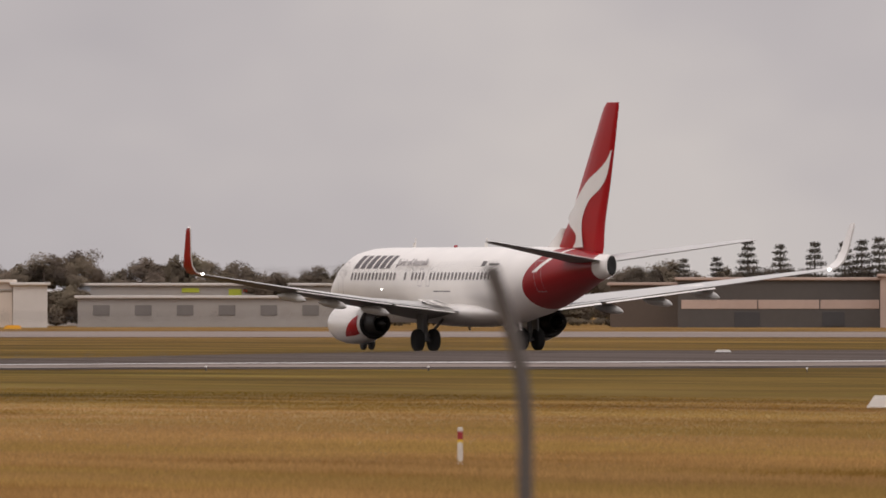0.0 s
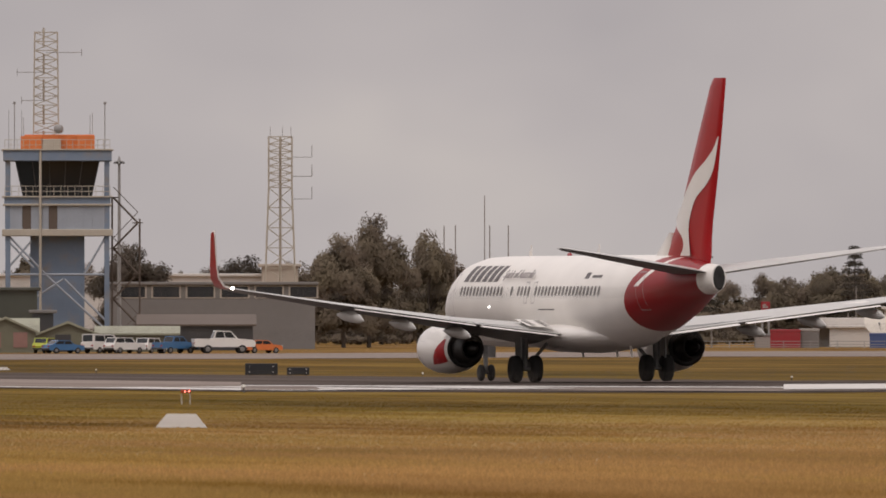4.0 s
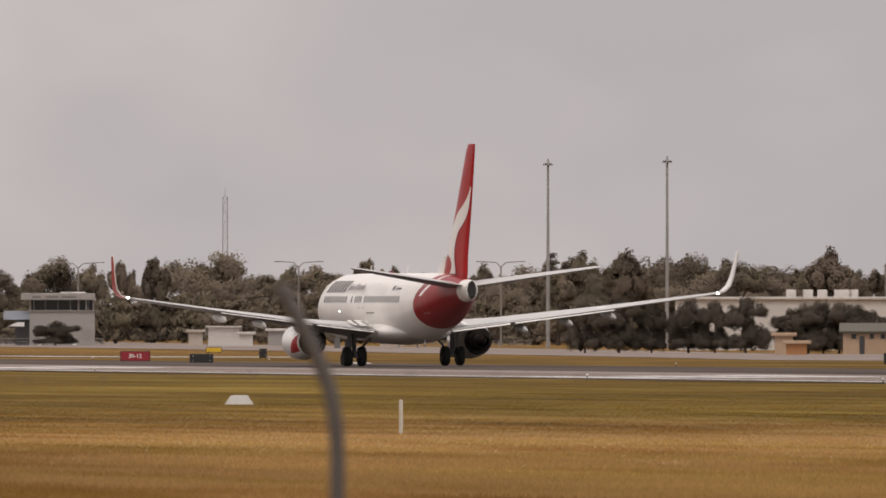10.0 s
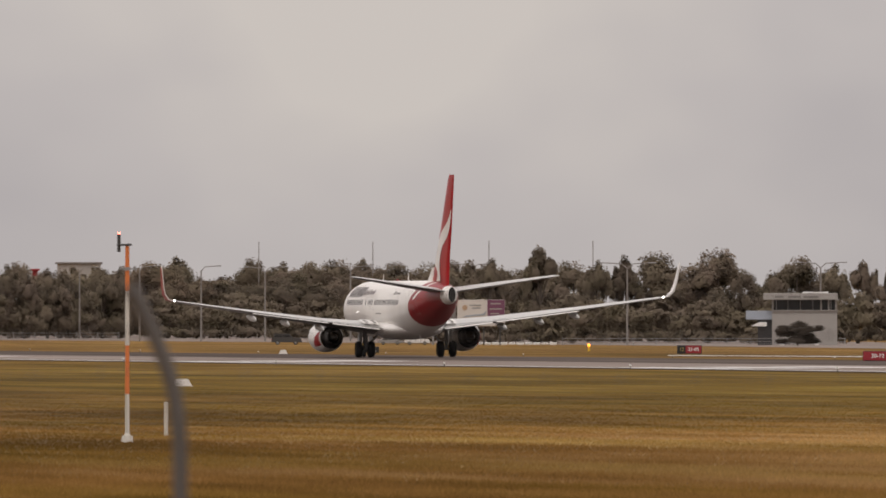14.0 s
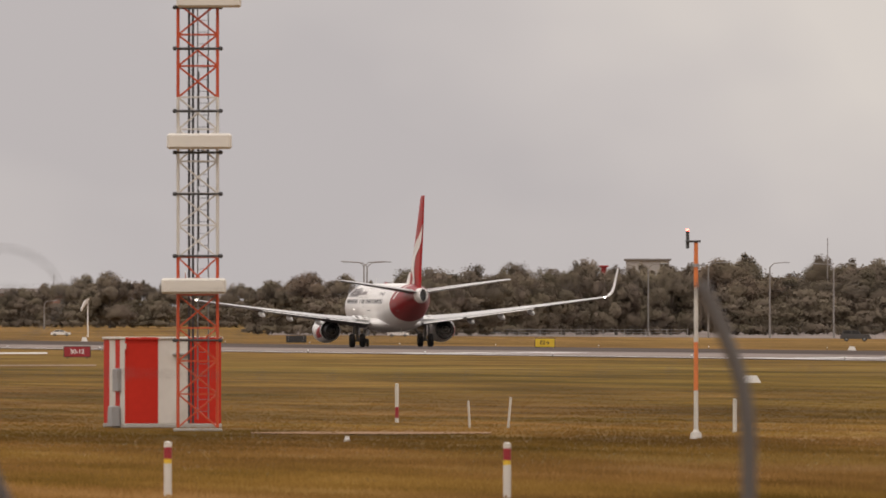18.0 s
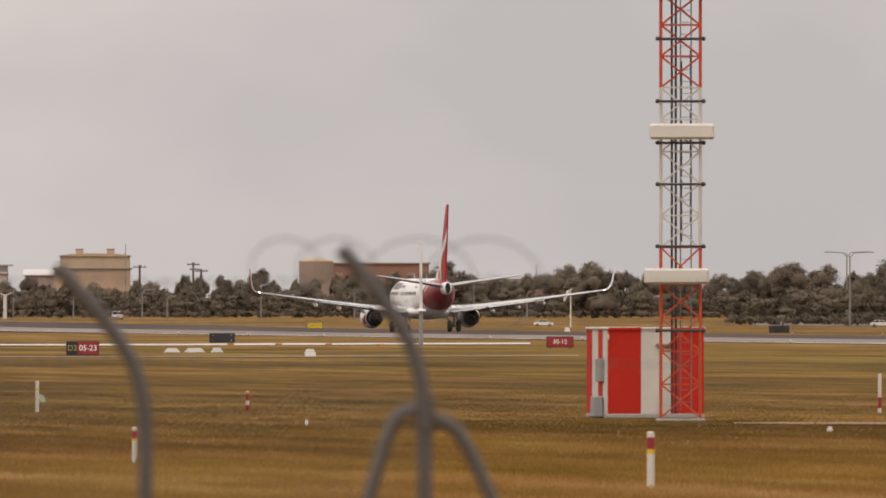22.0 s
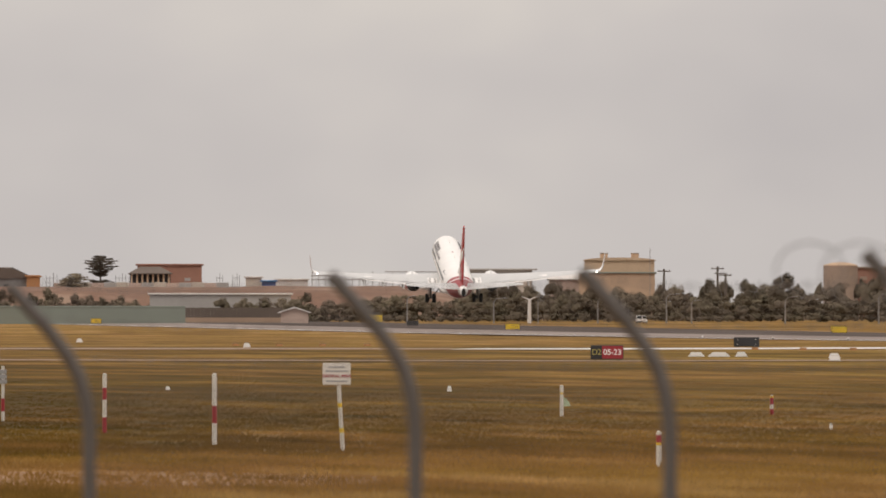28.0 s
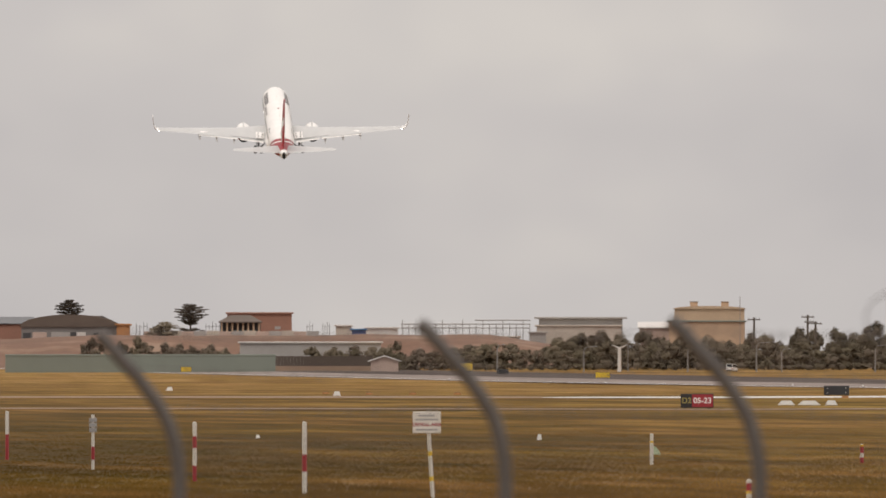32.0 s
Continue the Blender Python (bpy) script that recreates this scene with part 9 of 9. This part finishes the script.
# ------------------------------------------------------------------ grass
def grass_stuff():
    """Blades in tufts over the grass on the near side of the runway, thinning with the distance."""
    g = np.random.default_rng(5)
    k = 165000
    inv = 1 / 285.0 + g.random(k) * (1 / 980.0 - 1 / 285.0)
    d = 1 / inv
    az = np.radians(3.3 + 18.2 * g.random(k))
    x, y = d * np.sin(az), d * np.cos(az)
    keep = (x < 203) & ((d < np.interp(np.degrees(az), [16.4, 17.2, 17.8, 18.4, 21, 22], [720, 748, 765, 780, 796, 810])) | (az < radians(16.4)))
    x, y, d, az = x[keep], y[keep], d[keep], az[keep]
    n = len(x)
    tall = np.interp(d, [285, 400, 470, 560, 700, 980], [0.11, 0.085, 0.05, 0.026, 0.014, 0.006]) * (0.6 + 0.65 * g.random(n) ** 1.3)
    wide = np.interp(d, [285, 600, 1150], [1.0, 1.5, 2.2])[:, None]
    vs = []
    right = np.stack([np.cos(az), -np.sin(az)], 1)
    for b in range(6):
        off = (g.random((n, 1)) - 0.5) * 0.42
        lean = (g.random((n, 1)) - 0.5) * 0.16
        w = (0.008 + 0.012 * g.random((n, 1))) * wide
        base = np.stack([x, y], 1) + right * off + (g.random((n, 1)) - 0.5) * right[:, ::-1] * 2.0
        h = tall * (0.5 + 0.8 * g.random(n))
        a = np.column_stack([base - right * w, np.zeros(n)])
        c = np.column_stack([base + right * w, np.zeros(n)])
        e = np.column_stack([base + right * lean, h])
        vs.append(np.stack([a, c, e], 1).reshape(-1, 3))
    v = np.concatenate(vs)
    m = len(v) // 3
    me = bpy.data.meshes.new("grass")
    me.vertices.add(3 * m)
    me.vertices.foreach_set("co", v.ravel())
    me.loops.add(3 * m)
    me.loops.foreach_set("vertex_index", np.arange(3 * m, dtype=np.int32))
    me.polygons.add(m)
    me.polygons.foreach_set("loop_start", np.arange(0, 3 * m, 3, dtype=np.int32))
    me.update(calc_edges=True)
    me.materials.append(GRASS_BLADES)
    me.polygons.foreach_set("use_smooth", [True] * m)
    up = g.normal(size=(m, 3)) * 0.10 + np.array((0, 0, 1.0))
    me.normals_split_custom_set_from_vertices(np.repeat(up / np.linalg.norm(up, axis=1)[:, None], 3, axis=0).tolist())
    tagged(new("grass", me), "blades of dry straw-coloured grass over the airfield", "grass", kind="stuff")


grass_stuff()

# ------------------------------------------------------------------ what moves
PLANE_ROWS = [  # seconds, x, y, z, nose-up, turn
    (0, 343.05, 942.94, 0.18, 0.00, 1.50),
    (0.5, 321.98, 903.52, 0.18, 0.00, 1.50),
    (1, 300.54, 860.49, 0.18, 0.00, 1.40),
    (1.5, 277.44, 815.95, 0.18, 0.00, 1.50),
    (2, 258.14, 771.46, 0.18, 0.00, 1.50),
    (2.5, 245.60, 752.24, 0.18, 0.00, 1.20),
    (3, 240.50, 756.00, 0.18, 0.00, 0.70),
    (3.5, 237.00, 770.00, 0.18, 0.00, 0.30),
    (4, 235.50, 788.00, 0.18, 0.00, 0.00),
    (4.5, 235.20, 808.49, 0.18, 0.00, 0.00),
    (5, 235.20, 832.35, 0.18, 0.00, 0.00),
    (5.5, 235.20, 856.72, 0.18, 0.00, 0.00),
    (6, 235.20, 880.85, 0.18, 0.00, 0.00),
    (6.5, 235.20, 905.81, 0.18, 0.00, 0.00),
    (7, 235.20, 930.69, 0.18, 0.00, 0.00),
    (7.5, 235.20, 958.29, 0.18, 0.00, 0.00),
    (8, 235.20, 985.49, 0.18, 0.00, 0.00),
    (8.5, 235.20, 1012.45, 0.18, 0.00, 0.00),
    (9, 235.20, 1039.84, 0.18, 0.00, 0.00),
    (9.5, 235.20, 1067.41, 0.18, 0.00, 0.00),
    (10, 235.20, 1095.97, 0.18, 0.00, 0.00),
    (10.5, 235.20, 1125.10, 0.18, 0.00, 0.00),
    (11, 235.20, 1154.02, 0.18, 0.00, 0.00),
    (11.5, 235.20, 1184.95, 0.18, 0.00, 0.00),
    (12, 235.20, 1214.20, 0.18, 0.00, 0.00),
    (12.5, 235.20, 1245.49, 0.18, 0.00, 0.00),
    (13, 235.20, 1276.25, 0.18, 0.00, 0.00),
    (13.5, 235.20, 1307.90, 0.18, 0.00, 0.00),
    (14, 235.20, 1339.77, 0.18, 0.00, 0.00),
    (14.5, 235.20, 1373.20, 0.18, 0.00, 0.00),
    (15, 235.20, 1406.09, 0.18, 0.00, 0.00),
    (15.5, 235.20, 1439.05, 0.18, 0.00, 0.00),
    (16.5, 235.20, 1511.83, 0.18, 0.00, 0.00),
    (17.5, 235.20, 1581.59, 0.18, 0.00, 0.00),
    (18, 235.20, 1620.34, 0.18, 0.00, 0.00),
    (18.5, 235.20, 1660.45, 0.18, 0.00, 0.00),
    (19, 235.20, 1697.79, 0.18, 0.00, 0.00),
    (19.5, 235.20, 1734.23, 0.18, 0.00, 0.00),
    (20, 235.20, 1772.83, 0.18, 0.00, 0.00),
    (20.5, 235.20, 1813.67, 0.18, 0.00, 0.00),
    (21, 235.20, 1852.43, 0.18, 0.00, 0.00),
    (21.5, 235.20, 1891.58, 0.18, 0.00, 0.00),
    (22, 235.20, 1928.92, 0.18, 0.00, 0.00),
    (22.5, 235.20, 1969.92, 0.18, 0.00, 0.00),
    (23, 235.20, 2009.69, 0.18, 0.00, 0.00),
    (23.5, 235.20, 2050.28, 0.18, 0.30, 0.00),
    (24, 235.20, 2092.59, 0.18, 1.20, 0.00),
    (24.5, 234.23, 2121.96, 0.18, 3.20, -0.65),
    (25, 232.93, 2152.00, 0.18, 5.15, -0.80),
    (25.5, 232.61, 2192.00, 0.18, 6.03, -0.98),
    (27.5, 231.33, 2353.50, 2.72, 9.40, -1.72),
    (28, 230.86, 2394.00, 4.01, 10.20, -1.90),
    (28.5, 230.54, 2437.00, 5.53, 10.95, -1.99),
    (29, 229.86, 2480.00, 7.53, 11.70, -2.08),
    (29.5, 229.81, 2524.50, 10.36, 12.45, -2.16),
    (30, 229.27, 2569.00, 13.61, 13.20, -2.25),
    (30.5, 229.01, 2614.50, 17.83, 13.80, -2.34),
    (31, 228.72, 2660.00, 21.93, 14.40, -2.42),
    (31.5, 228.21, 2707.50, 27.37, 15.00, -2.51),
    (32, 228.26, 2755.00, 31.89, 15.60, -2.60),
]


def motions():
    for leg in MAIN_GEAR:  # the legs stretch as the weight comes off
        walk(leg, [(0.0, pose(0, 0, 0)), (25.2, pose(0, 0, 0)), (26.4, pose(0, 0, -0.40)), (32.0, pose(0, 0, -0.40))])
    for side, w in WINGS:  # and the wings bend up as they take the load
        rows = []
        for t, a in ((0.0, 0.0), (24.5, 0.0), (25.5, 0.4), (27.5, 0.9), (28.5, 1.7), (29.5, 2.1), (32.0, 2.1)):
            ry = -side * a
            c, q = cos(radians(ry)), sin(radians(ry))
            rows.append((t, pose(side * 1.9 * (1 - c) - 2.0 * q, 0, 2.0 * (1 - c) + side * 1.9 * q, 0, ry, 0)))
        walk(w, rows)
    walk(PLANE, [(t, pose(x, y, z, rx + (0.5 if t >= 28 else 0), -0.4, rz)) for t, x, y, z, rx, rz in PLANE_ROWS])


motions()
